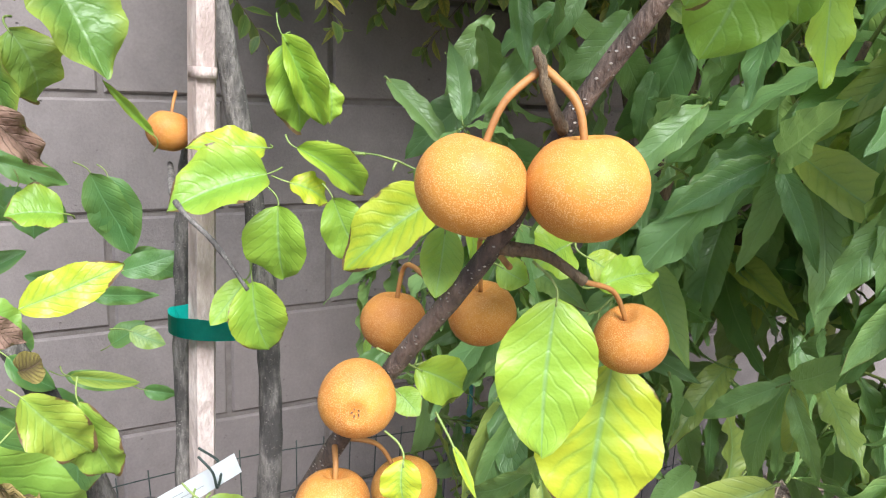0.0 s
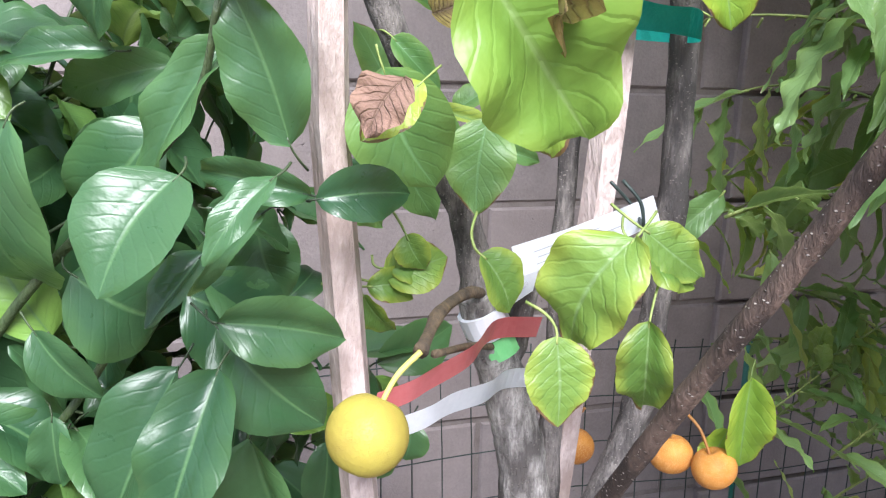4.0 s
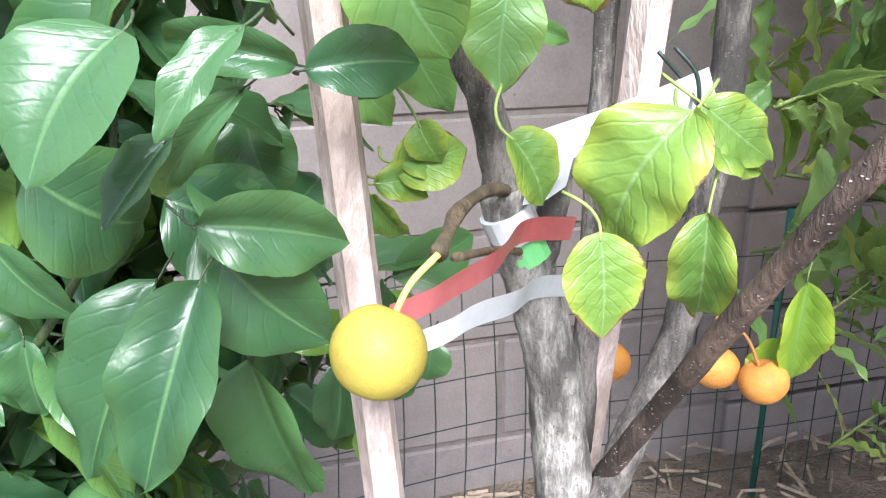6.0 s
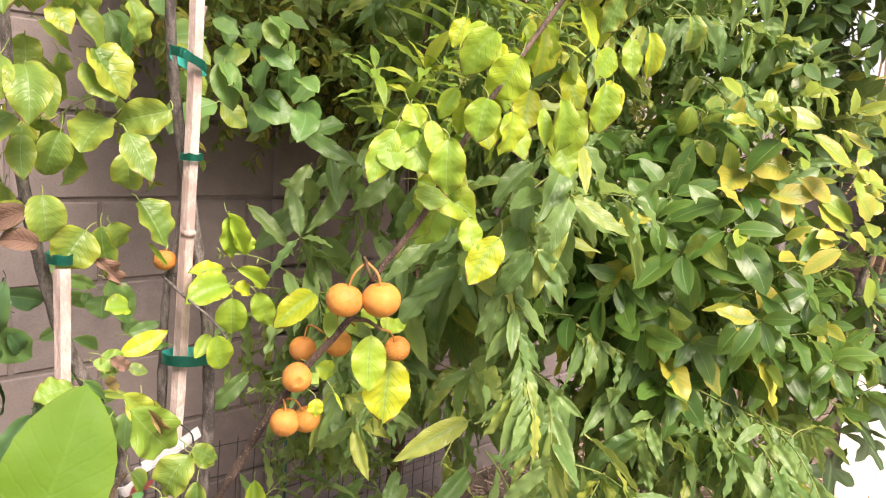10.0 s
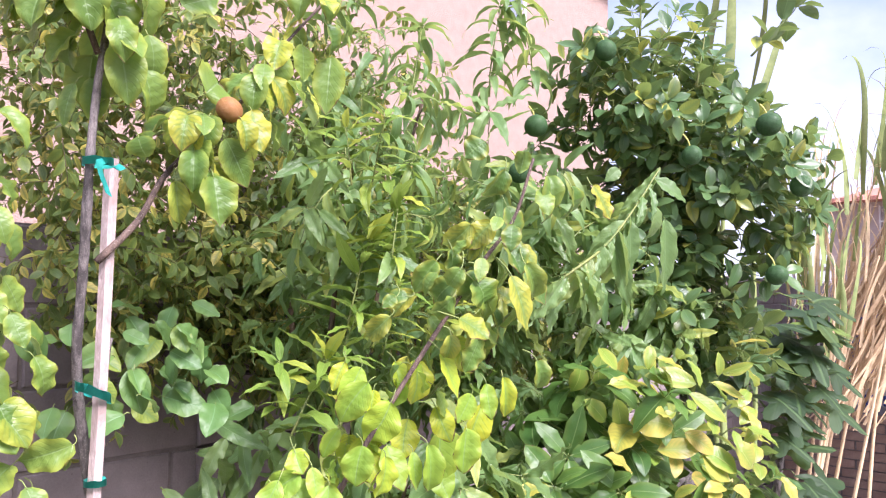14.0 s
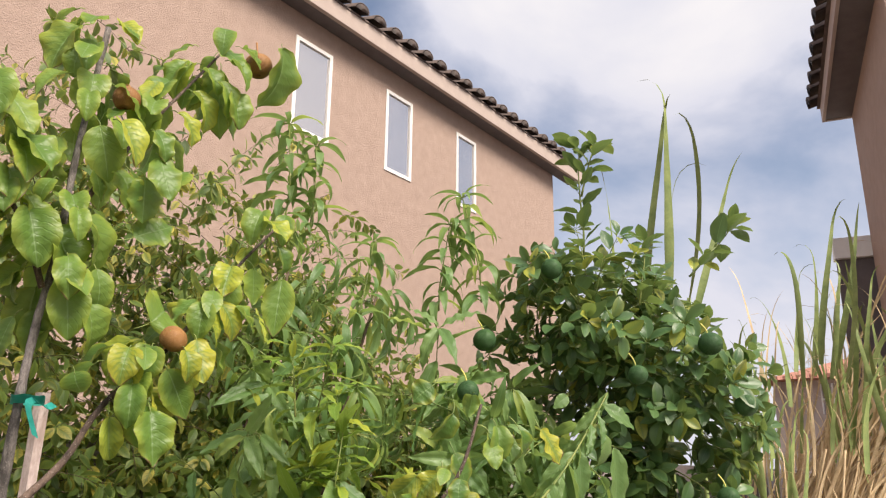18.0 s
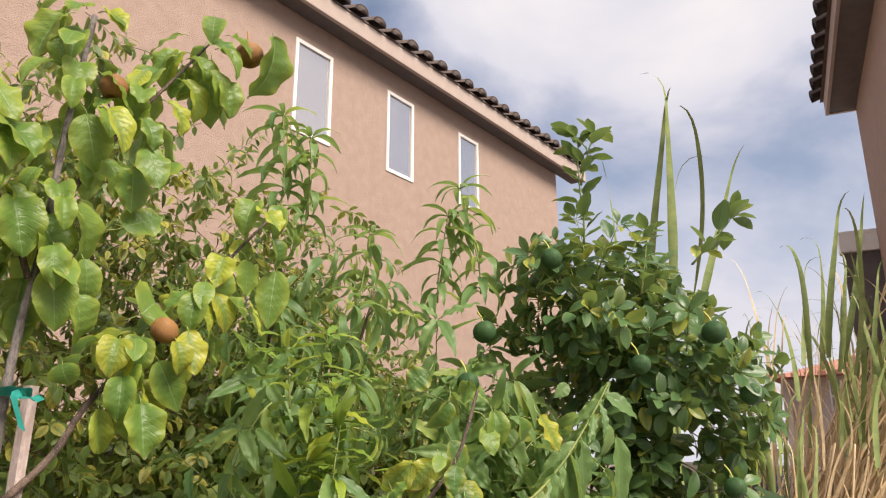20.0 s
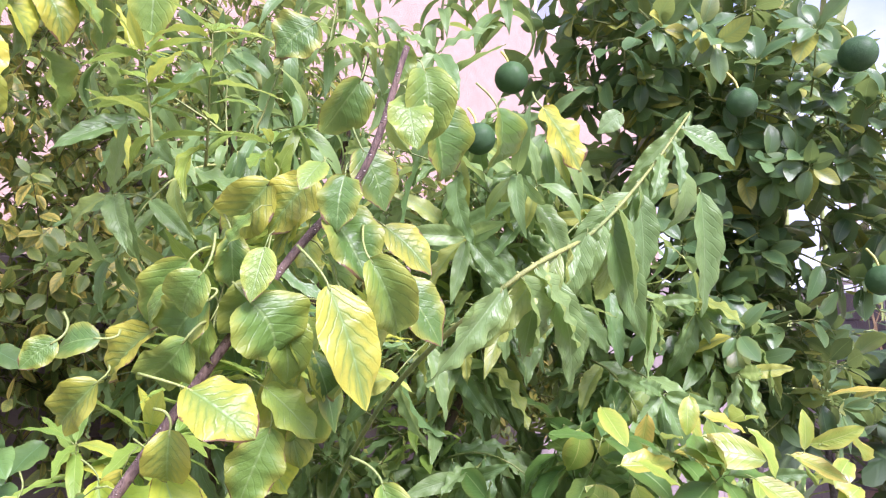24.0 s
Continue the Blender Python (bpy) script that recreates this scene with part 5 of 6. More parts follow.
CITRUS_FRONT_MORE = [
    (-0.179, -0.740, 0.767, -0.147, -0.752, 0.742, 0.70),
    (-0.348, -0.800, 0.635, -0.348, -0.812, 0.591, 0.60),
    (-0.294, -0.760, 0.603, -0.291, -0.772, 0.542, 0.60),
    (-0.185, -0.740, 0.571, -0.194, -0.752, 0.512, 0.50),
]
PEAR_LOW = [
    (-0.053, -0.910, 0.749, -0.108, -0.925, 0.704, 0.80),
    (-0.132, -0.900, 0.742, -0.108, -0.912, 0.718, 0.80),
    (-0.096, -0.915, 0.702, -0.097, -0.930, 0.659, 0.92),
    (-0.034, -0.900, 0.701, -0.048, -0.912, 0.642, 0.52),
    (-0.038, -0.885, 0.741, 0.001, -0.897, 0.719, 0.62),
    (-0.160, -0.820, 0.717, -0.129, -0.832, 0.724, 0.72),
    (-0.173, -0.820, 0.706, -0.136, -0.832, 0.707, 0.50),
    (-0.173, -0.810, 0.698, -0.159, -0.822, 0.674, 0.60),
    (-0.151, -0.825, 0.737, -0.144, -0.837, 0.718, 0.90),
    (-0.036, -0.890, 0.749, 0.001, -0.902, 0.724, 0.75),
    (-0.161, -0.820, 0.710, -0.128, -0.832, 0.729, 0.80),
]
YELLOW_LOW = [
    (0.155, -0.760, 0.596, 0.152, -0.772, 0.512, 0.50),
    (0.151, -0.745, 0.544, 0.122, -0.757, 0.506, 0.55),
]
DYING = [
    (-0.179, -1.000, 0.870, -0.125, -1.012, 0.810, 0.64),
    (-0.182, -0.900, 0.906, -0.160, -0.912, 0.896, 0.77),
    (-0.208, -0.900, 0.877, -0.255, -0.912, 0.874, 0.72),
    (-0.148, -0.910, 0.858, -0.110, -0.922, 0.817, 0.55),
    (-0.116, -0.900, 0.845, -0.098, -0.912, 0.791, 0.51),
    (-0.163, -0.900, 0.824, -0.193, -0.912, 0.800, 0.62),
    (-0.172, -0.900, 0.913, -0.146, -0.912, 0.896, 0.93),
]
LIMB_PALE = [
    (0.176, -1.140, 1.129, 0.147, -1.150, 1.076, 0.86),
    (0.205, -1.140, 1.149, 0.216, -1.150, 1.093, 0.55),
    (0.241, -1.140, 1.131, 0.237, -1.150, 1.062, 0.50),
    (0.086, -1.000, 0.985, 0.021, -1.010, 0.954, 0.55),
    (0.111, -1.000, 0.992, 0.115, -1.010, 0.943, 0.50),
]
PEAR_UP = [
    (-0.058, -0.850, 1.229, -0.128, -0.862, 1.199, 0.70),
    (-0.140, -0.850, 1.213, -0.189, -0.862, 1.182, 1.06),
    (-0.194, -0.830, 1.193, -0.214, -0.842, 1.134, 0.77),
    (-0.265, -0.880, 1.212, -0.315, -0.892, 1.190, 1.21),
    (-0.286, -0.910, 1.276, -0.324, -0.922, 1.224, 1.02),
    (-0.347, -0.890, 1.179, -0.366, -0.902, 1.119, 0.87),
    (-0.311, -0.830, 1.216, -0.261, -0.842, 1.213, 1.09),
    (-0.255, -0.830, 1.199, -0.219, -0.842, 1.151, 0.73),
    (-0.100, -0.820, 1.170, -0.109, -0.832, 1.108, 0.70),
    (-0.170, -0.850, 1.068, -0.207, -0.862, 1.023, 0.90),
    (-0.151, -0.850, 1.073, -0.148, -0.862, 0.994, 0.54),
    (-0.139, -0.850, 1.076, -0.114, -0.862, 1.030, 0.69),
    (-0.252, -0.830, 1.092, -0.316, -0.842, 1.067, 0.46),
]
PEAR_UP_MORE = [
    (-0.243, -0.850, 1.100, -0.302, -0.862, 1.081, 0.51),
]
UPPER = [
    (-0.034, -0.930, 1.906, 0.033, -0.942, 1.833, 0.78),
    (-0.016, -0.900, 2.069, 0.003, -0.912, 1.982, 0.83),
    (0.065, -0.900, 1.904, 0.126, -0.912, 1.949, 0.79),
    (0.139, -0.920, 1.702, 0.177, -0.932, 1.624, 0.72),
    (0.112, -0.900, 1.773, 0.164, -0.912, 1.811, 1.19),
    (0.255, -0.900, 1.883, 0.261, -0.912, 1.795, 0.65),
    (0.311, -0.900, 1.907, 0.320, -0.912, 1.843, 0.99),
    (0.382, -0.900, 1.902, 0.352, -0.912, 1.796, 0.65),
    (0.199, -0.900, 2.227, 0.199, -0.912, 2.133, 0.56),
    (0.304, -0.940, 2.348, 0.319, -0.952, 2.218, 0.63),
    (-0.162, -0.930, 2.017, -0.117, -0.942, 1.971, 0.79),
    (0.060, -0.920, 2.000, 0.072, -0.932, 1.929, 0.93),
    (0.063, -0.900, 1.624, 0.074, -0.912, 1.553, 0.53),
]
UPPER_MORE = [
    (0.000, -0.900, 1.684, 0.003, -0.912, 1.651, 1.49),
    (0.116, -0.900, 2.009, 0.136, -0.912, 2.055, 1.10),
    (0.045, -0.900, 2.146, 0.056, -0.912, 2.075, 0.85),
]
LIMB_LEAVES = [
    (0.245, -1.343, 1.545, 0.213, -1.321, 1.508, 0.67),
    (0.265, -1.364, 1.548, 0.238, -1.347, 1.511, 0.67),
    (0.310, -1.357, 1.575, 0.318, -1.377, 1.533, 0.89),
    (0.331, -1.356, 1.521, 0.349, -1.389, 1.491, 0.79),
    (0.191, -1.362, 1.467, 0.158, -1.340, 1.433, 0.70),
    (0.206, -1.378, 1.466, 0.217, -1.402, 1.437, 1.32),
    (0.257, -1.402, 1.466, 0.271, -1.425, 1.404, 0.69),
    (0.318, -1.381, 1.482, 0.336, -1.411, 1.440, 0.77),
    (0.349, -1.387, 1.605, 0.362, -1.412, 1.557, 1.00),
    (0.397, -1.410, 1.609, 0.405, -1.428, 1.560, 0.83),
    (0.429, -1.428, 1.611, 0.447, -1.459, 1.569, 0.71),
    (0.320, -1.346, 1.629, 0.301, -1.337, 1.582, 0.74),
    (0.289, -1.334, 1.667, 0.264, -1.322, 1.643, 1.05),
]
LIMB_LEAVES_MORE = [
    (0.177, -1.379, 1.481, 0.160, -1.375, 1.457, 0.90),
    (0.173, -1.369, 1.445, 0.150, -1.358, 1.410, 0.60),
    (0.252, -1.332, 1.424, 0.268, -1.358, 1.364, 0.53),
    (0.124, -1.318, 1.446, 0.106, -1.314, 1.432, 0.81),
    (0.149, -1.315, 1.446, 0.118, -1.300, 1.447, 0.75),
    (0.165, -1.385, 1.419, 0.185, -1.422, 1.404, 0.86),
    (0.160, -1.377, 1.398, 0.154, -1.384, 1.365, 0.74),
    (0.278, -1.357, 1.405, 0.258, -1.348, 1.364, 0.60),
    (0.292, -1.376, 1.441, 0.268, -1.371, 1.456, 0.83),
]
LIMB_UPPER = [
    (0.222, -1.371, 1.481, 0.206, -1.370, 1.429, 0.75),
    (0.232, -1.418, 1.473, 0.242, -1.446, 1.408, 0.58),
    (0.262, -1.420, 1.489, 0.272, -1.450, 1.444, 0.55),
    (0.202, -1.317, 1.493, 0.175, -1.304, 1.451, 0.50),
    (0.225, -1.372, 1.392, 0.209, -1.372, 1.346, 0.70),
    (0.242, -1.450, 1.366, 0.243, -1.470, 1.330, 0.60),
    (0.229, -1.322, 1.511, 0.226, -1.339, 1.473, 0.60),
    (0.169, -1.264, 1.419, 0.135, -1.245, 1.389, 0.60),
    (0.259, -1.367, 1.435, 0.263, -1.392, 1.390, 0.50),
    (0.210, -1.298, 1.419, 0.220, -1.331, 1.389, 0.60),
    (0.195, -1.286, 1.450, 0.163, -1.269, 1.423, 0.60),
]
LIMB_LOWER = [
    (0.166, -1.356, 1.375, 0.172, -1.381, 1.322, 0.62),
    (0.102, -1.292, 1.338, 0.071, -1.273, 1.290, 0.70),
    (0.119, -1.285, 1.327, 0.109, -1.292, 1.295, 0.60),
    (0.124, -1.310, 1.313, 0.098, -1.297, 1.264, 0.85),
    (0.182, -1.393, 1.325, 0.162, -1.388, 1.292, 0.90),
    (0.196, -1.405, 1.338, 0.192, -1.418, 1.296, 0.45),
    (0.211, -1.420, 1.345, 0.209, -1.436, 1.298, 0.45),
    (0.089, -1.296, 1.263, 0.077, -1.298, 1.216, 0.70),
    (0.106, -1.319, 1.250, 0.097, -1.326, 1.201, 0.60),
    (0.128, -1.344, 1.256, 0.122, -1.356, 1.214, 0.50),
    (0.133, -1.364, 1.266, 0.134, -1.381, 1.211, 0.50),
    (0.165, -1.398, 1.286, 0.157, -1.405, 1.234, 0.55),
    (0.054, -1.209, 1.253, 0.053, -1.229, 1.232, 0.80),
]
LIMB_LOWER_MORE = [
    (0.050, -1.227, 1.226, 0.015, -1.204, 1.196, 0.60),
    (0.054, -1.244, 1.235, 0.051, -1.259, 1.195, 0.60),
    (0.164, -1.279, 1.360, 0.165, -1.300, 1.317, 0.60),
    (0.121, -1.228, 1.359, 0.103, -1.226, 1.324, 0.60),
    (0.189, -1.328, 1.303, 0.194, -1.352, 1.261, 0.60),
    (0.106, -1.235, 1.274, 0.084, -1.228, 1.240, 0.60),
]
YELLOW = [
    (0.061, -1.268, 1.216, 0.050, -1.287, 1.155, 0.67),
    (0.049, -1.218, 1.249, 0.046, -1.237, 1.229, 0.96),
    (0.020, -1.223, 1.222, -0.011, -1.220, 1.164, 0.55),
    (0.042, -1.218, 1.216, 0.049, -1.251, 1.180, 0.83),
    (0.124, -1.300, 1.105, 0.088, -1.290, 1.052, 0.68),
    (0.101, -1.270, 1.126, 0.094, -1.289, 1.086, 0.61),
    (0.076, -1.236, 1.159, 0.061, -1.244, 1.134, 1.46),
    (0.076, -1.207, 1.164, 0.116, -1.274, 1.129, 0.56),
    (0.271, -1.342, 1.298, 0.244, -1.344, 1.237, 0.68),
    (0.128, -1.252, 1.353, 0.098, -1.247, 1.304, 0.74),
    (0.215, -1.269, 1.358, 0.204, -1.287, 1.302, 0.75),
    (0.134, -1.247, 1.262, 0.130, -1.272, 1.209, 0.73),
    (0.156, -1.273, 1.251, 0.157, -1.303, 1.199, 0.70),
]
YELLOW_MORE = [
    (0.229, -1.303, 1.270, 0.214, -1.321, 1.194, 0.55),
    (0.193, -1.276, 1.281, 0.175, -1.286, 1.232, 0.78),
    (0.255, -1.306, 1.389, 0.261, -1.339, 1.348, 0.83),
    (0.221, -1.305, 1.221, 0.218, -1.328, 1.181, 0.79),
    (0.150, -1.257, 1.297, 0.149, -1.282, 1.257, 0.77),
    (0.015, -1.220, 1.209, 0.009, -1.238, 1.179, 0.98),
]
LEMON_YELLOW = [
    (0.906, -1.391, 1.279, 0.835, -1.323, 1.299, 0.52),
    (0.883, -1.443, 1.299, 0.877, -1.455, 1.342, 0.63),
    (0.887, -1.447, 1.305, 0.914, -1.500, 1.323, 0.42),
    (0.876, -1.387, 1.263, 0.913, -1.451, 1.217, 0.48),
    (0.851, -1.245, 1.243, 0.856, -1.269, 1.176, 0.79),
    (0.876, -1.355, 1.195, 0.816, -1.300, 1.210, 0.84),
    (0.890, -1.372, 1.184, 0.920, -1.429, 1.155, 0.75),
    (0.856, -1.330, 1.150, 0.899, -1.403, 1.165, 0.56),
    (0.852, -1.165, 1.307, 0.835, -1.163, 1.249, 0.69),
    (0.881, -1.201, 1.332, 0.864, -1.200, 1.262, 0.66),
    (0.953, -1.450, 1.165, 0.969, -1.489, 1.124, 0.88),
    (0.915, -1.245, 1.027, 0.912, -1.261, 0.960, 0.82),
    (0.953, -1.292, 0.970, 0.979, -1.344, 0.904, 0.77),
]
LEMON_YELLOW_MORE = [
    (1.086, -1.456, 0.999, 1.082, -1.471, 0.943, 0.88),
    (0.911, -1.399, 1.141, 0.934, -1.447, 1.100, 0.94),
    (0.953, -1.451, 1.109, 0.906, -1.411, 1.165, 0.71),
    (1.112, -1.488, 1.006, 1.107, -1.502, 0.962, 0.97),
    (0.859, -1.302, 1.247, 0.870, -1.335, 1.160, 0.70),
    (0.838, -1.228, 1.196, 0.805, -1.206, 1.242, 0.80),
]


def pear_foliage():
    f = Foliage(PEARTREE, TWIG, 11)
    r = f.rnd
    # upper leader and its limbs
    bright, ripe, mixed = (LIME_SET, LIME_SET, PEAR_SET), (LIMB_SET, RIM_SET), (RIM_SET,)
    runs = [
        ([(-0.05, -0.88, 1.78), (-0.035, -0.88, 2.02), (-0.015, -0.88, 2.25)], 60, 0.085, 0.080, mixed),
        ([(0.10, -0.88, 1.67), (0.172, -0.885, 1.753), (0.389, -0.88, 2.023)], 52, 0.075, 0.074, ripe),
        ([(0.0, -0.88, 1.97), (0.131, -0.88, 2.191), (0.217, -0.88, 2.325)], 40, 0.075, 0.078, mixed),
        ([(-0.093, -0.88, 1.88), (-0.162, -0.88, 1.975), (-0.24, -0.88, 2.10)], 46, 0.09, 0.080, mixed),
        ([(-0.205, -0.79, 1.12), (-0.245, -0.80, 1.42), (-0.25, -0.81, 1.6)], 100, 0.16, 0.068, mixed),
        ([(0.16, -1.32, 1.34), (0.24, -1.36, 1.485), (0.292, -1.38, 1.552), (0.32, -1.395, 1.64)], 22, 0.06, 0.045, ripe),
        ([(0.075, -1.224, 1.126), (0.094, -1.265, 1.22), (0.132, -1.308, 1.33)], 24, 0.06, 0.045, bright),
    ]
    for pts, count, wide, size, kinds in runs:
        line = smooth_path(pts, 10)
        for k in range(count):
            p = line[r.randrange(len(line))]
            o = Vector((r.uniform(-1, 1), r.uniform(-1, 1), r.uniform(-0.6, 0.8))).normalized()
            if kinds is bright:
                o.x, o.y = abs(o.x), abs(o.y)  # the low run leaves the limb's front bare
            base = p + o * wide * r.uniform(0.25, 1.0)
            f.leaf(r.choice(kinds), base, o * 0.7 + Vector((0, -0.1, -0.8)), o + Vector((-0.4, -0.9, 0.5)), size * r.uniform(0.65, 1.15), 0.022)
    for rows in (STAKE_LEAVES, STAKE_LEAVES_MORE, PEAR_BIG, YELLOW, YELLOW_MORE, LIMB_LOWER, LIMB_LOWER_MORE):
        f.placed(LIME_SET, rows, 0.68, 0.014)
    f.placed(LIME_SET, LIMB_PALE, 0.68, 0.014)
    f.placed(FLAT_SET, DYING, 0.68, 0.012)
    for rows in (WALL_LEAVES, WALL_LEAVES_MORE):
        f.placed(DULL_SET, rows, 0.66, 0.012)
    f.placed(LIME_SET, YELLOW_LOW, 0.68, 0.012)
    for rows in (LIMB_LEAVES, LIMB_LEAVES_MORE, LIMB_UPPER):
        f.placed(LIMB_SET, rows, 0.66, 0.02, 0.35)
    for rows in (PEAR_LOW, PEAR_UP, PEAR_UP_MORE, UPPER, UPPER_MORE):
        f.placed(RIM_SET, rows, 0.68, 0.02, 0.5)
    for rows in (DEAD, DEAD_LOW):
        f.placed(DEAD_SET, rows, 0.6)
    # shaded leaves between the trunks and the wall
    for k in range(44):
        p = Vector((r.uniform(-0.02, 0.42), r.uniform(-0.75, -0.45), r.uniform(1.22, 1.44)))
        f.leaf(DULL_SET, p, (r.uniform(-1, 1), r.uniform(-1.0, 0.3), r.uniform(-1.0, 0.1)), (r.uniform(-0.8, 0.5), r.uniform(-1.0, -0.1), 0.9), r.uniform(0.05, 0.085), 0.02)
    # the fruit on the upper limb hangs clear of the leaves
    hung, out = Vector((0.150, -0.912, 1.752)), Vector((-0.55, -0.80, -0.23))
    kept = []
    for me, m in f.leaves:
        gap = m @ Vector((0, 0.5, 0)) - hung
        along = min(0.25, max(0.0, gap.dot(out)))
        if (gap - out * along).length > 0.040:
            kept.append((me, m))
    f.leaves = kept
    f.finish(600, (-0.3, -1.5, 1.2))


pear_foliage()


def open_to_wall(p):
    return 0.80 < p.z < 1.20 and p.x < 0.10 + 0.62 * (p.y + 0.9)


def peach_tree():
    tree = thing("peach_tree", (0.74, -0.50, GROUND), "peach tree with long drooping narrow green leaves", "fruit tree")
    tube_part("trunk", [(0.74, -0.50, GROUND - 0.03), (0.73, -0.52, 0.3), (0.71, -0.56, 0.6), (0.70, -0.58, 0.9)], 0.022, 0.014, TWIG, tree, "brown trunk", knob=0.15)
    f = Foliage(tree, GREEN_TWIG, 21)
    r = f.rnd
    limbs = [
        [(0.70, -0.58, 0.85), (0.58, -0.68, 1.2), (0.55, -0.74, 1.5), (0.56, -0.78, 1.75)],
        [(0.70, -0.58, 0.85), (0.78, -0.6, 1.3), (0.88, -0.62, 1.75), (0.93, -0.66, 2.0)],
        [(0.70, -0.58, 0.7), (0.55, -0.9, 0.95), (0.47, -1.02, 1.1)],
        [(0.70, -0.58, 0.7), (0.86, -0.85, 1.2), (0.95, -0.98, 1.55), (1.0, -1.02, 1.75)],
        [(0.70, -0.58, 0.8), (0.66, -0.45, 1.4), (0.72, -0.48, 1.8), (0.74, -0.52, 2.05)],
        [(0.70, -0.58, 0.6), (0.48, -0.6, 0.8), (0.34, -0.65, 0.9)],
    ]
    for i, pts in enumerate(limbs):
        tube_part("limb", pts, 0.010, 0.003, TWIG, tree, knob=0.1, seed=i)
        line = smooth_path(pts, 12)
        for k in range(24 if i != 5 else 14):
            p = line[int(len(line) * (0.25 + 0.75 * r.random())) - 1]
            d = Vector((r.uniform(-1, 1), r.uniform(-1.1, 0.6), r.uniform(-0.3, 1.0)))
            f.shoot(p, d, r.uniform(0.15, 0.32), ARC_SET if p.z > 1.6 else PEACH_SET, 0.14 if p.z < 1.2 else 0.112, 0.029, r.uniform(0.2, 1.2), 55, 0.006, 0.0022, 3, 0.85)
    # limp leaves hanging from the low front twigs
    for k in range(140):
        p = Vector((r.uniform(0.26, 0.95), r.uniform(-1.05, -0.5), r.uniform(0.42, 1.22)))
        if p.y < -0.78 and p.x < 0.36:
            continue
        f.leaf(PEACH_SET, p, (r.uniform(-0.9, 0.9), r.uniform(-0.6, 0.3), r.uniform(-1.1, -0.1)), (r.uniform(-0.8, 0.4), -0.7, 0.7), r.uniform(0.10, 0.15), 0.008)
    # feathery low shoots near the wall
    for s, d in (((0.30, -0.55, 0.62), (0.9, -0.35, -0.1)), ((0.35, -0.45, 0.50), (0.9, -0.3, 0.1)), ((0.22, -0.62, 0.70), (0.8, -0.1, 0.3)), ((0.40, -0.70, 0.45), (0.9, -0.4, 0.0)), ((0.30, -0.75, 0.40), (0.8, -0.5, 0.1))):
        f.shoot(s, d, 0.34, PEACH_SET, 0.10, 0.016, 0.4, 55, 0.004, 0.002, 3, 0.25)
    for s, e in (((0.370, -0.520, 0.404), (0.532, -0.600, 0.581)), ((0.364, -0.600, 0.319), (0.496, -0.660, 0.472)), ((0.334, -0.400, 0.677), (0.504, -0.360, 0.768)), ((0.224, -0.620, 0.442), (0.337, -0.640, 0.527)), ((0.353, -0.660, 0.448), (0.424, -0.720, 0.544)), ((0.259, -0.450, 0.643), (0.450, -0.420, 0.700)), ((0.349, -0.600, 0.516), (0.398, -0.660, 0.597)), ((0.345, -0.420, 0.681), (0.426, -0.460, 0.639))):
        d = Vector(e) - Vector(s)
        f.shoot(s, d, d.length * 1.15, TIP_SET if s[2] > 0.55 else PEACH_SET, 0.085, 0.014, 0.1, 58, 0.004, 0.0018, 3, 0.25)
    # long yellow-green shoots that stand clear of the crown
    for pts in ([(0.615, -1.10, 0.89), (0.678, -1.133, 0.848), (0.90, -1.246, 0.736), (1.08, -1.355, 0.643)], [(0.361, -1.11, 1.095), (0.364, -1.138, 0.982), (0.353, -1.18, 0.876), (0.344, -1.21, 0.822)],
                [(0.744, -0.25, 1.145), (0.652, -0.25, 1.114), (0.618, -0.25, 1.07), (0.63, -0.25, 0.996), (0.69, -0.25, 0.904)]):
        line = smooth_path(pts, 8)
        f.twig_line(line, 0.0028, 0.0018)
        for i in range(1, len(line)):
            for k in range(1 if pts[0][1] > -0.3 else 2):
                f.leaf(PEACH_SET, line[i], (r.uniform(-0.8, 0.8), r.uniform(-0.7, 0.3), -0.9), (r.uniform(-0.7, 0.3), -0.9, 0.4), r.uniform(0.07, 0.115), 0.006)
    twig = smooth_path([(0.70, -0.75, 1.10), (0.50, -1.15, 1.36), (0.447, -1.37, 1.478), (0.606, -1.356, 1.537), (0.74, -1.348, 1.618), (0.851, -1.346, 1.704)], 8)
    f.twig_line(twig, 0.003, 0.0016)
    for rows in (PEACH_HANG, PEACH_BESIDE, PEACH_BESIDE_MORE, PEACH_BEHIND):
        f.placed(PEACH_SET, rows, 0.25, 0.006)
    for p in twig[16:]:
        f.leaf(PEACH_SET, p, (r.uniform(-0.9, 0.9), r.uniform(-0.5, 0.6), -0.8), (r.uniform(-0.7, 0.3), -0.9, 0.5), r.uniform(0.07, 0.11), 0.006)
    for k in range(60):
        p = Vector((r.uniform(0.85, 1.25), r.uniform(-1.12, -0.8), r.uniform(1.15, 1.75)))
        f.shoot(p, (r.uniform(-1, 1), r.uniform(-1, 0.4), r.uniform(-0.4, 0.8)), r.uniform(0.12, 0.24), PEACH_SET, 0.12, 0.024, 0.8, 55, 0.005, 0.002, 4, 0.85)
    # low front shoots over the ground
    for k in range(60):
        x = r.uniform(0.36, 1.08)
        p = Vector((x, -1.02 - 0.45 * (x - 0.36) + r.uniform(-0.08, 0.25), r.uniform(0.42, 0.86 - 0.25 * (x - 0.36))))
        f.shoot(p, (r.uniform(-1, 1), r.uniform(-0.8, 0.4), r.uniform(-0.5, 0.4)), r.uniform(0.12, 0.2), PEACH_SET, 0.115, 0.024, 1.0, 50, 0.006, 0.002, 3, 0.9)
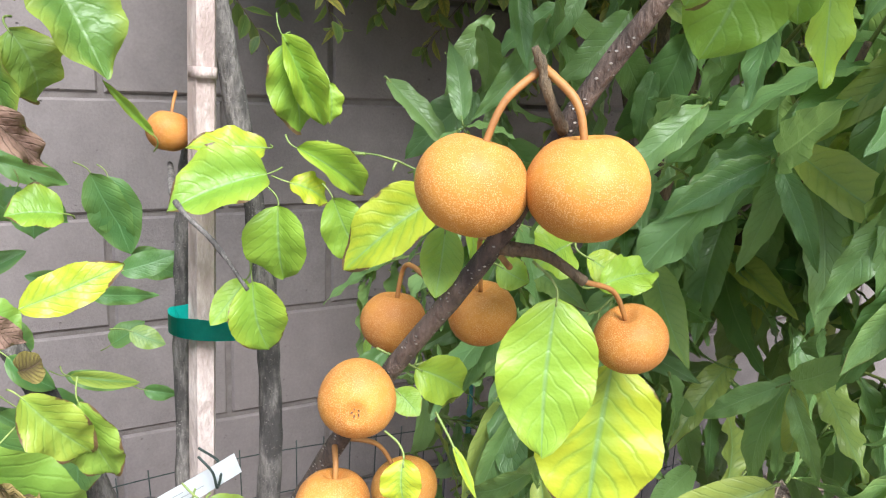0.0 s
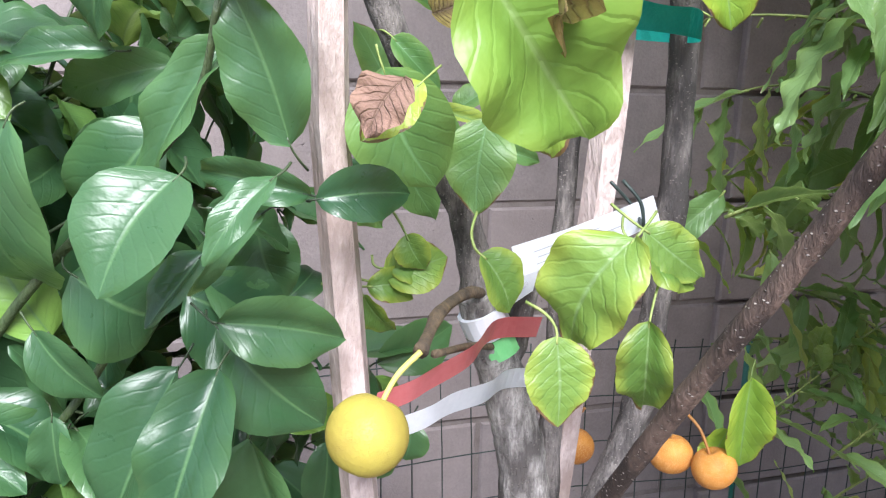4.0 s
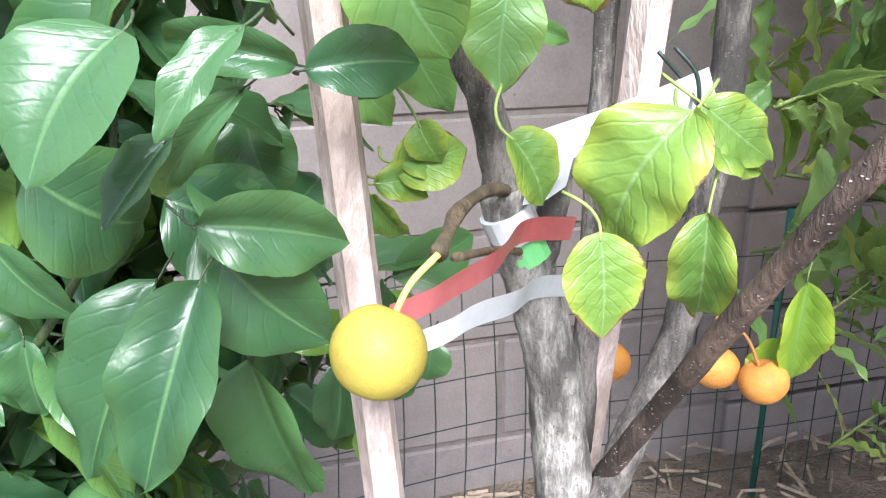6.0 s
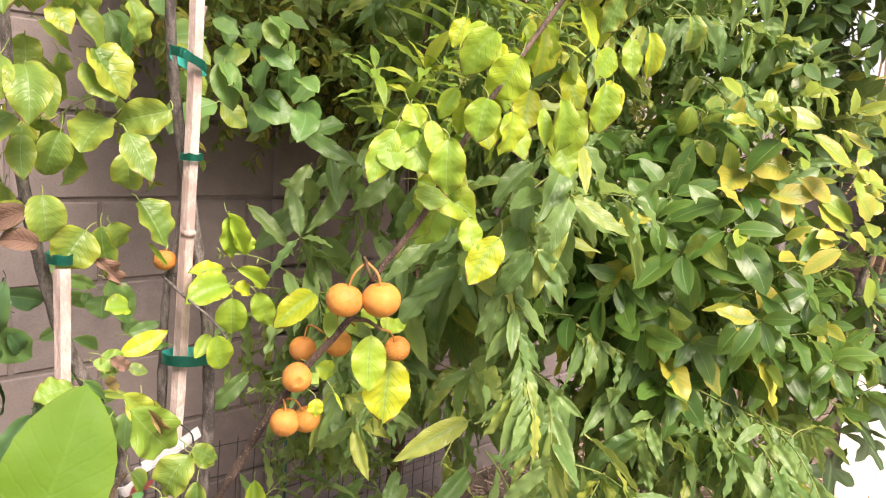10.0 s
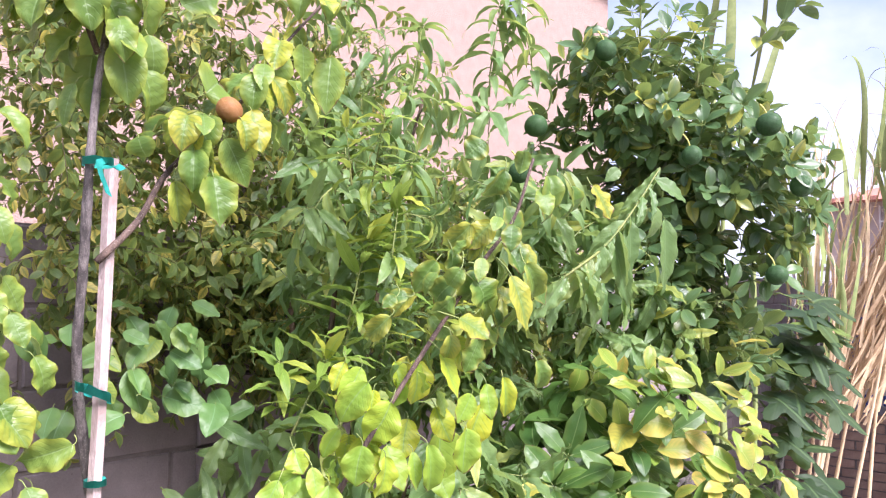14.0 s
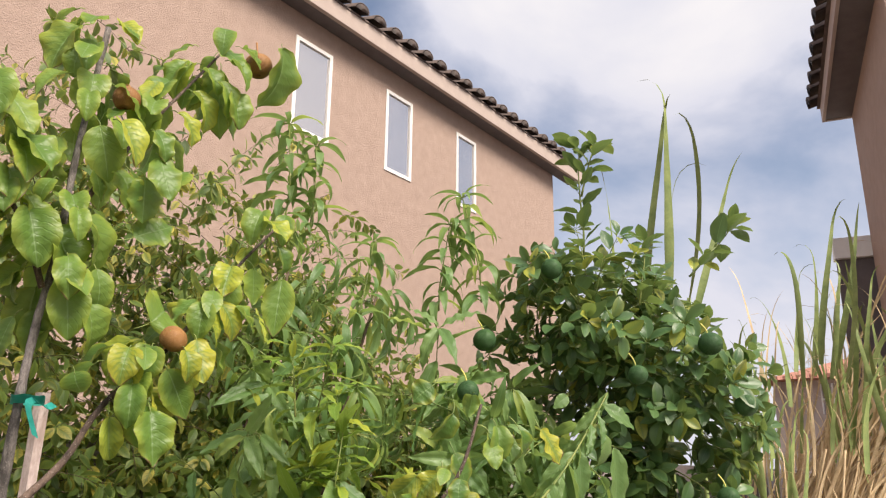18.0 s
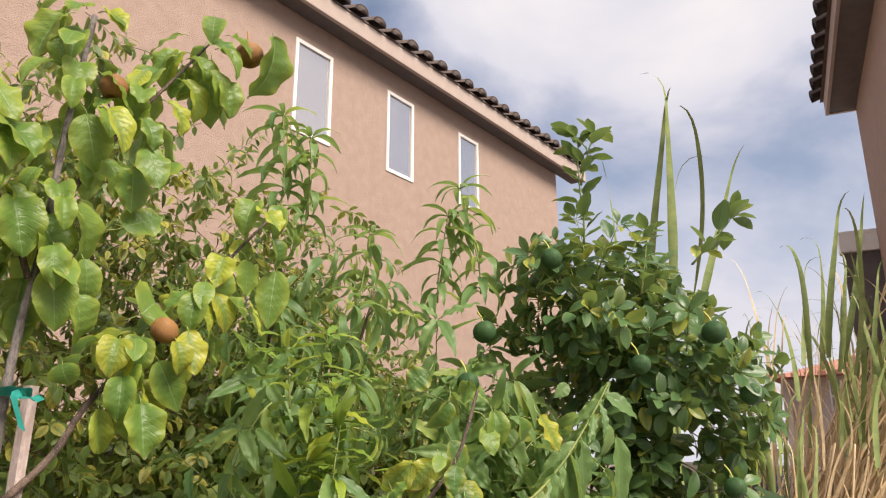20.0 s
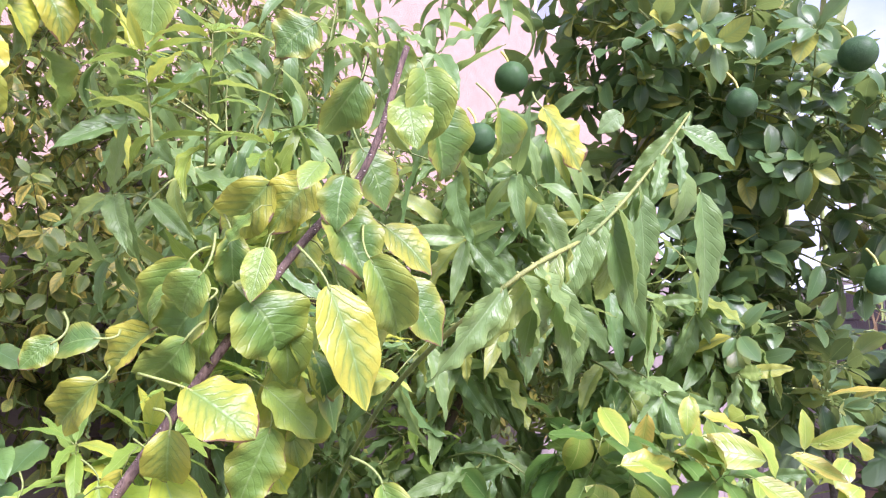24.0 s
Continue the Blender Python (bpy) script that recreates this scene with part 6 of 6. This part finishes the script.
    # pale young tips
    for k in range(15):
        p = Vector((r.uniform(0.3, 1.0), r.uniform(-1.05, -0.75), r.uniform(1.15, 1.72)))
        f.shoot(p, (r.uniform(-0.5, 0.5), r.uniform(-0.6, 0.1), 1.0), r.uniform(0.08, 0.15), TIP_SET, 0.08, 0.012, 0.0, 55, 0.004, 0.0018, 4, 0.35)
    # upright tips
    for base, tip in UPRIGHT:
        d = Vector(tip) - Vector(base)
        f.shoot(base, d, d.length, TIP_SET if tip[2] < 1.8 else ARC_SET, 0.105, 0.0105, -0.1, 62, 0.004, 0.0025, 6, 0.4)
    # the wall shows between the stakes and this tree
    f.leaves = [lm for lm in f.leaves if not open_to_wall(lm[1] @ Vector((0, 0.5, 0)))]
    f.finish(300, (0.0, -1.5, 1.1))


UPRIGHT = [
    ((0.498, -0.755, 2.02), (0.504, -0.772, 2.32)), ((0.952, -0.982, 1.95), (0.944, -0.976, 2.22)), ((0.72, -0.79, 1.90), (0.79, -0.79, 2.09)),
    ((0.54, -0.80, 2.05), (0.56, -0.81, 2.26)), ((0.86, -0.92, 1.92), (0.865, -0.92, 2.14)), ((0.534, -0.916, 1.50), (0.55, -0.907, 1.69)),
    ((0.45, -0.88, 1.38), (0.467, -0.888, 1.56)), ((0.30, -0.9, 1.20), (0.36, -0.92, 1.33)),
]
peach_tree()


def citrus_crown(f, meshes, centre, radii, count, size, tuft, length, squash=0.25, hang=0.3, step=0.022):
    r = f.rnd
    c = Vector(centre)
    for k in range(count):
        while True:
            o = Vector((r.uniform(-1, 1), r.uniform(-1, 1), r.uniform(-1, 1)))
            if 0.3 < o.length < 1:
                break
        p = c + Vector((o.x * radii[0], o.y * radii[1], o.z * radii[2]))
        d = o.normalized() + Vector((r.uniform(-0.5, 0.5), r.uniform(-0.5, 0.5), r.uniform(-0.1, 0.9)))
        f.shoot(p - d.normalized() * length * 0.7, d, length * r.uniform(0.6, 1.2), meshes, size, step, squash, 60, 0.008, 0.002, tuft, hang)


def lemon_tree():
    tree = thing("lemon_tree", (0.98, -0.98, GROUND), "lemon tree with bright green and yellowing leaves", "fruit tree")
    tube_part("trunk", [(0.90, -1.00, GROUND - 0.03), (0.905, -1.0, 0.2), (0.93, -1.0, 0.42), (1.0, -1.02, 0.75)], 0.026, 0.015, BARK, tree, "grey-brown trunk", knob=0.15)
    tube_part("limb", [(0.93, -1.0, 0.40), (0.85, -1.08, 0.62), (0.82, -1.2, 0.9)], 0.014, 0.006, BARK, tree, knob=0.15)
    tube_part("limb", [(0.98, -1.01, 0.6), (1.15, -1.1, 0.85), (1.3, -1.2, 1.0)], 0.013, 0.006, BARK, tree, knob=0.15)
    f = Foliage(tree, GREEN_TWIG, 31)
    citrus_crown(f, LEMON_SET, (0.95, -1.12, 0.98), (0.32, 0.28, 0.30), 95, 0.10, 4, 0.16, 0.4, 0.75)
    citrus_crown(f, LEMON_SET, (1.30, -1.22, 0.84), (0.28, 0.22, 0.24), 60, 0.085, 4, 0.16, 0.4, 0.75)
    for rows in (LEMON_YELLOW, LEMON_YELLOW_MORE):
        f.placed(YOUNG_SET, rows, 0.5, 0.01)
    r = f.rnd
    for k in range(54):
        p = Vector((r.uniform(0.72, 1.28), r.uniform(-1.50, -1.25), r.uniform(1.06, 1.36)))
        f.leaf(YOUNG_SET, p, (r.uniform(-1, 1), r.uniform(-0.8, 0.3), r.uniform(-0.6, 0.5)), (r.uniform(-0.7, 0.2), -0.7, 0.9), r.uniform(0.05, 0.075), 0.008)
    f.finish(300, (0.0, -1.9, 1.3))


lemon_tree()


def orange_tree():
    tree = thing("orange_tree", (1.5, -1.12, GROUND), "orange tree with dark leaves and unripe green oranges", "fruit tree")
    tube_part("trunk", [(1.5, -1.12, GROUND - 0.03), (1.49, -1.12, 0.5), (1.46, -1.14, 1.0), (1.44, -1.16, 1.5)], 0.03, 0.018, BARK, tree, "grey-brown trunk", knob=0.1)
    f = Foliage(tree, GREEN_TWIG, 41)
    citrus_crown(f, ORANGE_SET, (1.44, -1.20, 1.74), (0.25, 0.28, 0.34), 150, 0.068, 5, 0.13)
    citrus_crown(f, ORANGE_SET, (1.16, -1.12, 1.98), (0.2, 0.2, 0.2), 60, 0.062, 5, 0.13)
    citrus_crown(f, ORANGE_SET, (1.34, -1.15, 1.48), (0.22, 0.2, 0.22), 50, 0.066, 4, 0.13)
    citrus_crown(f, ORANGE_SET, (1.50, -1.22, 1.36), (0.16, 0.16, 0.16), 26, 0.068, 4, 0.12)
    for s, d, l in (((1.12, -1.18, 2.08), (-0.1, -0.1, 1), 0.30), ((1.08, -1.20, 2.22), (0.1, -0.15, 1), 0.14), ((1.25, -1.40, 2.02), (0.5, -0.5, 0.7), 0.20), ((1.19, -1.29, 1.95), (0.1, -0.1, 1), 0.16)):
        f.shoot(s, d, l, ORANGE_SET, 0.07, 0.018, 0.0, 50, 0.008, 0.003, 5, 0.1)
    f.finish(300, (0.0, -1.9, 1.9))
    shapes = [fruit_mesh("orange", ORANGE, 0.96, s, 0.02) for s in (4, 5)]
    for i, (c, size) in enumerate((((1.007, -1.148, 2.023), 0.052), ((1.232, -1.442, 1.847), 0.056), ((1.298, -1.492, 1.708), 0.055), ((0.943, -0.997, 1.855), 0.055), ((0.795, -1.050, 1.718), 0.049), ((1.270, -1.441, 1.502), 0.049), ((1.066, -1.326, 1.764), 0.046))):
        fruit(tree, "orange", shapes[i % 2], c, size, (c[0], c[1] + 0.02, c[2] + 0.05), (0, 0.2, 1), GREENSTEM, "", False)


orange_tree()


def left_citrus():
    tree = thing("citrus_tree", (-0.55, -0.7, GROUND), "young citrus tree with large glossy dark green leaves", "fruit tree")
    tube_part("trunk", [(-0.55, -0.7, GROUND - 0.03), (-0.54, -0.7, 0.2), (-0.5, -0.70, 0.45), (-0.44, -0.72, 0.70), (-0.36, -0.76, 0.87)], 0.009, 0.0024, CITRUS_TWIG, tree, "dark green-brown trunk", knob=0.1)
    tube_part("limb", [(-0.52, -0.71, 0.4), (-0.6, -0.78, 0.62), (-0.62, -0.82, 0.85)], 0.005, 0.0022, CITRUS_TWIG, tree)
    f = Foliage(tree, CITRUS_TWIG, 51)
    tube_part("limb", [(-0.36, -0.76, 0.86), (-0.274, -0.790, 0.920), (-0.264, -0.800, 0.966), (-0.256, -0.810, 1.006)], 0.0024, 0.0014, CITRUS_TWIG, tree)
    tube_part("limb", [(-0.5, -0.72, 0.5), (-0.36, -0.80, 0.70), (-0.27, -0.87, 0.80), (-0.25, -0.90, 0.86)], 0.0035, 0.0015, CITRUS_TWIG, tree)
    tube_part("limb", [(-0.5, -0.72, 0.42), (-0.38, -0.78, 0.58), (-0.30, -0.81, 0.70), (-0.29, -0.81, 0.80)], 0.0035, 0.0015, CITRUS_TWIG, tree)
    citrus_crown(f, CITRUS_SET, (-0.50, -0.66, 0.60), (0.24, 0.13, 0.36), 52, 0.085, 3, 0.16, 0.6, 0.7, 0.03)
    citrus_crown(f, CITRUS_SET, (-0.42, -0.72, 0.40), (0.20, 0.10, 0.25), 30, 0.085, 3, 0.16, 0.6, 0.7, 0.03)
    citrus_crown(f, CITRUS_SET, (-0.44, -0.64, 0.76), (0.20, 0.10, 0.20), 46, 0.085, 3, 0.14, 0.6, 0.7, 0.028)
    citrus_crown(f, CITRUS_SET, (-0.36, -0.58, 0.62), (0.20, 0.08, 0.28), 44, 0.085, 3, 0.14, 0.6, 0.7, 0.028)
    for rows in (CITRUS_NEAR, CITRUS_LOW, CITRUS_FRONT, CITRUS_FRONT_MORE):
        f.placed(CITRUS_SET, rows, 0.52, 0.012)
    # a long shoot reaching towards the path
    tube_part("limb", [(-0.62, -0.76, 0.45), (-0.85, -1.0, 0.60), (-0.80, -1.35, 0.84), (-0.58, -1.58, 0.97), (-0.472, -1.564, 1.042)], 0.004, 0.0012, CITRUS_TWIG, tree)
    near_leaf = leaf_mesh("citrus_leaf", SHOOT_LEAF, 0.62, curl=0.2, fold=0.25, wave=0.02, belly=0.5, rows=20, cols=6, pleat=0.02, tip=0.8, serrate=0.01)
    for base, tip, w in (((-0.479, -1.556, 1.039), (-0.456, -1.566, 1.107), 0.56), ((-0.469, -1.598, 1.013), (-0.438, -1.619, 1.066), 0.62), ((-0.455, -1.610, 1.026), (-0.412, -1.661, 1.008), 0.3)):
        base, tip = Vector(base), Vector(tip)
        f.leaves.append((near_leaf, leaf_matrix(base, tip - base, (-0.3, -0.9, 0.3), (tip - base).length * 1.04) @ Matrix.Diagonal((w / 0.62, 1, 1, 1))))
    f.finish(300, (-0.3, -1.5, 0.9), petiole_material=CITRUS_TWIG)
    fruit(tree, "lime", fruit_mesh("lime", ORANGE, 1.0, 9, 0.01), (-0.325, -0.80, 0.525), 0.045, (-0.325, -0.79, 0.56), (0, 0.2, 1), GREENSTEM, "dark green unripe citrus fruit", False)


left_citrus()


def vine_hedge():
    hedge = thing("hedge", (0.6, 0.1, WALL_TOP), "dense small-leaved climbing hedge hanging over the block wall", "hedge")
    f = Foliage(hedge, TWIG, 61)
    r = f.rnd
    for k in range(2500):
        x = r.uniform(0.12, 2.2)
        top = 2.54 - 0.62 * max(0.0, x - 0.65) + 0.10 * math.sin(x * 7) + 0.05 * math.sin(x * 19)
        z = top - (top - 1.22) * r.random() ** 0.9
        low = 1.36 + 0.14 * math.sin(x * 5 + 1.0)
        if (z < low and r.random() < 0.8) or (z > top - 0.24 and r.random() < 0.6):
            continue
        y = r.uniform(-0.40, 0.30) if z > WALL_TOP + 0.05 else r.uniform(-0.42 if z > 1.45 else -0.26, -0.06)
        d = Vector((r.uniform(-1, 1), r.uniform(-1.2, 0.3), r.uniform(-1.0, 0.8)))
        f.shoot((x, y, z), d, r.uniform(0.10, 0.22), VINE_SET, 0.041, 0.013, 0.8, 60, 0.003, 0.001, 3, 0.5)
    f.finish(0, name="leaf")


vine_hedge()


def blade_mesh(name, material, length, width, bend, seed):
    """A long grass blade that leans with bend and nods at its tip."""
    rnd = random.Random(seed)
    verts, faces, n = [], [], 20
    p, nod, turn = Vector((0, 0, 0)), rnd.uniform(0.4, 2.6), rnd.uniform(-0.8, 0.8)
    for i in range(n + 1):
        t = i / n
        w = width * (1 - t) ** 0.7 * (0.6 + 0.4 * min(1, t * 5))
        a = 0.8 * bend * t * t + nod * max(0.0, (t - 0.72) / 0.28) ** 2
        tw = rnd.uniform(0.8, 1.2) * t + turn
        d = Vector((math.cos(tw), math.sin(tw), 0))
        verts += [p - d * w, p + Vector((0, 0.3 * w, 0)), p + d * w]
        p = p + Vector((math.sin(a), 0.12 * math.sin(3 * t + seed), math.cos(a))) * (length / n)
    for i in range(n):
        a = i * 3
        faces += [(a, a + 1, a + 4, a + 3), (a + 1, a + 2, a + 5, a + 4)]
    return mesh_of(name, verts, faces, material, True)


def cane_clump():
    clump = thing("sugarcane", (4.6, -0.8, GROUND), "tall leaning clump of sugarcane with dry straw-coloured leaves", "cane")
    rnd = random.Random(71)
    inverse = parent_inverse(clump)
    dry = [blade_mesh("dry_leaf", DRY, rnd.uniform(1.0, 1.8), 0.015, b, s) for s, b in enumerate((0.2, 0.6, 1.2, 2.0, 2.6, 0.9, 1.6, 3.0))]
    green = [blade_mesh("cane_leaf", CANE, 1.2, 0.03, b, s) for s, b in enumerate((0.0, 0.25, 0.6, 1.4, 2.2))]

    def put(me, x, y, z, rx, ry, rz, s=1.0):
        ob = new(me.name.split(".")[0], me)
        ob.parent, ob.matrix_parent_inverse = clump, inverse
        ob.matrix_basis = pose(x, y, z, rx, ry) @ Matrix.Rotation(radians(rz), 4, "Z") @ Matrix.Scale(s, 4)
    for k in range(300):
        h = rnd.uniform(0.62, 1.6)
        put(rnd.choice(dry), 4.60 + rnd.gauss(0, 0.15) + 0.1 * h, -0.62 - 0.30 * h + rnd.gauss(0, 0.15), h, rnd.gauss(20, 9), rnd.gauss(10, 9), rnd.uniform(0, 360), rnd.uniform(0.5, 1.0))
    for k in range(46):
        put(rnd.choice(green), 4.5 + rnd.gauss(0, 0.22), -1.25 + rnd.gauss(0, 0.2), rnd.uniform(1.5, 2.2), rnd.gauss(4, 7), rnd.gauss(0, 7), rnd.uniform(0, 360), rnd.uniform(0.6, 0.95))
    for k in range(34):
        put(rnd.choice(green + dry[:3]), 4.1 + rnd.gauss(0, 0.08), -0.82 + rnd.gauss(0, 0.08), rnd.uniform(1.0, 1.7), rnd.gauss(0, 6), rnd.gauss(0, 6), rnd.uniform(0, 360), rnd.uniform(0.5, 0.8))
    for k, (x, y, z, s, rx, ry) in enumerate(((3.10, -0.70, 2.45, 0.98, 6, -4), (2.95, -0.48, 2.35, 0.72, 0, -6), (3.12, -0.78, 2.35, 0.9, 9, 0), (3.02, -0.6, 2.3, 1.0, 5, -3), (3.15, -0.80, 2.3, 0.75, 12, 4), (3.08, -0.70, 2.2, 0.85, 0, 0))):
        put(green[k % 3], x, y, z, rx, ry, 90 + 40 * k, s)
    for k in range(9):
        x, y = rnd.gauss(4.66, 0.12), rnd.gauss(-0.68, 0.12)
        tube_part("stalk", [(x, y, GROUND), (x - 0.03 + rnd.gauss(0, 0.04), y - 0.2 + rnd.gauss(0, 0.04), 1.0), (x - 0.06 + rnd.gauss(0, 0.08), y - 0.35 + rnd.gauss(0, 0.08), 1.7)], 0.012, 0.006, DRY, clump, sides=8, knob=0.1)
    for k in range(7):
        x, y = rnd.gauss(3.08, 0.1), rnd.gauss(-0.66, 0.1)
        tube_part("stalk", [(x, y, GROUND), (x + rnd.gauss(0, 0.03), y + rnd.gauss(0, 0.03), 1.2), (x + rnd.gauss(0, 0.05), y + rnd.gauss(0, 0.05), 2.4)], 0.013, 0.009, CANE, clump, sides=8, knob=0.1)


def fig_leaf(seed):
    """A deeply lobed blade of length 1 along +Y."""
    rnd = random.Random(seed)
    verts, uvs, faces = [(0, 0.42, 0.02)], [(0.5, 0.42)], []
    n = 44
    for k in range(n):
        a = 2 * math.pi * k / n
        lobe = 0.5 + 0.5 * math.cos(5 * a)
        rr = (0.22 + 0.34 * lobe ** 1.3) * (1.0 if math.cos(a) > -0.8 else 0.7) * rnd.uniform(0.94, 1.06)
        x, y = rr * math.sin(a) * 0.95, 0.42 + rr * math.cos(a)
        verts.append((x, y, -0.25 * (x * x + (y - 0.3) ** 2) + 0.02 * rnd.uniform(-1, 1)))
        uvs.append((0.5 + x, min(1, max(0, y))))
    mid = [(v[0] * 0.5, 0.42 + (v[1] - 0.42) * 0.5, v[2] * 0.4 + 0.02) for v in verts[1:]]
    verts += mid
    uvs += [(0.5 + m[0], m[1]) for m in mid]
    for k in range(n):
        j = (k + 1) % n
        faces += [(1 + k, 1 + n + k, 1 + n + j, 1 + j), (0, 1 + n + j, 1 + n + k)]
    return mesh_of("fig_leaf", verts, faces, FIG_LEAF, True, uvs)


def fig_tree():
    tree = thing("fig_tree", (1.98, -1.12, GROUND), "young fig tree with lobed dull green leaves", "fruit tree")
    shapes = [fig_leaf(s) for s in range(4)]
    rnd = random.Random(81)
    inverse = parent_inverse(tree)
    for i, pts in enumerate(([(1.98, -1.12, GROUND), (1.95, -1.14, 0.5), (1.90, -1.15, 1.0), (1.86, -1.14, 1.34)], [(1.96, -1.13, 0.4), (2.02, -1.2, 0.8), (2.05, -1.24, 1.2), (2.06, -1.26, 1.45)], [(1.97, -1.12, 0.2), (2.08, -1.2, 0.5), (2.16, -1.28, 0.8)])):
        tube_part("stem", pts, 0.014, 0.007, BARK, tree, knob=0.1)
        line = smooth_path(pts, 8)
        for k in range(26):
            p = line[rnd.randrange(len(line) // 3, len(line))]
            o = Vector((rnd.uniform(-1, 0.6), rnd.uniform(-1, 0.6), rnd.uniform(-0.3, 0.4))).normalized()
            ob = new("fig_leaf", rnd.choice(shapes))
            ob.parent, ob.matrix_parent_inverse = tree, inverse
            ob.matrix_basis = leaf_matrix(p + o * 0.07, o + Vector((0, 0, -0.4)), (-0.3, -0.5, 0.9), rnd.uniform(0.15, 0.23))
            v, f = tube([p, p + o * 0.05 + Vector((0, 0, 0.01)), p + o * 0.075], 0.002, 0.0015, 5)
            part("petiole", mesh_of("petiole", v, f, PETIOLE, True), None, tree)


fig_tree()


def strip(name, pts, half, material, parent, thick=0.0006, label=""):
    """A band through points; half: from the middle to one rim."""
    bm = bmesh.new()
    h = Vector(half)
    row = [(bm.verts.new(Vector(p) - h), bm.verts.new(Vector(p) + h)) for p in pts]
    for a, b in zip(row, row[1:]):
        bm.faces.new((a[0], b[0], b[1], a[1]))
    bmesh.ops.solidify(bm, geom=bm.faces[:], thickness=thick)
    return part(name, bm, material, parent, label)


def labels():
    tag = thing("plant_label", (-0.06, -0.86, 0.745), "white plastic plant label with small printed lines tied to a stake", "plant label")
    a, b = Vector((-0.100, -0.868, 0.729)), Vector((-0.001, -0.846, 0.752))
    up = Vector((-0.0027, 0.001, 0.0082))
    strip("card", [a, a.lerp(b, 0.33) + Vector((0, -0.004, 0)), a.lerp(b, 0.66) + Vector((0, -0.003, 0)), b], up, PAPER, tag)
    for k, (s, e, o) in enumerate(((0.10, 0.55, 0.4), (0.12, 0.7, 0.0), (0.1, 0.62, -0.4))):
        strip("line", [a.lerp(b, s) + up * o + Vector((0, -0.0055, 0)), a.lerp(b, e) + up * o + Vector((0, -0.0058, 0))], up * 0.035, INK, tag, 0.0003)
    v, f = tube(smooth_path([(-0.035, -0.862, 0.772), (-0.026, -0.868, 0.760), (-0.022, -0.866, 0.745), (-0.014, -0.842, 0.752), (-0.03, -0.84, 0.768)]), 0.0011, 0.0011, 6)
    part("wire", mesh_of("wire", v, f, WIRE, True), None, tag)
    tag = thing("plant_label", (-0.072, -0.812, 0.695), "white nursery tag with a dark oval mark on the trunk", "plant label")
    strip("card", [(-0.086, -0.808, 0.694), (-0.075, -0.815, 0.698), (-0.062, -0.812, 0.704)], (0.002, 0, 0.009), PAPER, tag)
    bm = bmesh.new()
    outer = [bm.verts.new((-0.076 + 0.006 * math.cos(k * 0.393) + 0.002 * math.sin(k * 0.393), -0.8165, 0.698 + 0.0035 * math.sin(k * 0.393) + 0.003 * math.cos(k * 0.393))) for k in range(16)]
    bm.faces.new(outer)
    part("mark", bm, INK, tag)
    band = thing("graft_band", (-0.085, -0.79, 0.66), "white and green band wrapped round the pear trunk", "band")
    for z0, z1, m in ((0.662, 0.678, PAPER), (0.648, 0.6615, GREENBAND)):
        t0, t1 = (z0 - 0.631) / 0.069, (z1 - 0.631) / 0.069
        p0, p1 = Vector((-0.069, -0.79, 0.631)).lerp(Vector((-0.102, -0.79, 0.70)), t0), Vector((-0.069, -0.79, 0.631)).lerp(Vector((-0.102, -0.79, 0.70)), t1)
        v, f = tube([p0, p0.lerp(p1, 0.5), p1], 0.0162, 0.0158, 18, 0.03)
        part("wrap", mesh_of("wrap", v, f, m, False), None, band)
    for pts, m, lab in (([(-0.176, -0.860, 0.650), (-0.158, -0.866, 0.658), (-0.144, -0.862, 0.663), (-0.117, -0.85, 0.670), (-0.090, -0.815, 0.672), (-0.055, -0.805, 0.668)], PINK, "pink plastic ribbon looped round the pear trunk"),
                        ([(-0.163, -0.865, 0.637), (-0.148, -0.868, 0.643), (-0.132, -0.862, 0.647), (-0.105, -0.845, 0.644), (-0.080, -0.815, 0.638), (-0.045, -0.80, 0.630)], PAPER, "white plastic ribbon looped round the pear trunk")):
        ob = thing("ribbon", pts[0], lab, "ribbon", "ribbons on the trunk")
        strip("band", smooth_path(pts, 6), (0.001, -0.002, 0.0075), m, ob)


labels()


def small_things():
    tarp = thing("bin", (5.6, -1.25, GROUND), "teal plastic bin standing behind the sugarcane", "bin")
    bm = bmesh.new()
    bmesh.ops.create_cone(bm, cap_ends=True, segments=20, radius1=0.22, radius2=0.27, depth=1.55, matrix=Matrix.Translation((5.6, -1.35, GROUND + 0.775)))
    part("body", bm, TEAL, tarp, bevel=0.01)
    bm = bmesh.new()
    bmesh.ops.create_cone(bm, cap_ends=True, segments=20, radius1=0.29, radius2=0.27, depth=0.06, matrix=Matrix.Translation((5.6, -1.35, GROUND + 1.585)))
    part("lid", bm, TEAL, tarp)


small_things()

cane_clump()

# ---- pieces of the wall ----
lay_blocks()
pilaster()
